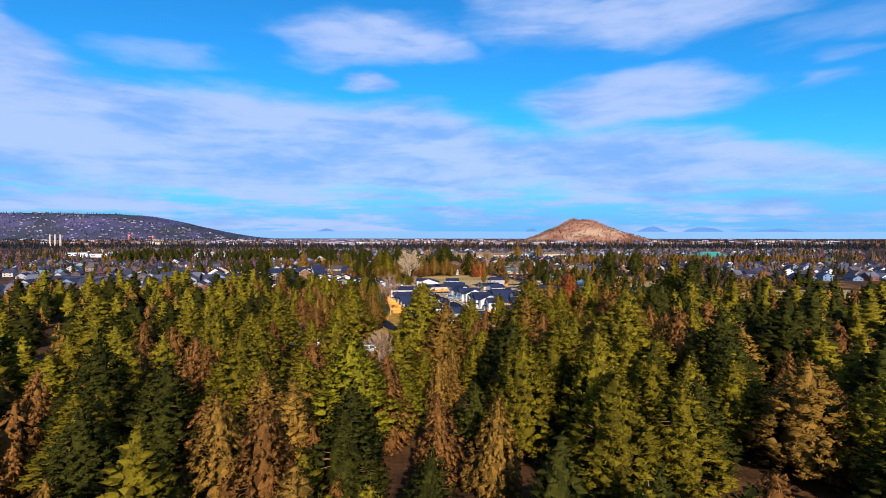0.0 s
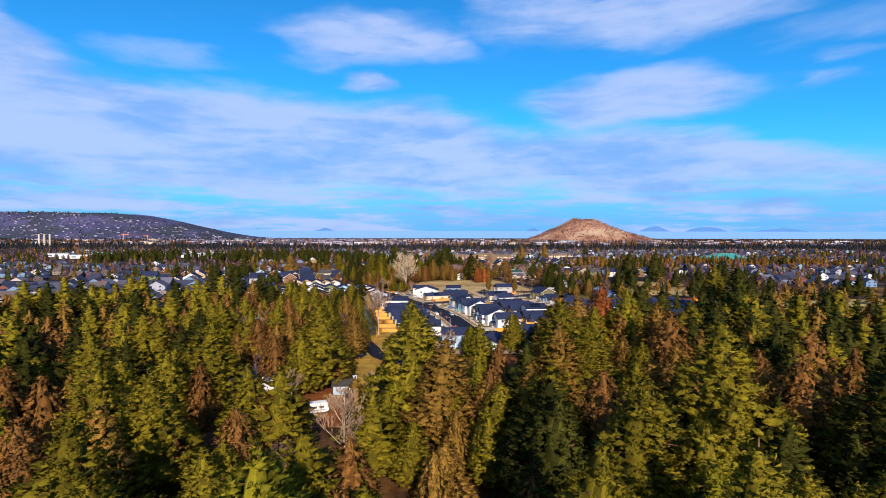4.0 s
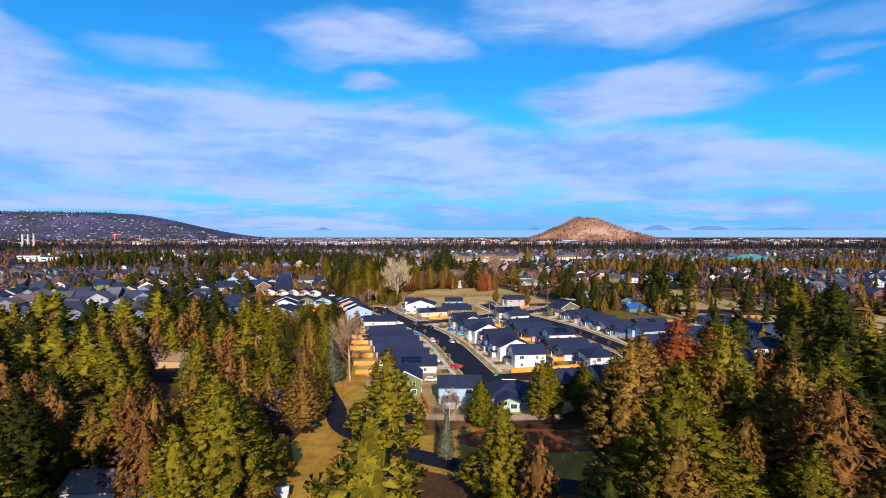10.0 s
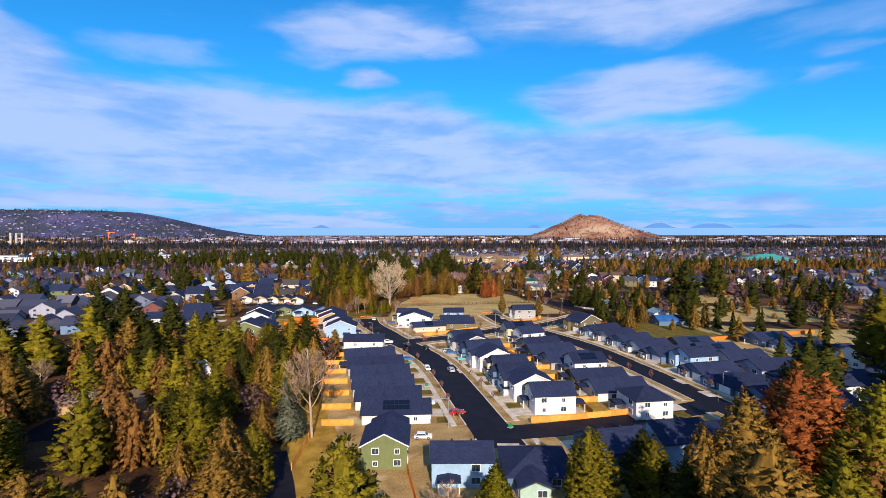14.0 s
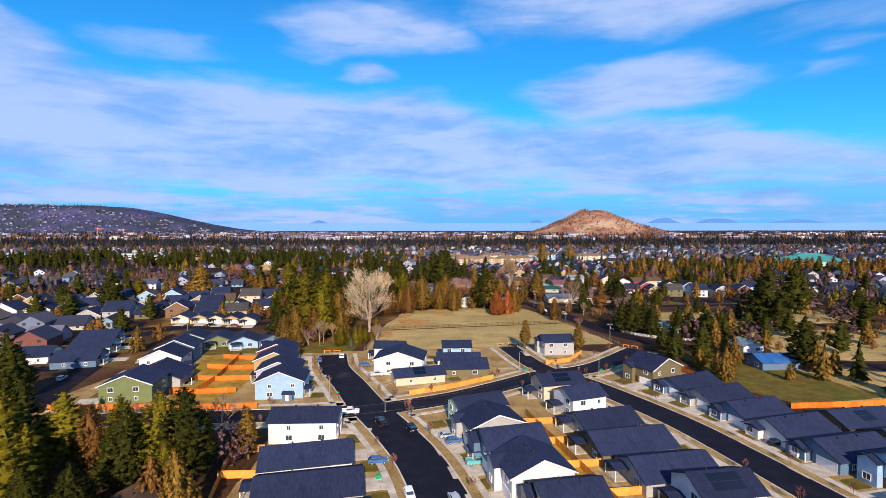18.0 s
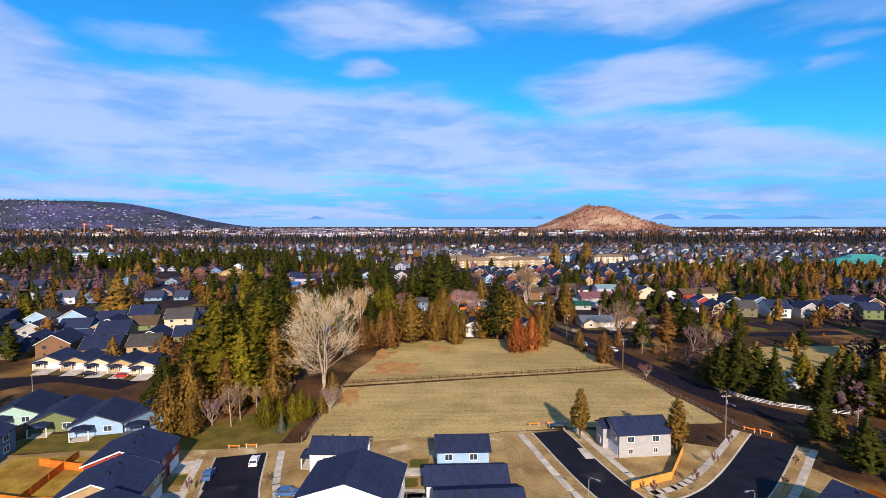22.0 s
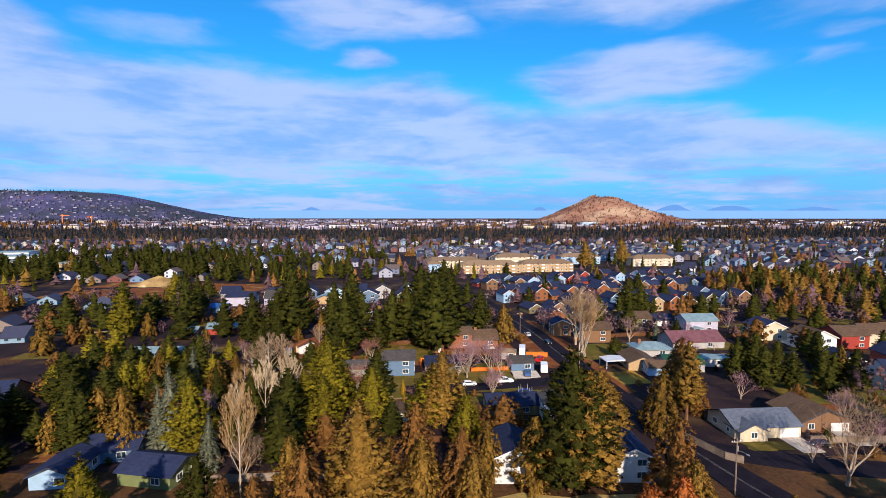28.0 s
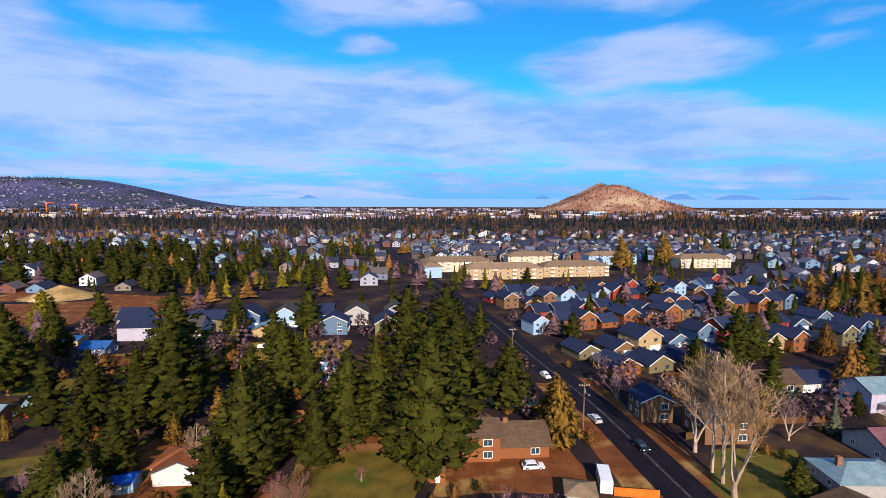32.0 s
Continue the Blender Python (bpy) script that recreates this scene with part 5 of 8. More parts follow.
house(46, 375, 102, 12.4, 19, 1, "olive", ridge="y", porch="b", side_windows="l")
house(44.5, 388, 106, 11.5, 16, 1, "grey", ridge="y", porch="b", side_windows="l")
house(42, 400.6, 110, 9.5, 11, 2, "white", ridge="y", porch="b", side_windows="l")
house(38.5, 412.6, 104, 9.5, 14, 2, "cream", ridge="y", solar=10, porch="b", side_windows="l")
# east side of the second street, fronts to the west
house(75.5, 430, -62, 11.5, 14, 2, "olive", ridge="x", bay=4, side_windows="r")
house(82, 418.5, -66, 11.5, 17, 1, "slate", ridge="y", bay=5, porch="f")
house(85, 407, -70, 11.5, 16, 1, "grey", ridge="y", bay=5, porch="f")
house(88, 395.3, -73, 11.5, 16, 1, "slate", ridge="y", bay=5, porch="f")
house(91, 383.3, -75, 11.8, 16, 1, "white", ridge="y", bay=5, porch="f")
house(94.5, 371, -77, 12, 17, 1, "slate", ridge="y", bay=5, porch="f")
house(98.5, 358.7, -78, 10.5, 12, 2, "blue", ridge="y", bay=4, side_windows="r")
house(98, 346, -78, 12, 16, 1, "slate", ridge="y", bay=5, porch="f")
house(101, 333, -79, 12.5, 18, 1, "slate", ridge="hip", bay=5)
house(104, 319.5, -80, 12, 16, 1, "slate", ridge="y", bay=5, porch="f")
house(107, 306, -80, 11, 14, 2, "white", ridge="y", bay=4)
for i, (x, y, c, s) in enumerate(((111, 388, "brown", 8), (115, 376, "olive", 8), (119, 364, "white", 0), (122, 351, "lilac", 0), (126, 338, "slate", 0), (130, 325, "white", 0), (152, 398, "slate", 10), (157, 386, "blue", 0), (162, 373, "slate", 0), (166, 360, "white", 0), (170, 347, "slate", 0))):
    house(x, y, 100, 12, 17, 2 if i in (5, 9) else 1, c, ridge="y", solar=s, porch="b", side_windows="l")
# north pairs
house(-13, 441.5, 86, 13, 17.5, 2, "white", ridge="x", rise=2.8, label="two-storey white house with a broad gable roof")
house(-6, 429, 106, 8.5, 17, 1, "cream", ridge="y", solar=8, side_windows="l")
house(-18.5, 456.5, 88, 8, 11.5, 2, "white", ridge="y", porch="b", side_windows="l")
house(8, 457.5, -88, 8, 11, 2, "blue", ridge="y", side_windows="r")
house(8.5, 449, -88, 8, 16, 1, "white", ridge="y", side_windows="r")
house(10.5, 438.7, -86, 11, 15.5, 1, "olive", ridge="y", side_windows="r")
house(50, 467, -84, 9.5, 12.5, 2, "grey", ridge="y", bay=4, side_windows="r")
# west block
house(-48.5, 416, 96, 11, 14.5, 2, "blue", ridge="x", rise=3.0, porch="f", side_windows="l")
house(-53, 428, 98, 11, 14, 2, "lilac", ridge="x", rise=2.8, porch="b")
house(-58.5, 440.5, 98, 11, 14, 2, "tan", ridge="x", rise=2.8)
house(-62, 453.5, 98, 11, 14, 2, "red", ridge="x", rise=2.6)
house(-94, 413, -82, 12, 15, 2, "green", ridge="x", rise=3.0, porch="b", side_windows="r")
house(-94.5, 427.5, -82, 13, 18, 1, "grey", ridge="x", porch="b")
house(-101, 443.5, -80, 12, 14, 2, "white", ridge="x", rise=3.0, porch="b", side_windows="r")
house(-104, 459, -80, 12, 14, 2, "slate", ridge="x", rise=3.0)
for x, y, c in ((-112, 486, "mint"), (-98, 482, "green"), (-86, 480, "blue"), (-74, 483, "slate")):
    house(x, y, 195, 12, 13, 1, c, ridge="y", porch="b")
for x, y, c, st in ((-143, 537, "cream", 1), (-132, 536, "tan", 1), (-122, 534, "cream", 1), (-113, 533, "tan", 1), (-104, 531, "cream", 1)):
    house(x, y, 8, 9.5, 12, st, c, ridge="y", porch="f", group="cream houses across the western street")
for x, y, c in ((-146, 470, "mint"), (-155, 487, "slate"), (-138, 450, "slate"), (-160, 455, "white")):
    house(x, y, 105, 13, 15, 1, c, ridge="y", porch="f", group="cream houses across the western street")

# fences
for i in range(7):
    y = 301 + i * 12.2
    x = -21.5 - i * 2.9
    fence([(x - 9, y), (x - 0.5, y + 0.4)])
fence([(-31, 276), (-32, 300), (-37, 330), (-44, 360), (-50, 390)])
fence([(26, 303), (40, 305.5), (54, 309), (66, 313)], label="long golden cedar fence along the estate street")
fence([(44.5, 308), (42.5, 322), (38.5, 340), (34, 362), (29, 384), (26, 398)])
for i in range(7):
    x, y = 43.5 - i * 2.4, 319 + i * 12
    fence([(x - 6, y - 0.6), (x, y), (x + 6, y + 0.8)])
fence([(-112, 401), (-80, 401.5), (-60, 402), (-52, 403)], WOOD_ORANGE, "long orange-stained board fence along the street")
for i in range(4):
    fence([(-86, 416 + i * 14), (-75, 415 + i * 13.5), (-64, 417 + i * 13)], WOOD_ORANGE, "orange-stained board fence between gardens")
fence([(-77, 402), (-76, 430), (-80, 462)], WOOD_ORANGE, "orange-stained board fence between gardens")
for pts, mat, lab in (
        ([(36, 672), (44, 671)], WOOD_ORANGE, "orange board fence beside the road"), ([(-4, 664), (4, 665), (10, 666)], WOOD_ORANGE, "orange board fence behind the lawn"),
        ([(-30, 664), (-30, 686), (-4, 690)], WOOD_DARK, "dark brown garden fence"), ([(-70, 690), (-66, 664), (-50, 662)], WOOD_GREY, "grey weathered garden fence"),
        ([(100, 668), (128, 672), (150, 674)], WOOD_GREY, "grey weathered fence of the paddock"), ([(128, 700), (160, 704)], WOOD_DARK, "dark brown garden fence"),
        ([(60, 694), (84, 702), (104, 704)], WOOD_DARK, "dark brown garden fence"), ([(8, 611), (30, 609), (40, 611)], WOOD_DARK, "dark brown garden fence"),
        ([(92, 600), (118, 600), (120, 622)], WOOD_GREY, "grey weathered garden fence")):
    fence(pts, mat, lab, group="garden fences of the old houses")
fence([(-8, 413.5), (6, 420.5), (20, 430), (21, 436)])
fence([(42, 448), (52, 452), (60, 464), (60, 470)])
fence([(112, 300), (110, 345), (104, 372), (96, 415), (88, 446)], WOOD_ORANGE, "long orange-stained board fence behind the gardens")
fence([(104, 402), (130, 404), (160, 414), (190, 420)], WOOD_ORANGE, "long orange-stained board fence behind the gardens")

# ---------------------------------------------------------------- forest and garden trees
FR = random.Random(5)


def scatter(n, x0, x1, y0, y1, kinds, hmin, hmax, gap=3.6, fat=(0.85, 1.15)):
    """Trees of mixed kinds in a stretch of the plan, clear of houses, roads and each other."""
    made = 0
    for _ in range(n * 12):
        if made >= n:
            break
        x, y = FR.uniform(x0, x1), FR.uniform(y0, y1)
        if not is_free(x, y, gap):
            continue
        kind, tone = FR.choice(kinds)
        tree(x, y, FR.uniform(hmin, hmax), kind, tone, FR.uniform(*fat))
        made += 1


# pines at the start
for x, y, h, k, c in (
    (-19.2, 105.7, 28, "pine", "lime"), (-47.6, 115.3, 26.3, "pine", "green"),
    (-53.2, 144.3, 25.4, "pine", "green"), (-73.7, 121, 18.3, "juniper", "brown"), (-41.1, 110.2, 21.9, "pine", "green"),
    (-9.5, 115.5, 18.3, "pine", "lime"), (-7.6, 177.5, 31.7, "pine", "green"), (-38.1, 209.2, 29, "pine", "green"),
    (31, 125.9, 28.2, "pine", "green"), (32.3, 189.2, 33.2, "pine", "green"), (28.1, 123.6, 26.5, "pine", "green"),
    (54.6, 151.8, 32.7, "pine", "green"), (47.5, 115.8, 20.3, "pine", "green"), (34.9, 115.7, 20.3, "pine", "lime"),
    (20.5, 110.5, 22, "pine", "green"), (7.2, 110.4, 15.8, "pine", "deep"), (77, 139, 28.1, "pine", "deep"), (65.2, 110.7, 22, "pine", "green"),
    (104.5, 152.2, 31.3, "pine", "deep"), (10.9, 164.5, 20, "juniper", "brown"), (19.6, 159.2, 22.6, "gaunt", "olive"),
    (-37.9, 144.4, 17.5, "juniper", "brown"), (-19.7, 151.3, 19.9, "birch", "x"),):
    tree(x, y, h, k, c, {"pine": 1.3, "juniper": 1.25}.get(k, 1.05))
# pines at the start
for x, y, h, k, c in (
    (-0.7, 167.7, 25.7, "pine", "olive"), (-116.7, 166.9, 28.7, "pine", "green"), (-100.9, 167, 19.2, "juniper", "brown"),
    (-88.5, 162.6, 18.6, "juniper", "brown"), (57.1, 115.8, 20.3, "pine", "green"), (-38.5, 138.3, 14, "pine", "green"),
    (-63.1, 188.4, 27.6, "pine", "green"), (-89.6, 208.7, 24.8, "pine", "green"),):
    tree(x, y, h, k, c, {"pine": 1.3, "juniper": 1.25}.get(k, 1.05))
# trees south of the estate
for x, y, h, k, c in (
    (-11.2, 235.3, 25.6, "pine", "green"), (14, 225, 12.4, "pine", "green"), (10.7, 253.5, 12.7, "pine", "lime"),
    (28.3, 257.8, 17.6, "pine", "green"), (40.9, 265, 14.5, "pine", "deep"), (1.6, 234.7, 11.5, "spruce", "spruce"),
    (-36.3, 255.8, 20, "juniper", "olive"), (40.8, 228.8, 29.6, "pine", "olive"),
    (64.4, 255.9, 30, "pine", "rust"), (-142.6, 394, 28.4, "pine", "deep"), (-112, 298.5, 21.9, "pine", "olive"),
    (-64.2, 225.5, 19.9, "juniper", "brown"), (-42.4, 203.7, 20.5, "pine", "green"), (-43.9, 225.5, 21.2, "pine", "olive"),
    (10.4, 198.2, 13.3, "pine", "lime"), (25.8, 200.9, 16, "gaunt", "spruce"), (44.2, 210.1, 19, "juniper", "olive"),
    (-77.2, 214.6, 24, "pine", "deep"), (-49.6, 271.5, 21.2, "pine", "green"), (74, 225.8, 26.5, "pine", "olive"), (71.8, 247, 28.9, "pine", "green"),
    (95.1, 225.8, 27.8, "pine", "deep"), (162.5, 349.5, 32.6, "pine", "green"),):
    tree(x, y, h, k, c, {"pine": 1.12, "juniper": 1.12}.get(k, 1.05))
# trees south of the estate
for x, y, h, k, c in (
    (161.8, 326.5, 32, "pine", "deep"),):
    tree(x, y, h, k, c, {"pine": 1.12, "juniper": 1.12}.get(k, 1.05))
# trees west of the estate
for x, y, h, k, c in (
    (-159.9, 402.7, 27.4, "pine", "deep"), (-115.9, 354.2, 21.6, "pine", "olive"), (-129.6, 409.5, 22.6, "pine", "deep"),
    (-52.4, 278.6, 22, "pine", "green"), (-34.7, 263.8, 16.3, "pine", "green"),
    (-35.1, 250.1, 17.6, "pine", "olive"), (-31.2, 293.6, 23.9, "birch", "x"), (11.4, 252.1, 13.5, "pine", "lime"),
    (30.7, 259.9, 15.8, "pine", "green"), (40.5, 258.7, 15.6, "pine", "green"), (54.7, 254.2, 25.7, "pine", "olive"),
    (81.4, 272, 23.5, "pine", "rust"), (46.9, 252.7, 20, "juniper", "olive"), (-95.3, 372, 19.3, "pine", "deep"),
    (-52.6, 381, 12, "birch", "x"), (2.5, 248.1, 11.9, "birch", "x"), (-120.1, 318.6, 14, "birch", "x"), (-91, 298, 11.5, "spruce", "spruce"),):
    tree(x, y, h, k, c, {"pine": 1.12, "juniper": 1.12}.get(k, 1.05))
# trees round the estate
for x, y, h, k, c in (
    (-314.6, 912, 20, "juniper", "olive"), (-207.7, 573, 26.6, "pine", "deep"), (-209, 602.8, 18.3, "pine", "green"),
    (-127.1, 468.2, 11.8, "juniper", "olive"), (214.9, 558.4, 34, "pine", "deep"), (172.6, 520.7, 34, "pine", "deep"),
    (136.4, 441.9, 20.3, "pine", "deep"), (119.8, 508.4, 13, "pine", "green"), (38, 471.6, 13.2, "gaunt", "olive"),
    (58.6, 464.1, 13.7, "gaunt", "olive"), (34.5, 555.1, 15.7, "juniper", "rust"), (46.3, 572, 18.3, "juniper", "brown"),
    (-68.2, 376, 12, "birch", "x"), (-45.6, 374.2, 7.1, "juniper", "olive"),):
    tree(x, y, h, k, c, {"pine": 1.12, "juniper": 1.12}.get(k, 1.05))
# trees round the pasture
for x, y, h, k, c in (
    (-64.6, 496.8, 34, "pine", "green"), (-55.2, 493, 24, "pine", "green"), (-65.3, 484.4, 18, "pine", "olive"),
    (-57.9, 515.7, 31.6, "pine", "green"), (-62.1, 536.5, 34, "pine", "deep"), (-35.5, 484.4, 8.6, "juniper", "green"),
    (-43, 479.2, 10.1, "juniper", "green"), (-28.6, 490.2, 7.7, "round", "x"), (-37.8, 475.6, 5.5, "spruce", "spruce"),
    (-52.3, 479.2, 11.4, "birch", "x"), (-175.3, 623.4, 28.8, "pine", "olive"), (-121, 535.9, 11.4, "juniper", "olive"),
    (102.6, 496.5, 18.8, "spruce", "deep"), (95.9, 503.6, 19.9, "pine", "deep"), (91.8, 505.4, 16.3, "pine", "deep"),
    (146.9, 599, 10.4, "pine", "green"), (35.7, 555, 14.8, "juniper", "rust"), (45.4, 566.4, 14.6, "juniper", "brown"),
    (29.1, 579.2, 29.8, "pine", "deep"), (1.5, 677, 33, "pine", "deep"), (-1.8, 583.8, 17.1, "juniper", "brown"),
    (7.7, 574.7, 15.2, "juniper", "brown"), (-18.7, 562.5, 17.6, "juniper", "brown"), (65.5, 538.8, 12.6, "juniper", "brown"),):
    tree(x, y, h, k, c, {"pine": 1.12, "juniper": 1.12}.get(k, 1.05))
# trees round the pasture
for x, y, h, k, c in (
    (61.9, 555, 6.4, "juniper", "brown"), (58.7, 680.3, 24.7, "birch", "x"), (22, 579.2, 15.6, "juniper", "olive"),):
    tree(x, y, h, k, c, {"pine": 1.12, "juniper": 1.12}.get(k, 1.05))
# trees beyond the pasture
for x, y, h, k, c in (
    (32.6, 579.3, 26.1, "pine", "olive"), (57.4, 604.3, 17.1, "juniper", "olive"), (68.5, 612.7, 21.9, "gaunt", "olive"),
    (46.2, 564, 14.5, "juniper", "olive"), (4.2, 607.6, 20.5, "pine", "olive"), (9.4, 595.6, 14.6, "pine", "green"),
    (-10.3, 568.6, 23.4, "pine", "olive"), (-0, 573.6, 14.1, "juniper", "olive"), (9.6, 568.6, 13.4, "juniper", "olive"),
    (-26, 611, 22.4, "pine", "green"), (-57.5, 595.6, 21.1, "spruce", "spruce"),
    (-52.3, 593, 19.4, "pine", "green"), (-60.8, 595.6, 15.9, "spruce", "spruce"), (-68.6, 595.6, 15.8, "juniper", "olive"),
    (-76.3, 598.4, 14.9, "juniper", "olive"), (-45.6, 586.9, 12.9, "spruce", "spruce"), (-37.1, 583.5, 10.7, "round", "x"),
    (-60.7, 698.3, 29.7, "pine", "deep"), (-33.6, 672.6, 26.2, "pine", "deep"), (-17.9, 689, 23.7, "pine", "deep"), (-6.8, 732, 30, "pine", "deep"),
    (6.9, 698.3, 30.9, "pine", "deep"), (21.2, 708.5, 20.8, "pine", "deep"),):
    tree(x, y, h, k, c, {"pine": 1.12, "juniper": 1.12}.get(k, 1.05))
# trees beyond the pasture
for x, y, h, k, c in (
    (30.3, 698.3, 14.9, "pine", "olive"), (58.7, 676.4, 26.8, "birch", "x"), (102, 745.7, 21.1, "pine", "deep"), (103.6, 635.9, 15.1, "pine", "deep"),
    (112.4, 635.9, 13.3, "pine", "deep"), (131.7, 635.9, 14.2, "pine", "deep"), (-118.3, 719.6, 27.1, "pine", "deep"),
    (-134.4, 698.3, 22.2, "pine", "green"), (85.7, 581.3, 19.6, "round", "x"),):
    tree(x, y, h, k, c, {"pine": 1.12, "juniper": 1.12}.get(k, 1.05))
# trees along the old road
for x, y, h, k, c in (
    (-64.1, 709, 34, "pine", "deep"), (-67.4, 695.9, 22.9, "pine", "deep"), (-77.3, 695.9, 21.5, "pine", "deep"),
    (-32.6, 677.1, 23.9, "pine", "deep"), (-38.6, 724.2, 18.4, "pine", "deep"), (-21.9, 690.8, 14.3, "pine", "deep"),
    (-16.6, 693.4, 13.4, "pine", "deep"), (-1.1, 681.4, 25, "pine", "deep"), (4.8, 710.3, 34, "pine", "deep"), (22, 716.4, 15.9, "pine", "deep"),
    (30.1, 691, 17, "juniper", "olive"), (-48.2, 696, 12.2, "gaunt", "olive"), (-10.2, 693.5, 25.2, "pine", "deep"),
    (59.4, 688.7, 26.5, "poplar", "x"), (58.3, 671.8, 26.8, "poplar", "x"), (111.3, 751.1, 17.7, "pine", "deep"),
    (119.2, 721.1, 16.3, "juniper", "brown"), (96.3, 696.9, 9.5, "spruce", "spruce"), (-153.2, 776.7, 20.2, "pine", "green"),
    (-77.6, 777.4, 18.1, "pine", "deep"), (-92.2, 914.8, 11.5, "pine", "green"), (144.9, 973.6, 29, "pine", "olive"),
    (194, 1009.2, 29.1, "pine", "olive"), (297.5, 1103, 23.7, "pine", "deep"),):
    tree(x, y, h, k, c, {"pine": 1.12, "juniper": 1.12}.get(k, 1.05))
# trees along the old road
for x, y, h, k, c in (
    (-44.3, 677, 11.5, "birch", "x"), (-53.6, 659.1, 12.2, "birch", "x"), (54.1, 739.3, 8.3, "round", "x"),
    (-48.8, 915.5, 15.3, "pine", "green"),):
    tree(x, y, h, k, c, {"pine": 1.12, "juniper": 1.12}.get(k, 1.05))
tree(-34.5, 508, 35, "cottonwood", fat=0.92, label="huge leafless cottonwood with pale limbs at the field's edge", twig=TWIG_PALE)

# trees of the gardens

def garden_tree(x, y, h, k, c):
    """A tree of the gardens; leafless kinds take a twig colour."""
    fat = {"pine": 1.0, "juniper": 1.1, "gaunt": 1.2}.get(k, 1.0) * (0.55 if c == "yellow" else 1.0)
    if k in CROWN_R:
        tree(x, y, h, k, c, fat)
    else:
        tree(x, y, h, k, "x", fat, twig=BARE_TWIGS[c])


BARE_TWIGS = {"x": TWIG, "p": PURPLE_TWIG, "r": TWIG_RED, "t": TWIG_TAN}
# trees round the field's gate
for x, y, h, k, c in (
    (-65.9, 515, 13.4, "pine", "olive"), (-92.1, 559.2, 16.9, "pine", "green"), (-99.4, 556.4, 11.1, "pine", "deep"), (-69.2, 627.6, 16.3, "spruce", "spruce"),
    (-29.6, 557.6, 15, "juniper", "brown"), (-39.9, 717.3, 23.4, "pine", "deep"), (-35.1, 648.3, 14.5, "pine", "green"), (-125.5, 745.7, 23.1, "pine", "deep"),
    (-85.4, 621.5, 14.4, "pine", "green"), (-79.1, 627.6, 14.8, "juniper", "olive"), (-85.9, 595.5, 9.8, "juniper", "olive"), (41.4, 558.9, 14.6, "juniper", "rust"),
    (49.1, 615.3, 9.3, "spruce", "spruce"), (70.1, 621, 20.8, "juniper", "brown"), (63.1, 564.9, 7.9, "juniper", "olive"), (80.4, 564.9, 8.1, "juniper", "brown"),
    (87.8, 558.8, 16.8, "pine", "deep"), (95.7, 553.2, 21.6, "gaunt", "brown"),
):
    garden_tree(x, y, h, k, c)
# gardens west of the road
for x, y, h, k, c in (
    (85.4, 551.9, 8.1, "birch", "x"), (113.8, 555.9, 12, "birch", "x"), (113.1, 545.6, 11.2, "birch", "x"), (134.9, 599.5, 10, "juniper", "green"),
    (136.5, 571.3, 14.5, "pine", "deep"), (88.5, 541.1, 4, "spruce", "deep"), (107.7, 609.7, 11.3, "round", "p"), (85.4, 590.6, 8.2, "round", "p"),
    (108.4, 555.9, 12, "round", "p"), (74.6, 520.6, 5.4, "round", "r"), (99.5, 644, 15.1, "pine", "deep"), (108.2, 647.8, 16.2, "pine", "deep"),
    (115.4, 647.7, 13.5, "pine", "deep"), (135.7, 655.5, 14, "pine", "deep"), (203.3, 663.6, 19.2, "pine", "deep"), (-7.8, 631, 5.3, "juniper", "yellow"),
    (-6.9, 623.1, 4, "juniper", "yellow"), (-25.9, 621, 16, "pine", "olive"),
):
    garden_tree(x, y, h, k, c)
# roadside junipers
for x, y, h, k, c in (
    (-33.5, 637.9, 13.9, "pine", "green"), (-34.3, 619.8, 13, "pine", "green"), (-50.7, 637.9, 17.9, "birch", "x"), (-51.5, 619.7, 13.2, "birch", "t"),
    (-84.4, 659.9, 9.2, "juniper", "green"), (-96, 693.1, 6.4, "juniper", "olive"), (-83.7, 667.5, 8.7, "round", "p"), (-97.4, 662.3, 8.5, "juniper", "brown"),
    (-22.2, 628.8, 9.6, "round", "r"), (-64.1, 645, 9.2, "juniper", "olive"), (-76.7, 637.8, 11.1, "pine", "green"), (-73.3, 648.8, 8.6, "round", "r"),
    (19.3, 630.3, 8.9, "birch", "p"), (140.8, 757.7, 12.4, "juniper", "brown"), (0.5, 689, 33, "pine", "deep"), (109.6, 706.5, 7.6, "pine", "deep"),
    (83.7, 694, 11.6, "round", "p"), (138.3, 715.9, 8.7, "round", "p"),
):
    garden_tree(x, y, h, k, c)
# birches by the road
for x, y, h, k, c in (
    (149.5, 706.7, 9.7, "birch", "x"), (154.4, 754.2, 7.9, "round", "p"), (101.7, 679.5, 3.8, "round", "p"), (112.2, 679.6, 3.8, "round", "p"),
    (51.5, 715.4, 8.8, "round", "p"), (-67.5, 477, 15, "juniper", "olive"), (-63, 480, 17, "juniper", "olive"), (-57.7, 480, 8, "round", "p"),
    (-51.6, 483.4, 11, "birch", "t"), (-48, 486, 9, "birch", "t"), (-44, 480, 7, "juniper", "green"), (-40, 481.5, 7, "juniper", "green"),
    (-37, 483, 8, "juniper", "green"), (-33, 484.5, 7.5, "pine", "green"), (-30.5, 488, 6, "juniper", "olive"), (-28.6, 491, 6.5, "round", "p"),
    (-36, 487, 5, "spruce", "spruce"), (-72, 484, 19, "pine", "deep"),
):
    garden_tree(x, y, h, k, c)
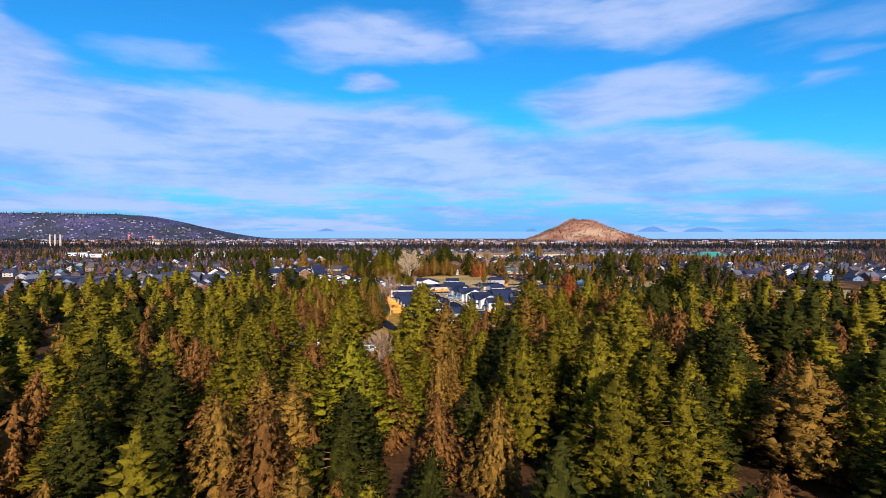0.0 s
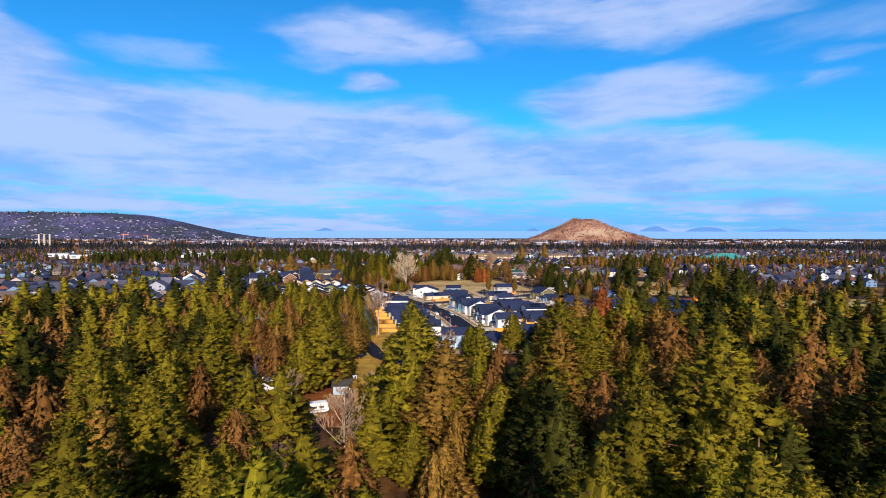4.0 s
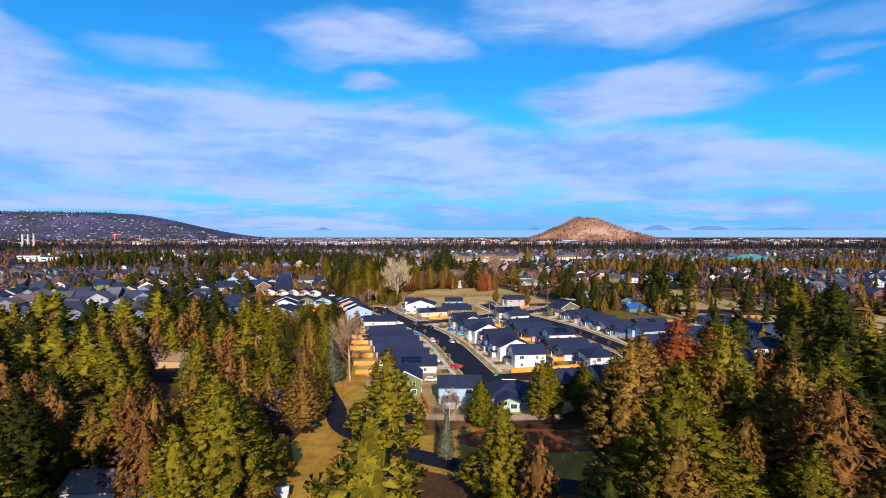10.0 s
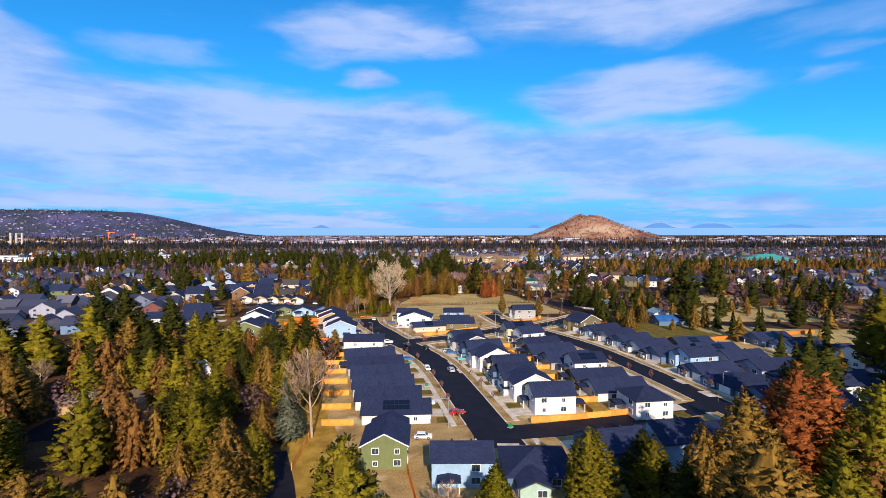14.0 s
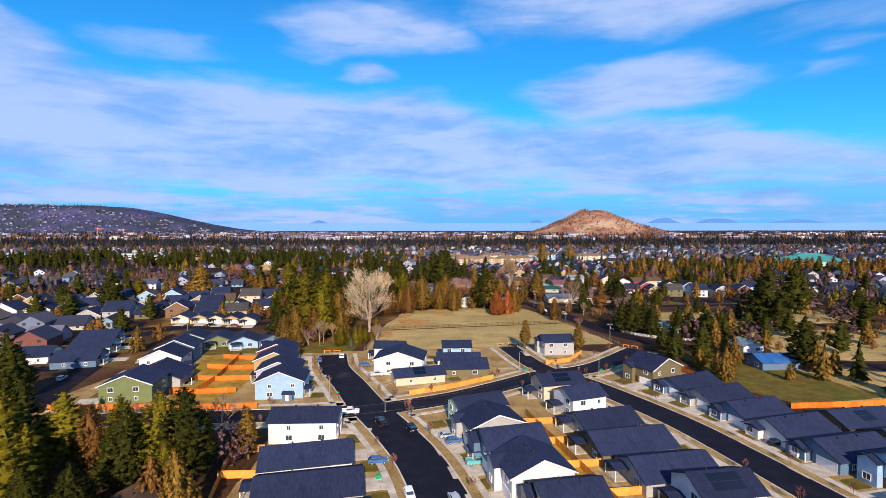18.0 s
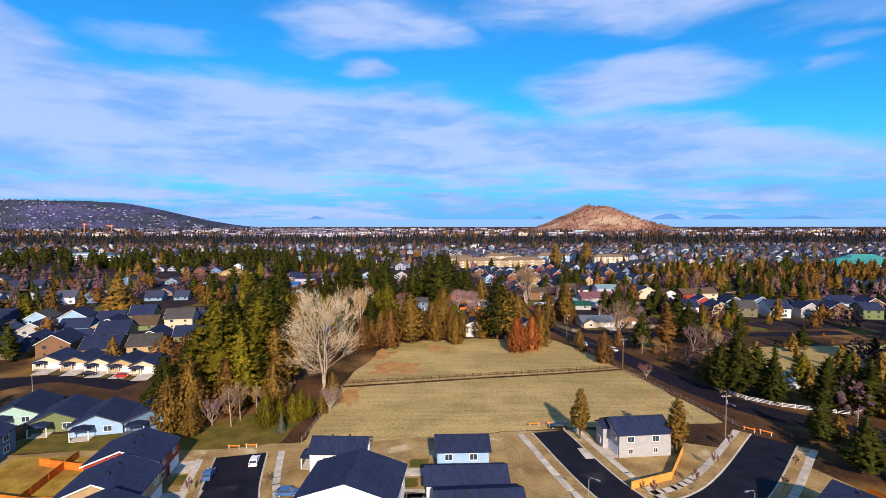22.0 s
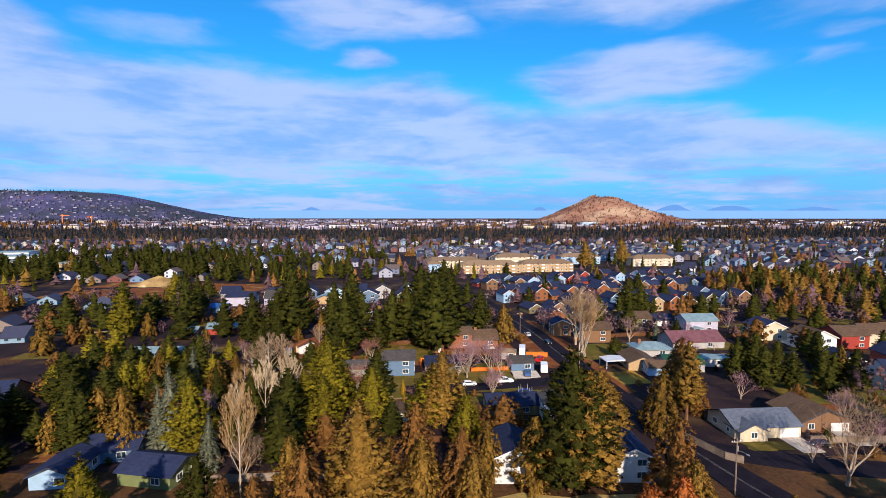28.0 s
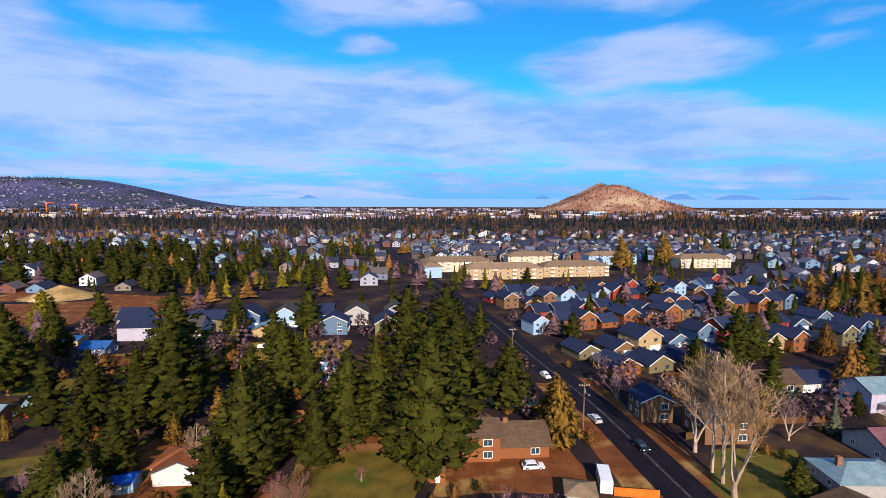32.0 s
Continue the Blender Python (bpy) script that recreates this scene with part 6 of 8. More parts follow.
# gardens by the old road
for x, y, h, k, c in (
    (-70, 492, 22, "pine", "deep"), (-61, 502, 27, "pine", "green"), (-54, 500, 24, "pine", "green"), (-50, 507, 22, "pine", "olive"),
    (-67, 508, 26, "pine", "green"), (-75, 500, 20, "juniper", "brown"), (-46, 494, 14, "juniper", "olive"), (-57, 488, 16, "juniper", "brown"),
    (-60, 474, 9, "juniper", "olive"), (-30, 500, 9, "juniper", "olive"), (-47, 540, 22, "pine", "green"), (-40, 548, 12, "juniper", "brown"),
    (-32, 556, 11, "juniper", "brown"), (-27, 563, 12, "juniper", "brown"), (-36, 563, 16, "pine", "deep"), (-50, 556, 20, "pine", "green"),
    (-24, 574, 14, "juniper", "olive"), (-14, 575, 15, "juniper", "brown"),
):
    garden_tree(x, y, h, k, c)
# trees by the cul-de-sac
for x, y, h, k, c in (
    (13, 583, 13, "juniper", "olive"), (-8, 578, 11, "juniper", "brown"),
):
    garden_tree(x, y, h, k, c)
for x, y, h in ((-75, 379, 12), (-62, 382, 11), (-58, 377, 13), (-82, 380, 10), (-17, 193.8, 13), (-20, 191, 11.5), (-14, 196, 12.5), (-11, 192, 12), (-8.5, 198, 11), (-43.2, 194.4, 11)):
    tree(x, y, h, "birch", "x", 0.9)
for x, y, r in ((-66, 207, 8), (-54, 203, 9), (-42, 202, 8), (-32, 203, 9), (-28, 220, 9), (-26, 236, 9), (-28, 255, 8), (-29, 275, 6), (-28, 292, 6), (-22, 190, 5), (-60, 198, 8), (-48, 188, 9), (-38, 180, 9), (-50, 176, 7), (-40, 170, 6)):
    keep_out(x, y, r)
for x, y, h in ((-41, 607.6, 19), (-36.5, 613, 20), (-45, 600, 15), (-52, 640, 14)):
    tree(x, y, h, "birch", fat=0.62, twig=TWIG_PALE, label="tall pale birch with bleached bare twigs")
# trees of the gardens by the old road, by their tops
for x, y, h, k, c, fat in (
    (1.2, 609.7, 17, "pine", "green", 1.35), (-39.3, 627.7, 12.5, "pine", "deep", 1.2), (-25, 603.6, 15.5, "pine", "green", 1.2), (-57.6, 618.3, 14.3, "spruce", "deep", 1.2),
    (-63.9, 671.6, 12.8, "pine", "deep", 1.3), (73.1, 616.4, 10.4, "juniper", "brown", 1.2), (42, 600, 19, "pine", "olive", 1.3), (-14.5, 612, 15, "pine", "green", 1.25)):
    tree(x, y, h, k, c, fat)
# trees beside the western gardens, by their tops
for x, y, h, k, c, fat in (
    (-51, 361, 21.5, "pine", "deep", 1.1), (-57, 363, 19.5, "pine", "green", 1.15), (-62, 358, 17, "pine", "deep", 1.2), (-43, 343, 15.5, "juniper", "olive", 1.0),
    (-42, 371, 12.5, "gaunt", "olive", 1.1), (-38, 318, 10.5, "juniper", "olive", 1.1), (-46, 330, 12, "pine", "deep", 1.25)):
    tree(x, y, h, k, c, fat)
tree(-33.6, 573.8, 25, "birch", fat=0.5, twig=TWIG_TAN, label="slender pale birch with tan bare twigs")
tree(-44, 321, 12.5, "round", fat=0.9, twig=TWIG_RED)
# trees of the first wood, by their tops
for x, y, h, k, c, fat in (
    (-1.2, 131, 15.5, "juniper", "olive", 1.0), (-70.2, 153.2, 26.5, "pine", "green", 1.1), (-115.9, 176.4, 20.5, "pine", "green", 1.2), (8.7, 134.7, 6.8, "spruce", "deep", 1.1),
    (31.4, 102, 30.5, "pine", "green", 1.0), (-68, 173.4, 21.3, "pine", "green", 1.2), (16.6, 105, 29.3, "pine", "green", 1.0), (43.1, 163.8, 22.5, "pine", "green", 1.1), (36.7, 121.7, 24, "pine", "green", 1.1),
    (-6, 149, 14, "pine", "green", 1.3), (3, 155, 13, "juniper", "olive", 1.2), (9, 149, 15, "pine", "green", 1.2), (45, 106.7, 23, "pine", "green", 1.2), (-80.8, 132, 17.2, "juniper", "brown", 1.1), (-106.9, 192.8, 9.5, "juniper", "brown", 1.3),
    (-43.4, 163.6, 21, "pine", "green", 1.15), (-72.1, 193.4, 17, "pine", "green", 1.2), (-49.1, 223.9, 13.5, "pine", "green", 1.35), (-31.7, 209.7, 11, "juniper", "brown", 1.2),
    (-11.9, 173.1, 16, "pine", "lime", 1.2), (1.1, 168.1, 20.3, "pine", "green", 0.9), (24.8, 200.6, 16.3, "juniper", "olive", 0.95), (21.5, 165.9, 16.2, "juniper", "olive", 1.0),
    (75, 230.6, 20.6, "pine", "olive", 1.1), (39, 189.6, 21.6, "pine", "green", 1.1), (81.6, 209, 20, "pine", "olive", 1.15), (-116.9, 264.8, 12.8, "juniper", "brown", 1.3),
    (-88, 267.2, 12, "pine", "green", 1.4), (-69.1, 240.9, 15.6, "juniper", "brown", 1.25), (-45.9, 211.2, 16.5, "pine", "green", 1.2), (-49.3, 264.3, 11.8, "juniper", "olive", 1.2),
    (-43.1, 291.7, 10.4, "juniper", "olive", 1.3), (-17, 209, 12.6, "juniper", "olive", 1.1), (54.6, 233, 23.7, "pine", "green", 1.1), (59.6, 218.3, 16.2, "juniper", "olive", 1.15),
    (78.2, 225.7, 19.2, "juniper", "brown", 1.1), (-33, 226.7, 9, "juniper", "olive", 1.2), (-86.6, 295, 12.8, "spruce", "spruce", 1.35), (-36.5, 292.5, 16.6, "spruce", "spruce", 1.35), (-72, 297, 9, "round", "x", 1.2)):
    tree(x, y, h, k, c, fat)
for x, y, r in ((-101, 303, 8), (-90, 306, 7), (-76, 312, 6), (-70, 262, 6), (-75, 255, 5), (-83, 306, 6), (-98, 300, 8), (-93, 290, 7), (-88, 280, 7), (-80, 284, 6), (-81, 270, 6)):
    keep_out(x, y, r)
MIX = [("pine", "green")] * 5 + [("pine", "deep")] * 3 + [("juniper", "olive")] * 3 + [("juniper", "brown")] * 3 + [("pine", "lime")] + [("gaunt", "olive")] + [("pine", "olive")] * 2
DUSK = [("pine", "deep")] * 2 + [("pine", "green")] * 6 + [("juniper", "brown")] * 2 + [("pine", "olive")] * 2 + [("juniper", "olive")]
scatter(11, -75, -14, 25, 130, MIX, 20, 27, 3.6, (1.15, 1.4))
scatter(13, 14, 85, 25, 140, DUSK, 20, 27, 3.6, (1.15, 1.4))
scatter(7, -14, 14, 45, 215, MIX, 12, 19, 2.8, (1.05, 1.3))
scatter(12, -100, -30, 130, 245, MIX, 14, 22, 2.8, (1.05, 1.3))
scatter(16, 30, 120, 140, 252, DUSK, 18, 26, 3.2, (1.1, 1.4))
scatter(8, -32, -4, 42, 112, MIX, 15, 22, 2.8, (1.1, 1.35))
scatter(9, 4, 60, 42, 112, DUSK, 15, 22, 2.8, (1.1, 1.35))
scatter(14, 10, 78, 105, 222, DUSK, 18, 27, 3.2, (1.1, 1.4))
scatter(15, -120, -42, 300, 373, [("pine", "green")] * 3 + [("pine", "deep")] * 2 + [("juniper", "brown")], 13, 19, 2.2, (1.05, 1.3))
scatter(8, -70, -50, 290, 370, MIX, 10, 17, 2.4, (0.95, 1.2))
scatter(6, -85, -36, 485, 575, MIX, 12, 20, 2.4)


JOINED = {}


def joined_trees(name, n, x0, x1, y0, y1, kind, tone, hmin, hmax, label, gap=2.2, seed=1, inside=None):
    """Many trees that nobody could count, in one mesh."""
    rng = random.Random(seed)
    core = 0.0 if tone == "bare" else 0.42
    if (kind, core) not in JOINED:
        JOINED[kind, core] = [[(np.array(b.v), b.f, np.array(b.n)) for _, b in (conifer_parts(200 + 10 * k + i, kind, *q, core=core) for i in range(4))]
                              for k, q in enumerate(((105, 6, 2, 1.35), (42, 3, 2, 1.9)))]
    protos = JOINED[kind, core]
    vs, ns, fs, off, made = [], [], [], 0, 0
    for _ in range(n * 6):
        if made >= n:
            break
        x, y = rng.uniform(x0, x1), rng.uniform(y0, y1)
        if not is_free(x, y, gap) or (inside and not inside(x, y)):
            continue
        keep_out(x, y, 1.8)
        far = math.hypot(max(0.0, abs(x) - 40), max(0.0, y - 640)) > 75
        v, f, nn = protos[1 if far else 0][made % 4]
        h = rng.uniform(hmin, hmax) / 20
        w = h * rng.uniform(1.05, 1.4)
        c, s = math.cos(made * 2.4), math.sin(made * 2.4)
        vs.append(np.column_stack(((v[:, 0] * c - v[:, 1] * s) * w + x, (v[:, 0] * s + v[:, 1] * c) * w + y, v[:, 2] * h)))
        ns.append(np.column_stack((nn[:, 0] * c - nn[:, 1] * s, nn[:, 0] * s + nn[:, 1] * c, nn[:, 2])))
        fs += [tuple(i + off for i in q) for q in f]
        off += len(v)
        made += 1
    me = bpy.data.meshes.new(name)
    me.from_pydata(np.concatenate(vs).tolist(), [], fs)
    me.normals_split_custom_set_from_vertices(np.concatenate(ns).tolist())
    return tagged(part(name, me, LEAF[tone]), label, "trees", kind="stuff")


def wedge(x, y):
    """The stretch of forest that the flight overlooks at its start."""
    return abs(x) < 40 + 0.95 * y and not (-42 < x < 30 and 250 < y) and not (-66 < x < -24 and 160 < y < 212) and not (-20 < x < 40 and 222 < y)


joined_trees("green_pines", 36, -110, -12, 30, 370, "pine", "green", 15, 24, "green pines among the houses", gap=1.6, seed=21, inside=wedge)
joined_trees("brown_junipers", 26, -115, -12, 30, 370, "juniper", "brown", 10, 17, "browned junipers among the pines", gap=1.2, seed=22, inside=wedge)
joined_trees("olive_junipers", 30, -115, -12, 30, 370, "juniper", "olive", 10, 17, "olive junipers among the pines", gap=1.2, seed=23, inside=wedge)
joined_trees("bare_trees", 30, -115, -30, 120, 370, "bush", "bare", 6, 11, "bare purplish trees among the pines", gap=1.2, seed=24, inside=wedge)
joined_trees("dark_pines", 26, 12, 100, 30, 255, "pine", "deep", 13, 22, "dark pines in the wood", gap=1.6, seed=25, inside=wedge)
joined_trees("brown_junipers", 24, 12, 100, 30, 255, "juniper", "brown", 11, 19, "browned junipers in the wood", gap=1.2, seed=26, inside=wedge)
joined_trees("green_pines", 100, -330, -70, 60, 372, "pine", "green", 14, 23, "dense stand of green pines", seed=2, inside=wedge)
joined_trees("dark_pines", 60, -330, -80, 60, 372, "pine", "deep", 14, 22, "dense stand of dark pines", seed=3, inside=wedge)
joined_trees("brown_junipers", 75, -330, -70, 60, 372, "juniper", "brown", 9, 17, "browned junipers among the pines", seed=4, inside=wedge)
joined_trees("olive_junipers", 60, -330, -60, 60, 372, "juniper", "olive", 9, 17, "olive junipers among the pines", seed=14, inside=wedge)
joined_trees("green_pines", 40, 80, 380, 60, 300, "pine", "green", 15, 24, "dense stand of green pines", seed=5, inside=wedge)
joined_trees("dark_pines", 100, 90, 380, 60, 320, "pine", "deep", 15, 24, "dense stand of dark pines", seed=6, inside=wedge)
joined_trees("brown_junipers", 100, 70, 380, 60, 310, "juniper", "brown", 10, 18, "browned junipers among the pines", seed=7, inside=wedge)
joined_trees("olive_junipers", 40, 70, 380, 60, 310, "juniper", "olive", 10, 19, "olive junipers among the pines", seed=8, inside=wedge)
for x, y, h, c in ((-22.3, 663.4, 11, "r"), (12.2, 647, 14, "p"), (20.5, 650.5, 14.5, "p"), (9.5, 649.5, 9, "p"), (23.5, 648.5, 10, "p"), (-0.7, 643.5, 5.5, "p"), (18.9, 630.5, 8.5, "p"), (-26, 637, 8, "r"), (-21, 639, 9, "r"), (-12, 676.5, 4, "r"), (-3, 622, 7, "r"), (-36, 626, 10, "p"), (-58, 612, 9, "p"), (-74, 628, 8, "p"), (-88, 640, 8, "p"), (66, 622, 8, "p"),
                   (92, 628, 9, "p"), (104, 596, 9, "p"), (118, 604, 8, "p"), (128, 560, 9, "p"), (98, 668, 7, "p"), (76, 700, 9, "p"), (112, 700, 8, "p"), (-60, 654, 9, "x"), (-70, 668, 8, "p"), (-16, 596, 7, "p")):
    garden_tree(x, y, h, "round", c)

# ---------------------------------------------------------------- houses beyond the pasture
OLD = "older houses beyond the pasture"
house(-11, 653.5, 184, 10.5, 9, 2, "slate", ROOF_GREY, ridge="x", garage=False, group=OLD, label="two-storey blue house with a grey shingle roof")
house(-22.5, 652, 184, 13.5, 8, 1, "mint", ROOF_GREY, ridge="x", garage=False, group=OLD, label="long low pale house wing with a grey roof")
house(18.5, 588, 180, 8, 12, 2, "white", ROOF_NAVY, ridge="y", garage=False, group=OLD)
house(43, 588, 180, 7, 11, 2, "white", ROOF_NAVY, ridge="y", garage=False, group=OLD)
house(-74.5, 585, 186, 8, 10, 1, "blue", ROOF_NAVY, ridge="y", garage=False, group=OLD)
house(-70, 595, 190, 11, 9, 1, "slate", ROOF_NAVY, ridge="x", garage=False, group=OLD)
house(-55, 585, 170, 12, 9, 1, "green", ROOF_NAVY, ridge="x", garage=False, group=OLD)
house(83, 608, 4, 17, 11, 1, "cream", ROOF_SLATE, ridge="x", bay=7, group=OLD, label="cream one-storey house with a garage and a slate grey roof")
house(100, 612, 4, 13, 12, 1, "brown", ROOF_BROWN, ridge="y", group=OLD)
house(23, 620.5, 186, 14, 9, 1, "olive", ROOF_NAVY, ridge="x", garage=False, porch="b", group=OLD)
house(33.5, 614, 180, 6, 8, 2, "white", ROOF_GREY, ridge="y", garage=False, group=OLD)
house(-7.5, 613, 180, 5, 5.5, 1, "cream", ROOF_BROWN, ridge="y", garage=False, group=OLD)
house(-103, 669, 182, 19, 8, 1, "mint", ROOF_TEAL, ridge="x", garage=False, group=OLD)
house(-49, 681, 182, 9, 8, 1, "cream", ROOF_RUST, ridge="hip", garage=False, group=OLD)
house(11, 688.5, 184, 9.5, 9, 2, "rust", ROOF_BROWN, ridge="x", garage=False, bay=5, group=OLD, label="brown two-storey house with a brown shingle roof and gable")
house(21, 690.5, 184, 11, 9.5, 1, "rust", ROOF_BROWN, ridge="x", rise=3.2, garage=False, chimney=True, group=OLD)
house(5.5, 656.5, 186, 15, 9.5, 1, "olive", ROOF_NAVY, ridge="x", garage=False, group=OLD, label="low green house with a dark blue shingle roof behind bare trees")
house(31.5, 658, 186, 8, 7, 1, "slate", ROOF_GREY, ridge="x", garage=False, group=OLD)
house(29, 670, 170, 5, 4.5, 1, "grey", ROOF_TAN, ridge="hip", garage=False, group=OLD)
house(74, 660.5, 178, 10, 12, 1, "tan", ROOF_BROWN, ridge="y", garage=False, group=OLD)
house(78, 652.5, 178, 9, 7, 1, "blue", ROOF_BROWN, ridge="x", garage=False, group=OLD)
house(88, 657.5, 178, 13, 9, 1, "grey", WALLS_GREEN_ROOF, ridge="x", garage=False, group=OLD, label="low grey building with a dark green metal roof")
house(100, 662, 172, 15, 6, 1, "white", ROOF_TEAL, ridge="x", rise=0.6, garage=False, group=OLD)
house(85, 676, 178, 14, 9, 1, "grey", ROOF_TEAL, ridge="hip", chimney=True, garage=False, group=OLD, label="grey one-storey house with a pale metal hip roof and stone chimney")
# cloud shade is put into the wall colour of these two white houses
house(107, 688.5, 186, 22, 12, 1, "grey", ROOF_MAUVE, ridge="x", rise=3.2, garage=False, group=OLD, label="long white building with shade-greyed walls and a mauve metal roof")
house(122.5, 714.5, 184, 15, 10, 2, "lilac", ROOF_TEAL, ridge="x", porch="b", group=OLD, label="white two-storey house with shade-tinted lilac walls and a pale blue metal roof")
house(57, 707, 182, 8, 8, 2, "brown", ROOF_NAVY, ridge="y", garage=False, group=OLD)
house(69, 697, 182, 12, 10, 2, "brown", ROOF_BROWN, ridge="x", garage=False, group=OLD)
house(95, 720, 186, 14, 10, 2, "olive", ROOF_BROWN, ridge="x", garage=False, group=OLD)
house(111, 728, 186, 13, 10, 1, "white", ROOF_NAVY, ridge="x", bay=6, garage=False, group=OLD)
house(-47, 678, 184, 10, 6, 1, "white", ROOF_RUST, ridge="y", garage=False, group=OLD, label="white garage with a rust-coloured gable roof")
house(-36, 668, 184, 4, 4.5, 1, "white", ROOF_RUST, ridge="y", garage=False, group=OLD)
house(-29, 700, 180, 6, 6, 1, "rust", ROOF_RUST, ridge="x", garage=False, group=OLD)
house(-108, 702, 182, 9, 8, 1, "brown", ROOF_TEAL, ridge="x", garage=False, group=OLD)
house(-96, 710, 190, 13, 8, 1, "red", ROOF_TEAL, ridge="x", garage=False, group=OLD)
house(-119, 758, 182, 9, 8, 1, "slate", ROOF_BLUE, ridge="x", garage=False, group=OLD)
house(-67, 785, 184, 12, 10, 1, "tan", ROOF_TEAL, ridge="y", garage=False, group=OLD)
house(-41, 788, 184, 11, 9, 2, "slate", ROOF_NAVY, ridge="y", garage=False, group=OLD)
house(-34, 735, 184, 9, 8, 1, "blue", ROOF_WHITE, ridge="x", garage=False, group=OLD)
house(-115, 779, 184, 16, 10, 2, "lilac", ROOF_NAVY, ridge="x", garage=False, group=OLD)
house(-96, 793, 184, 15, 11, 2, "olive", ROOF_NAVY, ridge="x", garage=False, group=OLD)
house(146, 701, 184, 12, 11, 2, "cream", ROOF_NAVY, ridge="y", group=OLD)
house(154, 684, 184, 12, 11, 2, "white", ROOF_BROWN, ridge="y", group=OLD)
house(170, 688, 184, 12, 12, 2, "red", ROOF_BROWN, ridge="x", group=OLD)
house(184, 692, 184, 12, 12, 2, "cream", ROOF_BROWN, ridge="x", group=OLD)


def carport(x, y, yaw, w, d, label):
    ob = thing("carport", pose(x, y, 0, 0, 0, yaw), label, "carport", "carports")
    g = Geo()
    g.prism([(-w / 2, 2.7), (w / 2, 2.7), (w / 2, 2.9), (0, 3.3), (-w / 2, 2.9)], "y", -d / 2, d / 2)
    part("roof", g, ROOF_WHITE, ob)
    for sx in (-1, 1):
        for sy in (-1, 1):
            part("post", shared("post", lambda: Geo_box(-0.1, -0.1, 0, 0.1, 0.1, 2.6)), TRIM, ob).matrix_local = pose(sx * (w / 2 - 0.3), sy * (d / 2 - 0.3), 0) @ Matrix.Diagonal((1, 1, 1.06, 1))
    keep_out(x, y, w * 0.7)


carport(65.5, 659.5, 8, 9, 6, "white metal carport on slim white posts")
# houses among the pines
PINES = "houses among the pines"
house(-62, 219, 184, 18, 9, 1, "white", ROOF_PALE, ridge="x", garage=False, chimney=True, group=PINES, label="long white one-storey house with a grey roof among pines")
house(-52.5, 212, 184, 8, 9, 1, "white", ROOF_PALE, ridge="y", group=PINES)
house(-101, 314, 186, 15, 9, 1, "tan", ROOF_TAN, ridge="x", garage=False, chimney=True, group=PINES)
house(-90, 316, 186, 8, 12, 1, "tan", ROOF_TAN, ridge="y", garage=False, group=PINES)
house(-52, 345, 200, 10, 14, 1, "grey", ROOF_BROWN, ridge="y", garage=False, group=PINES)
house(-84, 352, 186, 12, 9, 1, "white", ROOF_WHITE, ridge="x", garage=False, group=PINES)
house(-31, 207, 186, 5.5, 5, 1, "blue", ROOF_GREY, ridge="x", garage=False, group=PINES)
house(-78, 150, 176, 13, 9, 1, "white", ROOF_TAN, ridge="x", garage=False, group=PINES)
house(132, 470, 186, 9, 9, 1, "white", ROOF_TEAL, ridge="y", garage=False, group=PINES)
house(128, 446, 186, 17, 10, 1, "slate", ROOF_BLUE, ridge="x", garage=False, group=PINES, label="long low building with a blue metal roof")
house(118, 512, 186, 14, 8, 1, "white", ROOF_TEAL, ridge="x", garage=False, group=PINES)


# ---------------------------------------------------------------- rows of houses in the town
def rows(x0, x1, y0, y1, walls, roofs, storeys, group, lean=10.0, step=15.5, street=40.0, size=(10.5, 12.0), skip=0.08, seed=1, inside=None, things=True):
    """Streets of houses, back to back; lean turns the whole quarter."""
    rng = random.Random(seed)
    cx, cy = (x0 + x1) / 2, (y0 + y1) / 2
    c, s = math.cos(radians(lean)), math.sin(radians(lean))
    sites = []
    v = y0
    while v < y1:
        for off, face in ((-street * 0.27, 180), (street * 0.27, 0)):
            u = x0
            while u < x1:
                px_, py_ = u + rng.uniform(-1, 1) - cx, v + off + rng.uniform(-1.2, 1.2) - cy
                x, y = cx + px_ * c - py_ * s, cy + px_ * s + py_ * c
                u += step * rng.uniform(0.95, 1.12)
                if rng.random() < skip or on_road(x, y, 8) or any((x - a) ** 2 + (y - b) ** 2 < (r + 6.5) ** 2 for a, b, r in HOUSE_SITES) or (inside and not inside(x, y)):
                    continue
                sites.append((x, y, face + lean, size[0] * rng.uniform(0.85, 1.1), size[1] * rng.uniform(0.85, 1.1), rng.choice(storeys), rng.choice(walls), rng.choice(roofs), rng.choice("yyx")))
        line = smooth_line([(cx + (x0 - cx) * c - (v - cy) * s, cy + (x0 - cx) * s + (v - cy) * c), (cx + (x1 - cx) * c - (v - cy) * s, cy + (x1 - cx) * s + (v - cy) * c)], 12.0)
        LANES.append(line)
        v += street * 1.62
    if things:
        for x, y, yaw, w, d, st, wl, rf, rg in sites:
            house(x, y, yaw, w, d, st, wl, rf, rg, side_windows="b" if math.cos(radians(yaw)) < 0 else "f", group=group, detail=False, vents=0)
    else:
        for q in sites:
            FAR_HOUSES.append(q)
            keep_out(q[0], q[1], 7.5)


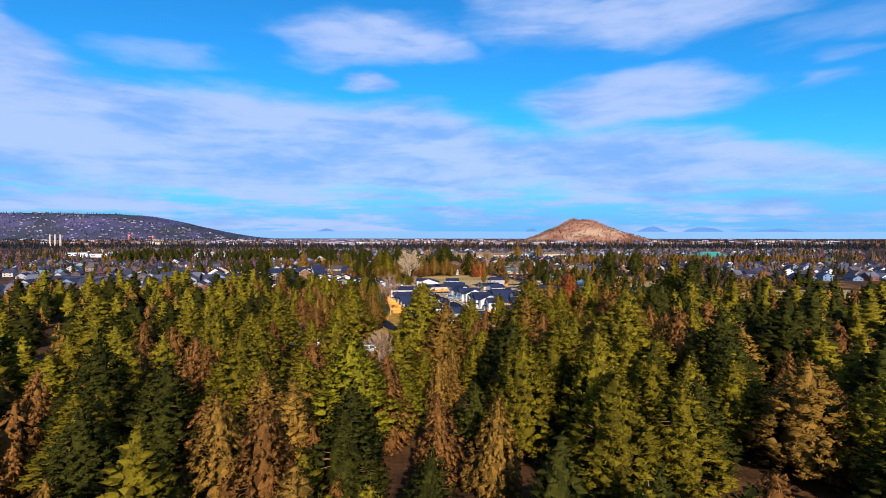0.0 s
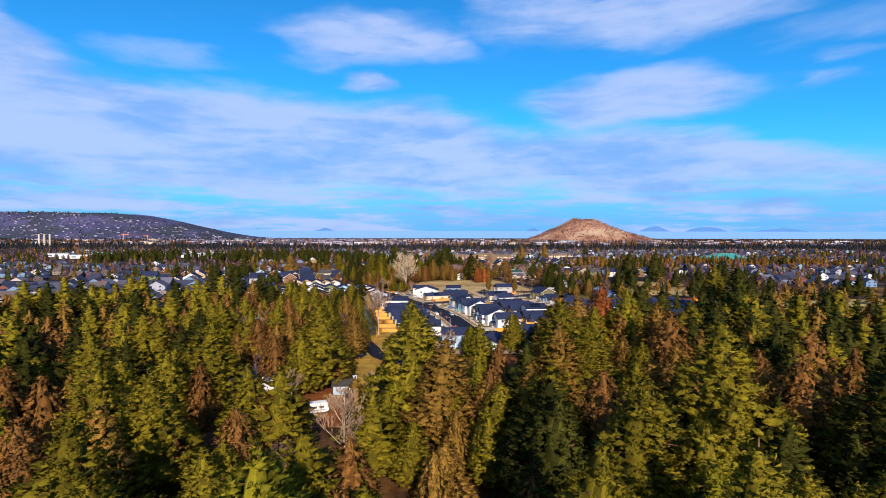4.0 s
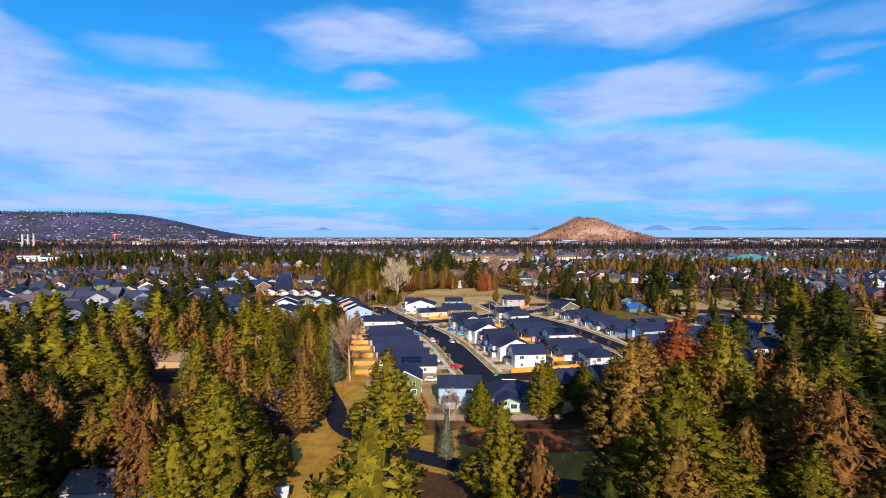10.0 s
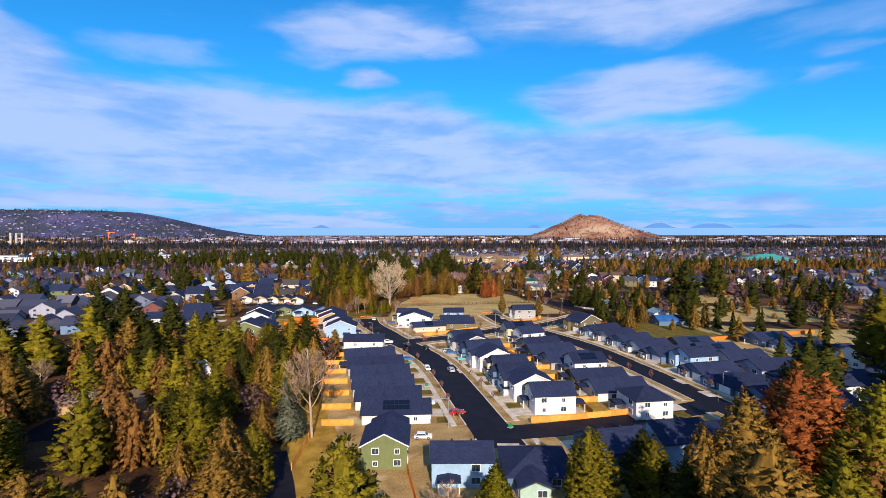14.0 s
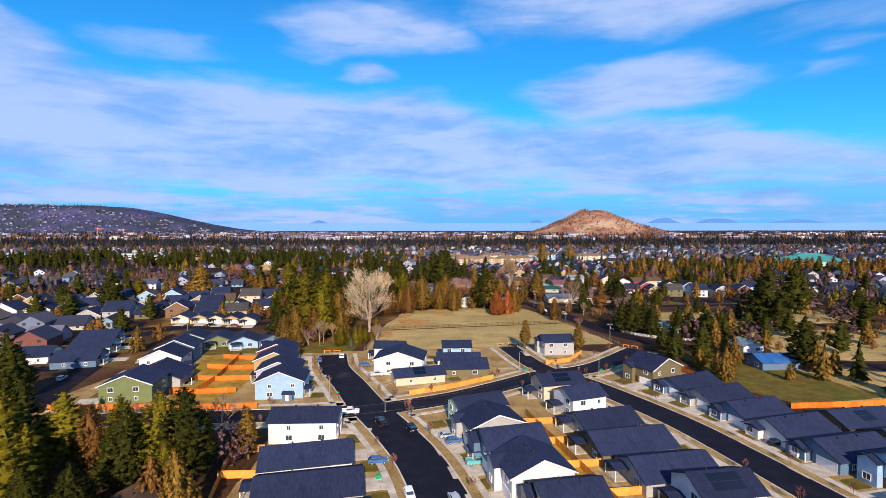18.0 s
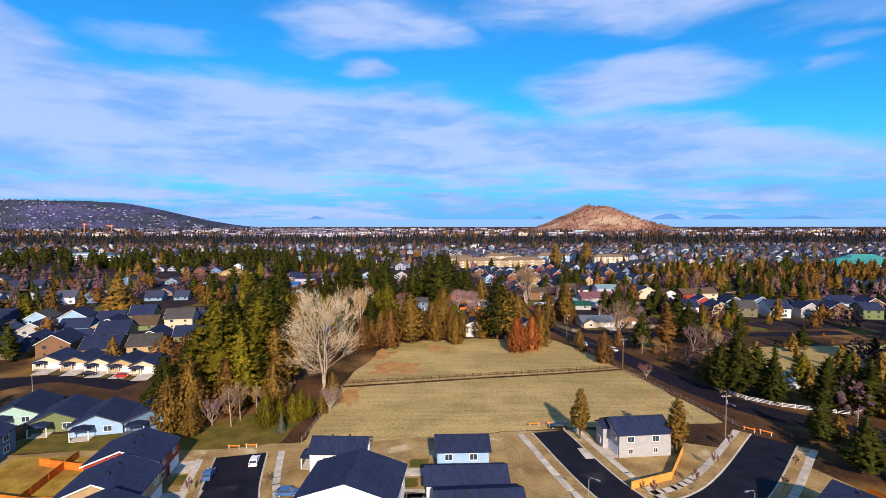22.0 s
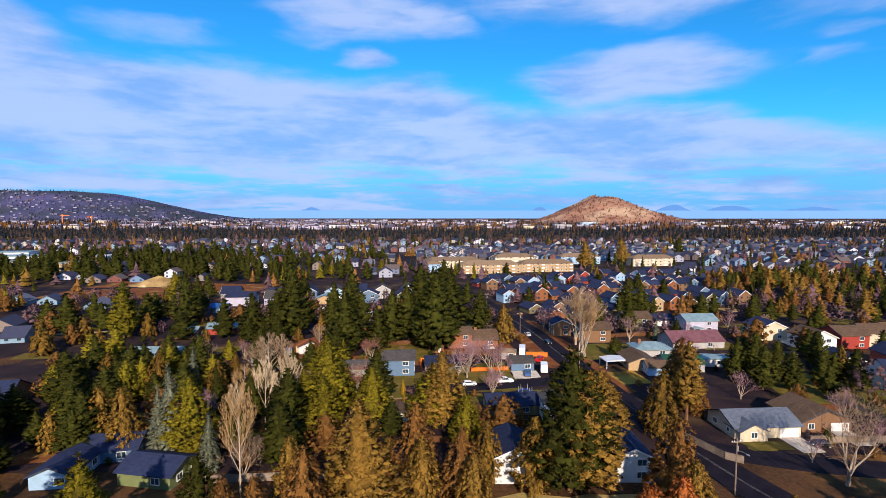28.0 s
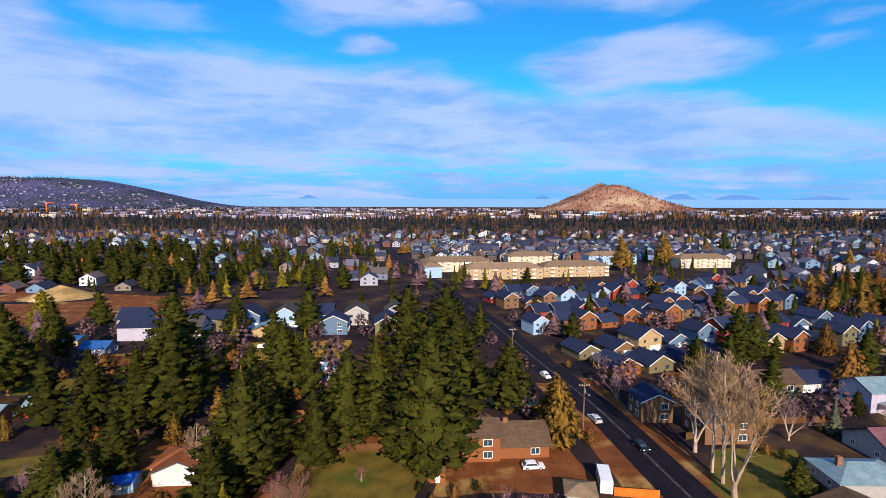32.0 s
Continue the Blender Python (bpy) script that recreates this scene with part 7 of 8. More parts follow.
LANES, FAR_HOUSES = [], []
NAVY = [ROOF_NAVY] * 6 + [ROOF_GREY, ROOF_BROWN]
PALE = ["white", "cream", "grey", "slate", "tan", "olive", "green", "brown", "blue"]
rows(-300, -100, 505, 640, PALE, NAVY, (1, 1, 2), "houses of the western quarter", 14, 15.0, 28.0, (13, 14), 0.03, 3, inside=lambda x, y: x < -92 - (y - 480) * 0.15 and y > 540)
rows(-380, -150, 415, 520, PALE, NAVY, (1, 1, 2), "far houses", 14, 15.0, 28.0, (13, 14), 0.05, 23, inside=lambda x, y: x < -152, things=False)
rows(150, 330, 640, 700, PALE + ["red", "brown"], NAVY, (1, 2, 2), "houses of the eastern quarter", -6, seed=4, inside=lambda x, y: x > 140)
rows(34, 190, 770, 800, ["rust", "brown", "red", "tan", "olive", "slate", "olive"], [ROOF_NAVY], (1, 2), "brown town houses", 20, 13.0, 34.0, (9.5, 10.5), 0.1, 5)
rows(25, 200, 825, 880, ["rust", "brown", "brown", "red", "rust", "slate", "blue"], [ROOF_NAVY], (1, 2, 2), "brown town houses", 20, 11.0, 30.0, (8.5, 10), 0.0, 6)
rows(-130, -20, 790, 850, ["slate", "lilac", "blue", "grey", "green"], [ROOF_NAVY, ROOF_NAVY, ROOF_GREY], (2,), "blue-grey houses by the old road", 8, 15.0, 38.0, seed=7)

# apartment blocks
APT = "apartment blocks"


def apartments(x, y, yaw, w, d, wall, label):
    ob = house(x, y, yaw, w, d, 3, wall, ROOF_TAN, ridge="hip", rise=3.2, garage=False, side_windows="", group=APT, category="apartment block", label=label, vents=0, detail=False)
    n = int(w / 4.5)
    for i in range(n):
        for s in range(3):
            u = (i + 0.5) / n * w - w / 2
            if i % 3 == 1:
                b = part("balcony", shared("balcony", lambda: balcony_mesh()), TRIM, ob)
                on_wall(b, "f", u, 0.4 + 2.9 * s, w, d)
            else:
                add_window(ob, "f", u, 1.0 + 2.9 * s, 1.5, 1.25, w, d)
    return ob


def balcony_mesh():
    g = Geo()
    g.box(-1.4, 0, 0, 1.4, 1.3, 0.15)
    g.box(-1.4, 1.22, 0.15, 1.4, 1.3, 1.1)
    g.box(-1.4, 0, 0.15, -1.32, 1.3, 1.1), g.box(1.32, 0, 0.15, 1.4, 1.3, 1.1)
    return g


apartments(14, 975, 8, 56, 18, "cream", "three-storey cream apartment block with a tan hip roof")
apartments(46, 938, 8, 56, 17, "tan", "three-storey tan apartment block with a tan hip roof")
apartments(100, 950, 8, 50, 15, "tan", "three-storey tan apartment block with a tan hip roof")
apartments(80, 1015, 8, 44, 15, "cream", "three-storey cream apartment block with a tan hip roof")
apartments(150, 1020, 8, 44, 15, "blue", "three-storey blue apartment block with a tan hip roof")
apartments(-6, 948, 100, 26, 14, "blue", "three-storey blue apartment block with a tan hip roof")
apartments(220, 1000, 8, 46, 15, "cream", "three-storey cream apartment block with a tan hip roof")

EARLIER = list(FAR_HOUSES)
FAR_HOUSES.clear()
rows(20, 210, 880, 915, ["white", "blue", "white", "cream", "slate"], [ROOF_NAVY], (2,), "white town houses", 14, 10.0, 28.0, (8, 9), 0.0, 8, things=False)
WHITE_ROWS = list(FAR_HOUSES)
FAR_HOUSES[:] = EARLIER
rows(-60, 300, 1060, 1230, ["white", "blue", "mint", "slate"], [ROOF_NAVY, ROOF_GREY], (2,), "far town houses", 4, 11.0, 28.0, (8.5, 10), 0.05, 9, things=False)
rows(-330, -60, 900, 1250, PALE, NAVY, (1, 1, 2), "far houses", 8, 16.0, 42.0, seed=10, skip=0.6, things=False)
rows(-700, -200, 650, 1150, PALE, NAVY, (1, 1, 2), "far houses", 14, 16.0, 44.0, seed=11, skip=0.42, things=False, inside=lambda x, y: y < 785 and x < -150 or y > 1080)
rows(220, 760, 780, 1250, PALE, NAVY, (1, 2), "far houses", -4, 15.0, 40.0, seed=12, skip=0.3, things=False, inside=lambda x, y: y > 915)
rows(-1000, -330, 500, 760, PALE, NAVY, (1, 2), "far houses", 14, 16.0, 44.0, seed=13, skip=0.42, things=False)
rows(330, 900, 520, 780, PALE, NAVY, (1, 2), "far houses", -4, 15.0, 42.0, seed=14, skip=0.2, things=False)
rows(-900, 1100, 1260, 1430, PALE, NAVY, (1, 2), "far houses", 2, 17.0, 46.0, seed=15, skip=0.5, things=False)

# far walls and roofs are coloured bluer in place of aerial haze
WALL_MIX = islands("painted house walls, haze-tinted", [(0.50, 0.51, 0.58), (0.20, 0.16, 0.14), (0.13, 0.21, 0.34), (0.40, 0.36, 0.33), (0.18, 0.27, 0.36), (0.14, 0.16, 0.24), (0.09, 0.065, 0.065), (0.16, 0.06, 0.05), (0.30, 0.31, 0.38)])
ROOF_MIX = islands("shingle roofs, haze-tinted", [(0.020, 0.023, 0.046), (0.030, 0.034, 0.066), (0.062, 0.064, 0.092), (0.024, 0.028, 0.054), (0.10, 0.078, 0.075), (0.11, 0.11, 0.15), (0.036, 0.040, 0.075)])


def far_town(name, sites, label, walls=None):
    """Far houses: walls, pitched roofs with eaves and dark window openings, in one mesh."""
    v, f, m = [], [], []
    for x, y, yaw, w, d, st, wl, rf, rg in sites:
        h = 2.35 * st + 0.1
        rise = (w if rg == "y" else d) * 0.30
        for k, g in enumerate((gable_body(w, d, h, rise, rg), roof_slabs(w, d, h, rise, rg), far_windows(w, d, st))):
            c, s = math.cos(radians(yaw)), math.sin(radians(yaw))
            off = len(v)
            v += [(x + a * c - b * s, y + a * s + b * c, z) for a, b, z in g.v]
            f += [tuple(i + off for i in q) for q in g.f]
            m += [k] * len(g.f)
    me = bpy.data.meshes.new(name)
    me.from_pydata(v, [], f)
    for q in (walls or WALL_MIX, ROOF_MIX, GLASS):
        me.materials.append(q)
    me.polygons.foreach_set("material_index", m)
    tagged(new(name, fix(me)), label, "houses", kind="stuff")


def far_windows(w, d, st):
    g = Geo()
    for s in range(st):
        for u in (-w * 0.28, w * 0.22):
            for e in (-1, 1):
                a, b = sorted((e * d / 2, e * (d / 2 + 0.06)))
                g.box(u - 0.7, a, 1.0 + 2.8 * s, u + 0.7, b, 2.2 + 2.8 * s)
    return g


far_town("town_houses", WHITE_ROWS, "dense rows of white and blue gabled town houses", islands("white and blue walls", [(0.48, 0.51, 0.58), (0.18, 0.29, 0.44), (0.42, 0.46, 0.56), (0.12, 0.18, 0.31), (0.52, 0.53, 0.57), (0.30, 0.08, 0.05)]))
far_town("town_houses", FAR_HOUSES, "many far houses of the town with dark roofs and pale walls")
g = Geo()
for ln in LANES:
    ribbon(g, ln, -4.0, 4.0, -0.2, 0.05)
tagged(part("side_streets", g, ASPHALT_OLD), "grey asphalt side streets of the town", "road", kind="stuff")

# big flat-roofed sheds and shops
SR = random.Random(21)


def shed(x, y, yaw, w, d, h, wall, roof, label):
    ob = thing("commercial_building", pose(x, y, 0, 0, 0, yaw), label, "building", "shops and sheds of the town")
    part("wall", Geo_box(-w / 2, -d / 2, -0.3, w / 2, d / 2, h), wall, ob)
    g = Geo()
    g.box(-w / 2 - 0.3, -d / 2 - 0.3, h, w / 2 + 0.3, d / 2 + 0.3, h + 0.7)
    part("roof", g, roof, ob)
    n = 3
    for i in range(n):
        p = part("window", shared("shop_window", lambda: Geo_box(-4.0, -0.1, 0, 4.0, 0.05, 2.0)), GLASS, ob)
        p.matrix_local = pose((i + 0.5) / n * w - w / 2, -d / 2, h * 0.35)
    keep_out(x, y, max(w, d) * 0.6)


for i in range(40):
    x, y = SR.uniform(-1900, 2300), SR.uniform(2150, 3200)
    c = SR.choice(("white", "cream", "grey", "blue"))
    shed(x, y, SR.uniform(-10, 10), SR.uniform(35, 95), SR.uniform(22, 45), SR.uniform(6, 11), WALLS[c], SR.choice((ROOF_WHITE, ROOF_GREY, ROOF_GREY)), "long low %s shop building with a flat pale roof" % c)
for x, y, w, d, st in ((484, 918, 96, 34, 2), (505, 946, 52, 26, 3)):
    house(x, y, 4, w, d, st, "mint", ROOF_SCHOOL, ridge="hip", rise=6.5, garage=False, side_windows="f", vents=0, detail=False, group="shops and sheds of the town", category="school building", label="large mint-green school building with a teal metal roof")
shed(-330, 940, 8, 24, 14, 9, WALLS["tan"], ROOF_TEAL, "tan office building with a teal roof")
for i in range(9):
    shed(SR.uniform(-800, -280), SR.uniform(980, 1250), 10, SR.uniform(25, 60), SR.uniform(15, 25), SR.uniform(5, 8), WALLS[SR.choice(("white", "cream", "blue"))], SR.choice((ROOF_WHITE, ROOF_TEAL)), "pale low shop building with a flat roof")

# gardens between the houses: grass, bark and bare soil
YR = random.Random(41)
for i in range(90):
    x, y = YR.uniform(-240, 240), YR.uniform(590, 770)
    if abs(x - (62 - (y - 590) * 0.17)) < 14:
        continue
    a, b = YR.uniform(5, 11), YR.uniform(4, 8)
    t0 = YR.uniform(0, 0.5)
    mat, what = YR.choice(((LAWN, "yellow-green garden grass"), (LAWN, "yellow-green garden grass"), (RED_SOIL, "red-brown bark and soil"), (SOIL, "tan trodden soil"), (GROUND, "brown leaf litter")))
    patch("yard", [(x + math.cos(k * 0.785 + t0) * a * (1.25 if k % 2 else 0.95), y + math.sin(k * 0.785 + t0) * b * (1.25 if k % 2 else 0.95)) for k in range(8)], mat, "yard of %s between houses" % what, "yard", z=0.02 + 0.0004 * i)

# ---------------------------------------------------------------- woods beyond
TR = random.Random(9)


def far_wood(name, n, x0, x1, y0, y1, hmin, hmax, tone, label, rows_=5, per=7, avoid=True, floor=None, inside=None):
    g = Geo()
    made = 0
    for _ in range(n * 4):
        if made >= n:
            break
        x, y = TR.uniform(x0, x1), TR.uniform(y0, y1)
        if inside(x, y) if inside else abs(x) > 0.95 * y + 60:
            continue
        if avoid and not is_free(x, y, 0.5):
            continue
        h = TR.uniform(hmin, hmax)
        far_conifer(g, x, y, floor(x, y) if floor else -0.3, h, h * TR.uniform(0.18, 0.26) * (2.0 if tone in ("brown", "bare", "olive") else 1.15), TR, rows_, per)
        made += 1
    me = g.mesh(name)
    tagged(part(name, me, LEAF[tone]), label, "trees", kind="stuff")


for tone, k, lab in (("deep", 1050, "dark green conifers scattered through the town"), ("green", 150, "green conifers scattered through the town"), ("brown", 170, "browned trees scattered through the town"),
                     ("olive", 110, "olive trees scattered through the town"), ("bare", 650, "bare purplish trees scattered through the town")):
    far_wood("town_trees", k, -1000, 1000, 760, 1430, 6, 15, tone, lab, 5, 8)
    far_wood("outer_town_trees", k // 5, -1000, -230, 560, 780, 6, 14, tone, lab, 5, 8)
    far_wood("outer_town_trees", k // 5, 230, 1000, 560, 780, 6, 14, tone, lab, 5, 8)
joined_trees("dark_pines", 16, -180, 20, 700, 800, "pine", "deep", 12, 20, "dark pines beside the old road", seed=31)
joined_trees("green_pines", 24, -110, -5, 580, 700, "pine", "deep", 10, 18, "green pines among the gardens", seed=32)
joined_trees("brown_trees", 50, -300, 260, 585, 760, "bush", "brown", 6, 12, "browned garden trees", seed=33)
joined_trees("bare_trees", 110, -300, 260, 700, 800, "bush", "bare", 5, 11, "bare purplish garden trees", seed=43)
joined_trees("olive_trees", 30, -300, 260, 585, 760, "juniper", "olive", 6, 13, "olive garden trees", seed=34)
joined_trees("grove_pines", 80, 200, 560, 720, 890, "pine", "deep", 8, 18, "grove of dark pines", seed=64)
joined_trees("olive_pines", 170, 190, 600, 730, 905, "pine", "olive", 6, 17, "grove of olive pines", seed=35)
joined_trees("brown_pines", 120, 190, 600, 730, 905, "pine", "brown", 9, 15, "grove of browned pines", seed=36)
joined_trees("pasture_pines", 34, 110, 330, 430, 640, "pine", "deep", 10, 20, "dark pines round the eastern pasture", seed=37)
joined_trees("roadside_pines", 20, 92, 170, 440, 525, "pine", "deep", 8, 15, "dark pines beside the road bend", seed=57, gap=1.0)
joined_trees("roadside_junipers", 24, 92, 150, 425, 525, "juniper", "olive", 6, 13, "olive junipers beside the road bend", seed=58, gap=1.0)
joined_trees("pasture_junipers", 45, 110, 330, 430, 640, "juniper", "olive", 6, 13, "olive junipers round the eastern pasture", seed=38)
joined_trees("pasture_bare_trees", 60, 90, 330, 440, 640, "bush", "bare", 6, 12, "bare trees round the eastern pasture", seed=48)
joined_trees("dark_pines", 30, 60, 230, 620, 760, "pine", "deep", 8, 16, "dark conifers in the gardens", seed=61)
joined_trees("street_trees", 75, 30, 220, 755, 900, "bush", "bare", 4, 8, "bare purplish trees between the town houses", seed=72, gap=-2.5)
joined_trees("street_conifers", 16, 30, 220, 755, 900, "pine", "deep", 8, 16, "dark conifers between the town houses", seed=73, gap=-2.5)
joined_trees("garden_pines", 46, -125, -14, 588, 668, "pine", "deep", 8, 15, "dark green pines in the gardens", seed=81, gap=0.6)
joined_trees("garden_pines", 16, -125, -14, 588, 668, "pine", "green", 8, 14, "green pines in the gardens", seed=82, gap=0.6)
for tone, k, lab in (("deep", 420, "dark pines of the surrounding forest"), ("green", 380, "green pines of the surrounding forest"), ("brown", 220, "browned junipers of the surrounding forest")):
    far_wood("outer_forest", k, -430, 430, -160, 330, 12, 22, tone, lab, 6, 9, True, None, lambda x, y: abs(x) < 36 + 0.95 * y)
for tone, k, lab in (("deep", 60, "dark pines east of the estate"), ("olive", 50, "olive junipers east of the estate")):
    far_wood("eastern_trees", k, 125, 420, 310, 450, 7, 15, tone, lab, 6, 9)
joined_trees("western_belt", 200, -620, -150, 875, 1070, "pine", "deep", 12, 22, "dark belt of pines beyond the cleared land", seed=71)
joined_trees("town_belt", 70, -330, -50, 870, 1120, "pine", "deep", 9, 18, "dark pines between the far houses", seed=91)
joined_trees("garden_shrubs", 120, -130, 170, 588, 765, "bush", "brown", 1.5, 4.5, "brown leafless shrubs and hedges in the gardens", seed=92, gap=-1.2)
joined_trees("garden_shrubs", 70, -130, 170, 588, 765, "bush", "deep", 1.2, 3.5, "evergreen shrubs and hedges in the gardens", seed=93, gap=-1.2)
joined_trees("garden_shrubs", 60, 88, 240, 440, 590, "bush", "brown", 1.5, 4, "brown shrubs beside the road", seed=94, gap=-0.5)
joined_trees("western_trees", 32, -330, -90, 480, 640, "bush", "brown", 5, 11, "browned garden trees", seed=39, gap=0.5)
joined_trees("western_pines", 20, -330, -90, 480, 640, "pine", "deep", 9, 18, "dark pines between the western houses", seed=49, gap=0.5)
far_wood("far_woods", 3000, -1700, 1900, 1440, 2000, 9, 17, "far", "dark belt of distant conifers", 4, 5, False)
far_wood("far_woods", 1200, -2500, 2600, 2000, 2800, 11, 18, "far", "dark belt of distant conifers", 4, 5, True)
far_wood("far_woods", 700, -2300, 2400, 1900, 2800, 11, 18, "brown", "browned distant trees", 4, 5, True)
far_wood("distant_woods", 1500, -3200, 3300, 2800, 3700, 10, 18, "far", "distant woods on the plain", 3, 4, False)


def on_ridge(x, y):
    return hill_height((x + 4150) / 2750, (y - 4500) / 900, 212, 8.0, 0.0, 1.6, 0.42) - 1


def on_butte(x, y):
    return hill_height((x - 954) / 455, (y - 3330) / 455, 148, 3.0, -0.12, 1.15) - 1


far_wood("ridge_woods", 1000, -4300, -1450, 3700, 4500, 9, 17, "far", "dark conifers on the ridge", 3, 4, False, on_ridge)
far_wood("butte_scrub", 700, 560, 1350, 2920, 3350, 4, 10, "brown", "dark scrub on the butte", 2, 4, False, on_butte)
# the town goes on over the plain, roof beside roof
DR = random.Random(88)
g = Geo()
for i in range(1100):
    y = DR.uniform(2050, 3700)
    x = DR.uniform(-1.0, 1.0) ** 3 * 1.2 * y - 0.22 * y
    w, d, h = DR.uniform(10, 40), DR.uniform(9, 18), DR.uniform(4, 9)
    g.box(x - w / 2, y - d / 2, -1, x + w / 2, y + d / 2, h)
    g.prism([(y - d / 2 - 0.5, h), (y + d / 2 + 0.5, h), (y, h + DR.uniform(0.6, 3.5))], "x", x - w / 2 - 0.5, x + w / 2 + 0.5)
tagged(part("distant_town", g, islands("distant walls and roofs", [(0.46, 0.42, 0.50), (0.08, 0.08, 0.14), (0.20, 0.15, 0.17), (0.05, 0.05, 0.09), (0.28, 0.26, 0.34), (0.10, 0.07, 0.085)])), "many pale and dark houses over the far plain", "houses", kind="stuff")
RR = random.Random(77)
g = Geo()
for i in range(620):
    x, y = RR.uniform(-4200, -1300), RR.uniform(3720, 4300)
    z = on_ridge(x, y)
    w, d, h = RR.uniform(8, 26), RR.uniform(9, 14), RR.uniform(3, 7)
    k = len(g.v)
    g.box(x - w / 2, y - d / 2, z - 4, x + w / 2, y + d / 2, z + h)
    g.prism([(y - d / 2 - 0.5, z + h), (y + d / 2 + 0.5, z + h), (y, z + h + 3)], "x", x - w / 2 - 0.5, x + w / 2 + 0.5)
# ridge house colours carry the same painted haze tint
RIDGE_WALLS = islands("haze-tinted ridge walls", [(0.30, 0.29, 0.40), (0.09, 0.08, 0.13), (0.08, 0.09, 0.15), (0.11, 0.08, 0.10), (0.17, 0.16, 0.24), (0.07, 0.06, 0.10)])
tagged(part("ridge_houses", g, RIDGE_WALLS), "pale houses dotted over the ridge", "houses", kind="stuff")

# ---------------------------------------------------------------- front yards: driveways and lawns
def lawn_mesh():
    g = Geo()
    rim = []
    for i in range(16):
        a = i * math.pi / 8
        c, s = math.cos(a), math.sin(a)
        k = 0.5 / max(abs(c), abs(s)) * (0.93 + 0.07 * math.sin(i * 2.3))
        rim.append((c * k, s * k))
    g.prism(rim, "z", -0.2, 0.09)
    return g


def drive_slab():
    g = Geo()
    g.prism([(-0.5, -0.2), (0.5, -0.2), (0.5, 0.1), (0.485, 0.115), (-0.485, 0.115), (-0.5, 0.1)], "y", -0.49, 0.49)
    return g


for n_, (x, y, yaw, w, d, gw, group) in enumerate(FRONTS):
    if group == "houses among the pines":
        continue
    m = pose(x, y, 0, 0, 0, yaw)
    u = w * 0.5 - gw / 2 - 0.6
    ob = thing("driveway", m @ pose(u, -d / 2, 0), "pale concrete driveway of square slabs before a garage", "driveway", "driveways")
    for i in range(2):
        for j in range(2):
            s = part("slab", shared("drive_slab", drive_slab), CONCRETE, ob)
            s.matrix_local = pose((i - 0.5) * (gw + 0.6) / 2, -2.0 - j * 3.9, 0) @ Matrix.Diagonal(((gw + 0.6) / 2, 3.9, 1, 1))
    lw = w - gw - 1.6
    if lw > 1.5:
        g_ = part("lawn", shared("lawn", lawn_mesh), LAWN)
        g_.matrix_world = m @ pose(-w / 2 + lw / 2, -d / 2 - 4.0, 0) @ Matrix.Diagonal((lw, 4.6, 1, 1))
        tagged(g_, "small square front lawn of yellow-green grass", "lawn", "front lawns")

# ---------------------------------------------------------------- parked vehicles
for x, y, yaw, paint, pk, where in ((-4, 355, 285, "white", False, "parked at the kerb of the black street"), (5, 353, 105, "silver", False, "parked at the kerb of the black street"),
                                    (-3.2, 317, 5, "white", True, "in a driveway of the estate"), (6, 309.5, 20, "red", False, "parked at the street corner"),
                                    (-3, 293, 0, "white", False, "in a driveway of the estate"), (10.5, 368.5, 12, "teal", True, "in a driveway of the estate"),
                                    (5.5, 379.5, 15, "blue", False, "in a driveway of the estate"), (4, 382.5, 15, "silver", False, "in a driveway of the estate"),
                                    (-12, 369, 10, "blue", False, "in a driveway of the estate"), (86, 372, 12, "white", True, "in a driveway of the estate"),
                                    (84, 378, 12, "black", False, "in a driveway of the estate"), (-24, 398.5, 6, "white", True, "at the street crossing"),
                                    (-14, 391, 118, "black", True, "parked at the kerb near the crossing"), (-5.5, 387, 298, "black", False, "parked at the kerb near the crossing")):
    car(x, y, yaw, paint, pk, where)
for x, y, yaw, paint, pk, where in ((-21, 434, 8, "silver", True, "in a driveway of the estate"), (-27, 446, 5, "blue", False, "in a driveway of the estate"),
                                    (-46, 453, 100, "blue", False, "parked on the stub street"), (-38.5, 459, 100, "white", False, "parked on the stub street"),
                                    (-33, 250, 60, "black", True, "parked under the pines"), (-47, 176, 20, "white", False, "parked in the clearing"),
                                    (-75, 592, 20, "white", False, "parked beside a blue house"), (24, 642.2, 10, "white", True, "parked on the cul-de-sac"),
                                    (12.5, 639.6, 8, "white", False, "parked on the cul-de-sac"), (33, 650, 80, "blue", True, "parked by a garage"),
                                    (40, 666, 60, "red", True, "parked by a garage"), (22.5, 681.5, 5, "white", False, "parked in front of the brown house"),
                                    (61, 709, 5, "white", False, "parked beside the old road"), (-62, 765, 5, "white", True, "parked on open ground")):
    car(x, y, yaw, paint, pk, where)
for x, y, yaw, paint in ((42, 704, 100, "silver"), (36, 735, 285, "white"), (48, 690, 282, "black"), (65, 566, 108, "white"), (75, 556, 286, "silver"), (93, 598, 175, "black"),
                         (34, 478, 175, "black"), (-130, 430, 105, "silver"), (-139, 462, 285, "white"), (-108, 521, 0, "red"), (-88, 521, 0, "white"), (-121, 523, 10, "black")):
    car(x, y, yaw, paint, False, "parked at the roadside")


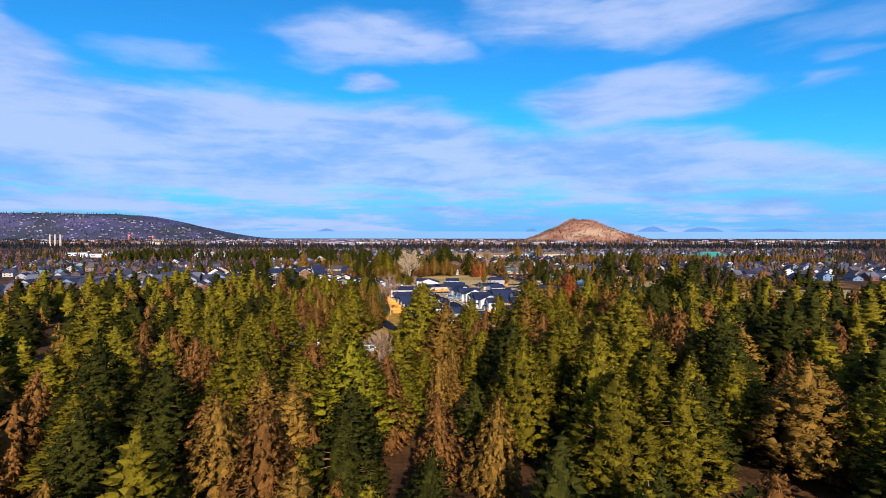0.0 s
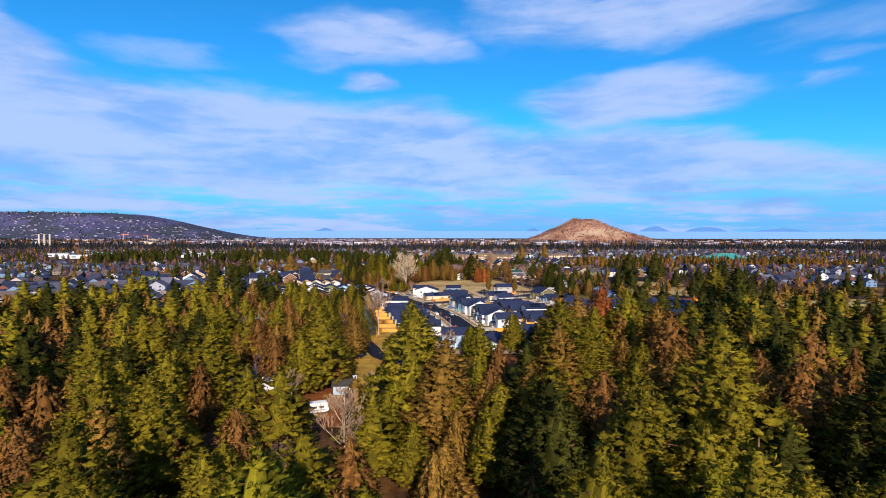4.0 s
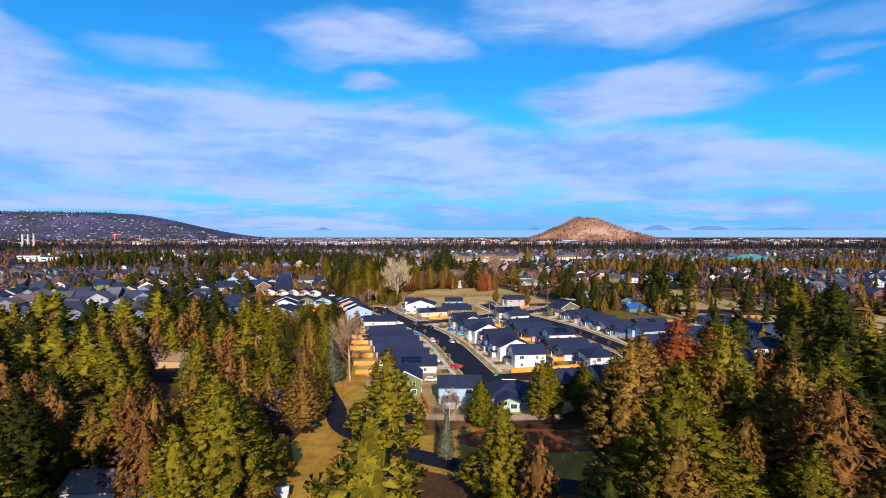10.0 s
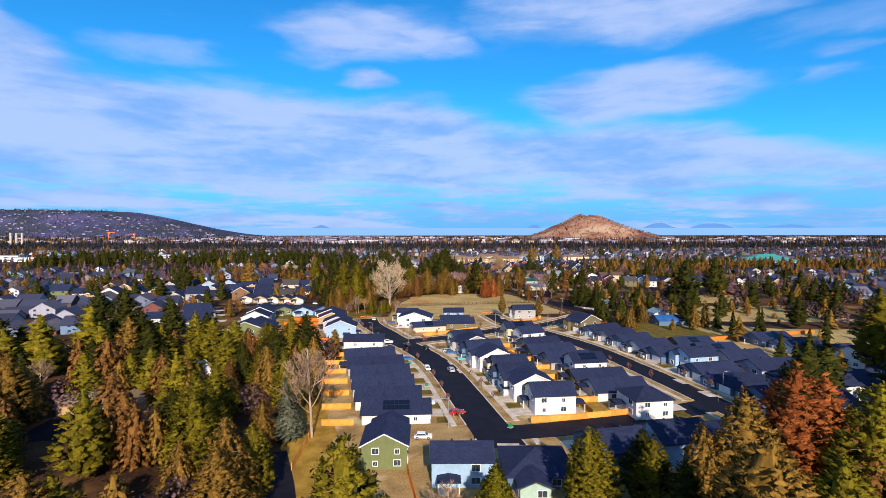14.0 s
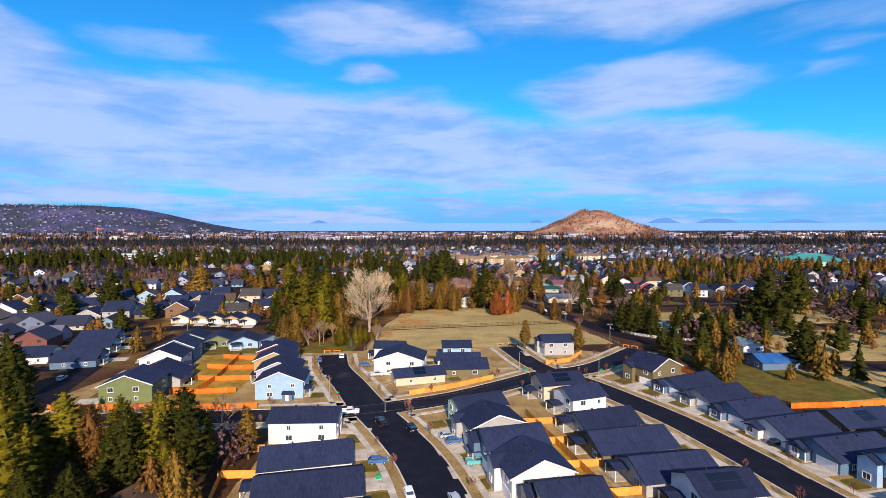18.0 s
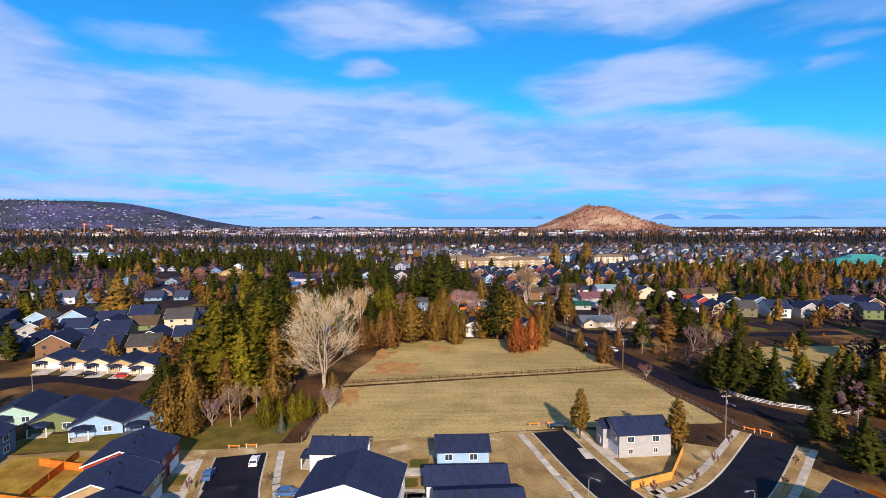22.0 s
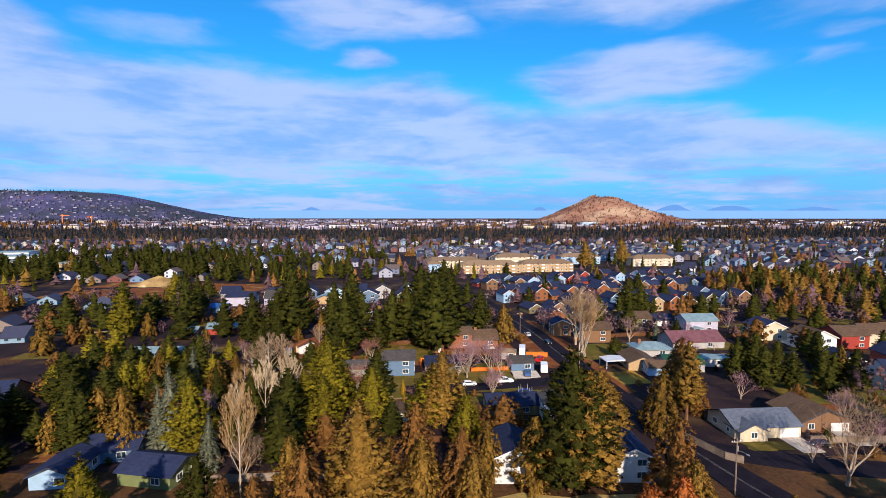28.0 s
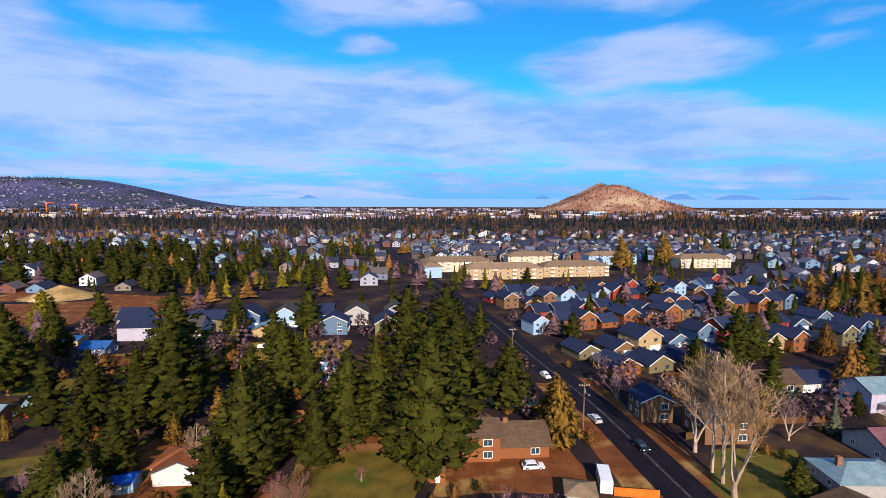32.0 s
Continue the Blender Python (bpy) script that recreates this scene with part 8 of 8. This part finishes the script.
def motorhome(x, y, yaw, ln=7.0):
    ob = thing("motorhome", pose(x, y, 0.02, 0, 0, yaw), "white motorhome parked on a yard", "motorhome", "parked vehicles")
    g = Geo()
    h = ln / 2
    g.prism([(-h, 0.6), (h * 0.75, 0.6), (h, 0.9), (h, 1.5), (h * 0.8, 2.0), (h * 0.95, 2.4), (h * 0.85, 3.1), (-h, 3.1)], "y", -1.15, 1.15)
    part("body", g, CAR_PAINT["white"], ob)
    for u in (-h * 0.5, h * 0.25):
        part("window", Geo_box(u - 0.6, -1.18, 1.7, u + 0.6, 1.18, 2.3), GLASS, ob)
    part("stripe", Geo_box(-h + 0.1, -1.17, 1.1, h * 0.7, 1.17, 1.25), CAR_PAINT["blue"], ob)
    for sx in (-h * 0.6, h * 0.6):
        for sy in (-1.0, 1.0):
            part("wheel", shared("wheel", wheel_mesh), RUBBER, ob).matrix_local = pose(sx, sy, 0.36)


motorhome(-43, 180, 15, 8.0)
motorhome(-34, 189, 20, 5.0)
motorhome(35, 675, 80, 6.5)
motorhome(39, 653, 80, 5.0)


# ---------------------------------------------------------------- street furniture
def utility_pole(x, y, yaw, h=11.0, arm=True):
    ob = thing("utility_pole", pose(x, y, 0, 0, 0, yaw), "weathered wooden utility pole with a cross arm", "utility pole", "utility poles")
    g = Geo()
    g.tube([(0, 0, -0.3), (0, 0, h)], [0.17, 0.11], 8)
    part("pole", g, WOOD_GREY, ob)
    part("cross_arm", Geo_box(-1.3, -0.07, h - 0.9, 1.3, 0.07, h - 0.72), WOOD_GREY, ob)
    for u in (-1.2, -0.6, 0.6, 1.2):
        part("insulator", shared("insulator", lambda: Geo_box(-0.06, -0.06, 0, 0.06, 0.06, 0.22)), TRIM, ob).matrix_local = pose(u, 0, h - 0.72)
    g = Geo()
    g.tube([(0.2, 0.1, h - 2.6), (0.2, 0.1, h - 1.7)], [0.22, 0.22], 8)
    part("transformer", g, STEEL, ob)
    if arm:
        g = Geo()
        g.tube([(0, 0, h - 2.8), (0, -1.0, h - 2.2), (0, -2.4, h - 2.1)], [0.05, 0.05, 0.04], 6)
        la = part("lamp_arm", g, STEEL, ob)
        part("lamp_head", Geo_box(-0.14, -3.0, h - 2.2, 0.14, -2.35, h - 2.05), STEEL, la)


POLES = [(99, 462), (74.5, 472), (70, 531), (61, 578), (47.5, 640), (38, 700), (28, 752)]
for i, (x, y) in enumerate(POLES):
    utility_pole(x, y, (20, 10, 15, 12, 8, 8, 12)[i], 11.5, i in (1, 3, 5))
g = Geo()
for (ax, ay), (bx, by) in zip(POLES, POLES[1:]):
    for o in (-1.1, 1.1):
        g.tube([(ax + o + (bx - ax) * t, ay + (by - ay) * t, 11.0 - 4 * 0.9 * t * (1 - t)) for t in (0, 0.17, 0.33, 0.5, 0.67, 0.83, 1)], [0.02] * 7, 3)
tagged(part("overhead_wire", g, DARK), "thin black overhead wires between the poles", "wires", kind="stuff")


def street_lamp(x, y, yaw):
    ob = thing("street_lamp", pose(x, y, 0, 0, 0, yaw), "slim grey steel street lamp on the pavement", "street lamp", "street lamps")
    g = Geo()
    g.tube([(0, 0, 0), (0, 0, 7.2), (0, -0.3, 7.7), (0, -1.6, 7.9)], [0.1, 0.07, 0.06, 0.05], 7)
    part("pole", g, STEEL, ob)
    part("lamp_head", Geo_box(-0.15, -2.3, 7.8, 0.15, -1.5, 7.95), STEEL, ob)
    part("base_plate", Geo_box(-0.22, -0.22, 0, 0.22, 0.22, 0.2), CONCRETE, ob)


for x, y, a in ((30.5, 438.5, 40), (-32, 409, -60), (-14, 400, 130), (58, 434, -70), (3.5, 300, -90), (90.5, 325, 100), (-128, 400, 0), (-122, 500, 180)):
    street_lamp(x, y, a)


def street_sign(x, y, yaw):
    ob = thing("street_sign", pose(x, y, 0, 0, 0, yaw), "small green street name sign on a post", "sign", "street signs")
    part("post", Geo_box(-0.04, -0.04, 0, 0.04, 0.04, 3.0), STEEL, ob)
    part("sign_plate", Geo_box(-0.55, -0.02, 2.7, 0.55, 0.02, 2.98), GREEN_BOX, ob)
    g = Geo()
    g.prism([(0.38 * math.cos(a * math.pi / 4 + 0.39), 2.2 + 0.38 * math.sin(a * math.pi / 4 + 0.39)) for a in range(8)], "y", -0.06, -0.03)
    part("stop_plate", g, LAMP_RED, ob)


for x, y, a in ((-29.5, 408.5, 10), (-7, 402, 190), (51, 434.5, 30), (86, 319.5, 60), (33.5, 434, 20)):
    street_sign(x, y, a)


def utility_box(x, y):
    ob = thing("utility_box", pose(x, y, 0, 0, 0, (x * 7) % 90), "green steel utility box on a concrete pad", "utility box", "utility boxes")
    part("cabinet", Geo_box(-0.5, -0.4, 0.1, 0.5, 0.4, 1.0), GREEN_BOX, ob)
    part("pad", Geo_box(-0.7, -0.6, -0.1, 0.7, 0.6, 0.16), CONCRETE, ob)


for x, y in ((-3.5, 335), (-11, 362), (60.5, 439), (66, 443), (-8, 320), (20, 300), (33, 441), (-29, 372)):
    utility_box(x, y)

# young street trees along the verges
SAP = random.Random(41)
for ln, w in ((A, 11.0), (B, 9.5), (D, 9.5)):
    s = sides(ln)
    for i in range(2, len(ln) - 2, 4):
        for sd in (-1, 1):
            p = ln[i] + s[i] * sd * (w / 2 + 1.5)
            if on_road(p.x, p.y, 0.8) or p.x < -60 or SAP.random() < 0.25:
                continue
            tree(p.x, p.y, SAP.uniform(3.0, 4.6), "sapling", "x", 0.9, twig=TWIG_RED)

# lane paint
g = Geo()
for off in (-3.1, 3.1):
    ribbon(g, [p for p in B if -30 < p.x < 34 and not (-26 < p.x < -4)], off - 0.06, off + 0.06, 0.03, 0.076)
ribbon(g, [p for p in F if 560 < p.y], -0.22, -0.12, 0.03, 0.078)
ribbon(g, [p for p in F if 560 < p.y], 0.12, 0.22, 0.03, 0.078)
tagged(part("road_markings", g, PAINT_LINE), "worn pale painted lines on the asphalt", "road marking", kind="structure")


# ---------------------------------------------------------------- field fences
def rail_fence(pts, material, label, rails=2, h=1.2, step=3.0):
    x, y = pts[0]
    ob = thing("rail_fence", pose(x, y, 0), label, "fence", "field fences")
    for (ax, ay), (bx, by) in zip(pts, pts[1:]):
        ln = math.hypot(bx - ax, by - ay)
        n = max(1, round(ln / step))
        a = math.degrees(math.atan2(by - ay, bx - ax))
        for i in range(n):
            q = part("post", shared(("rail_post", h), lambda: Geo_box(-0.09, -0.09, -0.2, 0.09, 0.09, h + 0.15)), material, ob)
            q.matrix_local = pose(ax + (bx - ax) * i / n - x, ay + (by - ay) * i / n - y, 0, 0, 0, a)
        for r in range(rails):
            q = part("rail", shared("rail", lambda: Geo_box(-0.5, -0.04, -0.07, 0.5, 0.04, 0.07)), material, ob)
            q.matrix_local = pose((ax + bx) / 2 - x, (ay + by) / 2 - y, h * (r + 1) / rails - 0.12, 0, 0, a) @ Matrix.Diagonal((ln, 1, 1, 1))


rail_fence([(-29, 513.5), (17, 522), (67, 531)], WOOD_DARK, "low brown post-and-rail fence across the pasture")
rail_fence([(68, 531), (76, 503), (82, 478)], WOOD_GREY, "grey post-and-rail fence beside the road")
rail_fence([(60, 568), (66, 545), (69, 532)], WOOD_GREY, "grey post-and-rail fence beside the road")
rail_fence([(92, 509), (96, 499), (103, 493), (118, 487)], TRIM, "white painted rail fence along the road bend", 3)
rail_fence([(-31, 470), (-30, 490), (-29, 512)], WOOD_GREY, "grey post-and-rail fence at the field's edge")
fence([(-46, 582), (-20, 584), (0, 582)], WOOD_GREY, "grey weathered board fence")
fence([(62, 604), (67, 592), (70, 590)], WOOD_GREY, "grey weathered board fence")
fence([(-4, 600), (10, 600)], WOOD_DARK, "dark brown board fence")
fence([(14, 653.5), (27, 655)], WOOD_ORANGE, "orange board fence by the cul-de-sac", 0.8)
fence([(-4.5, 663), (-3.4, 653.5)], WOOD_ORANGE, "orange board fence beside the blue house", 0.8)
fence([(81, 663), (89, 665)], WOOD_ORANGE, "orange board fence in a yard", 0.9)
fence([(-24, 262), (-8, 258), (12, 256), (34, 258)], WOOD_GREY, "grey board fence below the gardens")
fence([(-6, 277), (-3, 262), (-4, 256)], WOOD_ORANGE, "orange board fence between gardens")


# ---------------------------------------------------------------- yard things
def trampoline(x, y):
    ob = thing("trampoline", pose(x, y, 0), "round trampoline with a blue rim on the lawn", "trampoline")
    g = Geo()
    g.prism([(1.9 * math.cos(a * math.pi / 9), 1.9 * math.sin(a * math.pi / 9)) for a in range(18)], "z", 0.82, 0.88)
    part("mat", g, DARK, ob)
    g = Geo()
    ring = [(2.05 * math.cos(a * math.pi / 9), 2.05 * math.sin(a * math.pi / 9), 0.88) for a in range(19)]
    g.tube(ring, [0.14] * 19, 5)
    part("rim", g, BLUE_TARP, ob)
    for a in range(6):
        part("leg", shared("tramp_leg", lambda: Geo_box(-0.04, -0.04, 0, 0.04, 0.04, 2.6)), STEEL, ob).matrix_local = pose(2.05 * math.cos(a * 1.047), 2.05 * math.sin(a * 1.047), 0)


trampoline(29, 632)


def garden_shed(x, y, yaw, wall, roof, label, w=3.0, d=2.6):
    ob = thing("garden_shed", pose(x, y, 0, 0, 0, yaw), label, "shed", "garden sheds")
    part("wall", gable_body(w, d, 2.1, 0.6, "x"), wall, ob)
    part("roof", roof_slabs(w, d, 2.1, 0.6, "x", 0.2, 0.1), roof, ob)
    part("door", Geo_box(-0.5, -d / 2 - 0.05, 0.05, 0.5, -d / 2, 1.9), TRIM, ob)


garden_shed(-73, 470, 10, WALLS["white"], ROOF_GREY, "small white garden shed with a grey roof")
garden_shed(-16, 589, 0, WALLS["red"], ROOF_BROWN, "small red garden shed with a brown roof", 4, 3.5)
garden_shed(2.8, 677.5, 5, WALLS["rust"], ROOF_BROWN, "small brown garden shed below the pines")
garden_shed(-36.6, 663.4, 5, WALLS["white"], ROOF_RUST, "small white shed with a rusty roof")
garden_shed(-45, 410, 0, WALLS["slate"], ROOF_NAVY, "small dark garden shed by the blue house")
garden_shed(-62, 662, 0, WALLS["grey"], ROOF_TEAL, "small grey shed with a pale roof", 5, 4)
garden_shed(-30, 216, 10, WALLS["white"], ROOF_WHITE, "small white shed in the clearing", 3, 3)
garden_shed(-62, 740, 10, WALLS["blue"], ROOF_RUST, "pale blue shed with a rust roof", 7, 5)
garden_shed(-140, 770, 10, WALLS["tan"], ROOF_BLUE, "tan shed with a blue metal roof", 12, 8)
garden_shed(-47, 507, 8, WALLS["brown"], ROOF_BROWN, "brown wooden shed under the cottonwood", 5, 4)
garden_shed(-57, 674, 12, WALLS["blue"], BLUE_TARP, "low shed under a blue tarpaulin", 5, 4)
mound = Geo()
for j in range(9):
    for i in range(9):
        u, w = i / 4 - 1, j / 4 - 1
        q = max(0.0, 1 - math.hypot(u, w))
        mound.v.append((u * 20, w * 14, 7.0 * q * (1 + 0.2 * noise.noise((u * 2, w * 2, 3))) - 0.1))
mound.f = [(j * 9 + i, j * 9 + i + 1, (j + 1) * 9 + i + 1, (j + 1) * 9 + i) for j in range(8) for i in range(8)]
ob = part("earth_mound", mound, SOIL)
ob.matrix_world = pose(-212, 862, 0)
tagged(ob, "heap of tan earth on cleared land", "mound")


def barrier(x, y, yaw, ln=3.0):
    ob = thing("road_barrier", pose(x, y, 0, 0, 0, yaw), "orange and white road-end barrier", "barrier", "road barriers")
    for s in (-1, 1):
        part("post", shared("barrier_post", lambda: Geo_box(-0.05, -0.05, 0, 0.05, 0.05, 1.2)), TRIM, ob).matrix_local = pose(s * ln * 0.4, 0, 0)
    part("board", Geo_box(-ln / 2, -0.08, 0.8, ln / 2, -0.05, 1.1), ORANGE, ob)


for x, y, a in ((-46, 466, 0), (-42, 466.5, 0), (28, 479, 5), (33, 479.5, 5), (86, 474, -45), (83, 476, -45)):
    barrier(x, y, a)


def tower_crane(x, y, yaw, h, jib):
    ob = thing("tower_crane", pose(x, y, 0, 0, 0, yaw), "far orange tower crane", "crane", "tower cranes")
    part("mast", Geo_box(-1.6, -1.6, -1, 1.6, 1.6, h), ORANGE, ob)
    part("jib", Geo_box(-jib * 0.3, -1, h - 6, jib, 1, h - 3.5), ORANGE, ob)
    part("cabin", Geo_box(1.6, -1.8, h - 9, 4.5, 1.8, h - 6), TRIM, ob)


fence([(-42, 659.5), (-33, 661)], LAMP_RED, "low dark red board fence", 0.8)
tower_crane(-1830, 2900, 15, 44, 30)
tower_crane(-1690, 2900, 200, 36, 26)


def stack(x, y, h):
    ob = thing("chimney_stack", pose(x, y, 0), "tall pale grey chimney stack far off", "chimney", "mill chimneys")
    g = Geo()
    g.tube([(0, 0, -1), (0, 0, h)], [3.6, 2.8], 10)
    part("shaft", g, CONCRETE, ob)
    g = Geo()
    g.tube([(0, 0, h), (0, 0, h + 1.5)], [3.2, 3.2], 10)
    part("rim", g, DARK, ob)


for x in (-1370, -1350, -1330):
    stack(x - 130, 1900, 44)
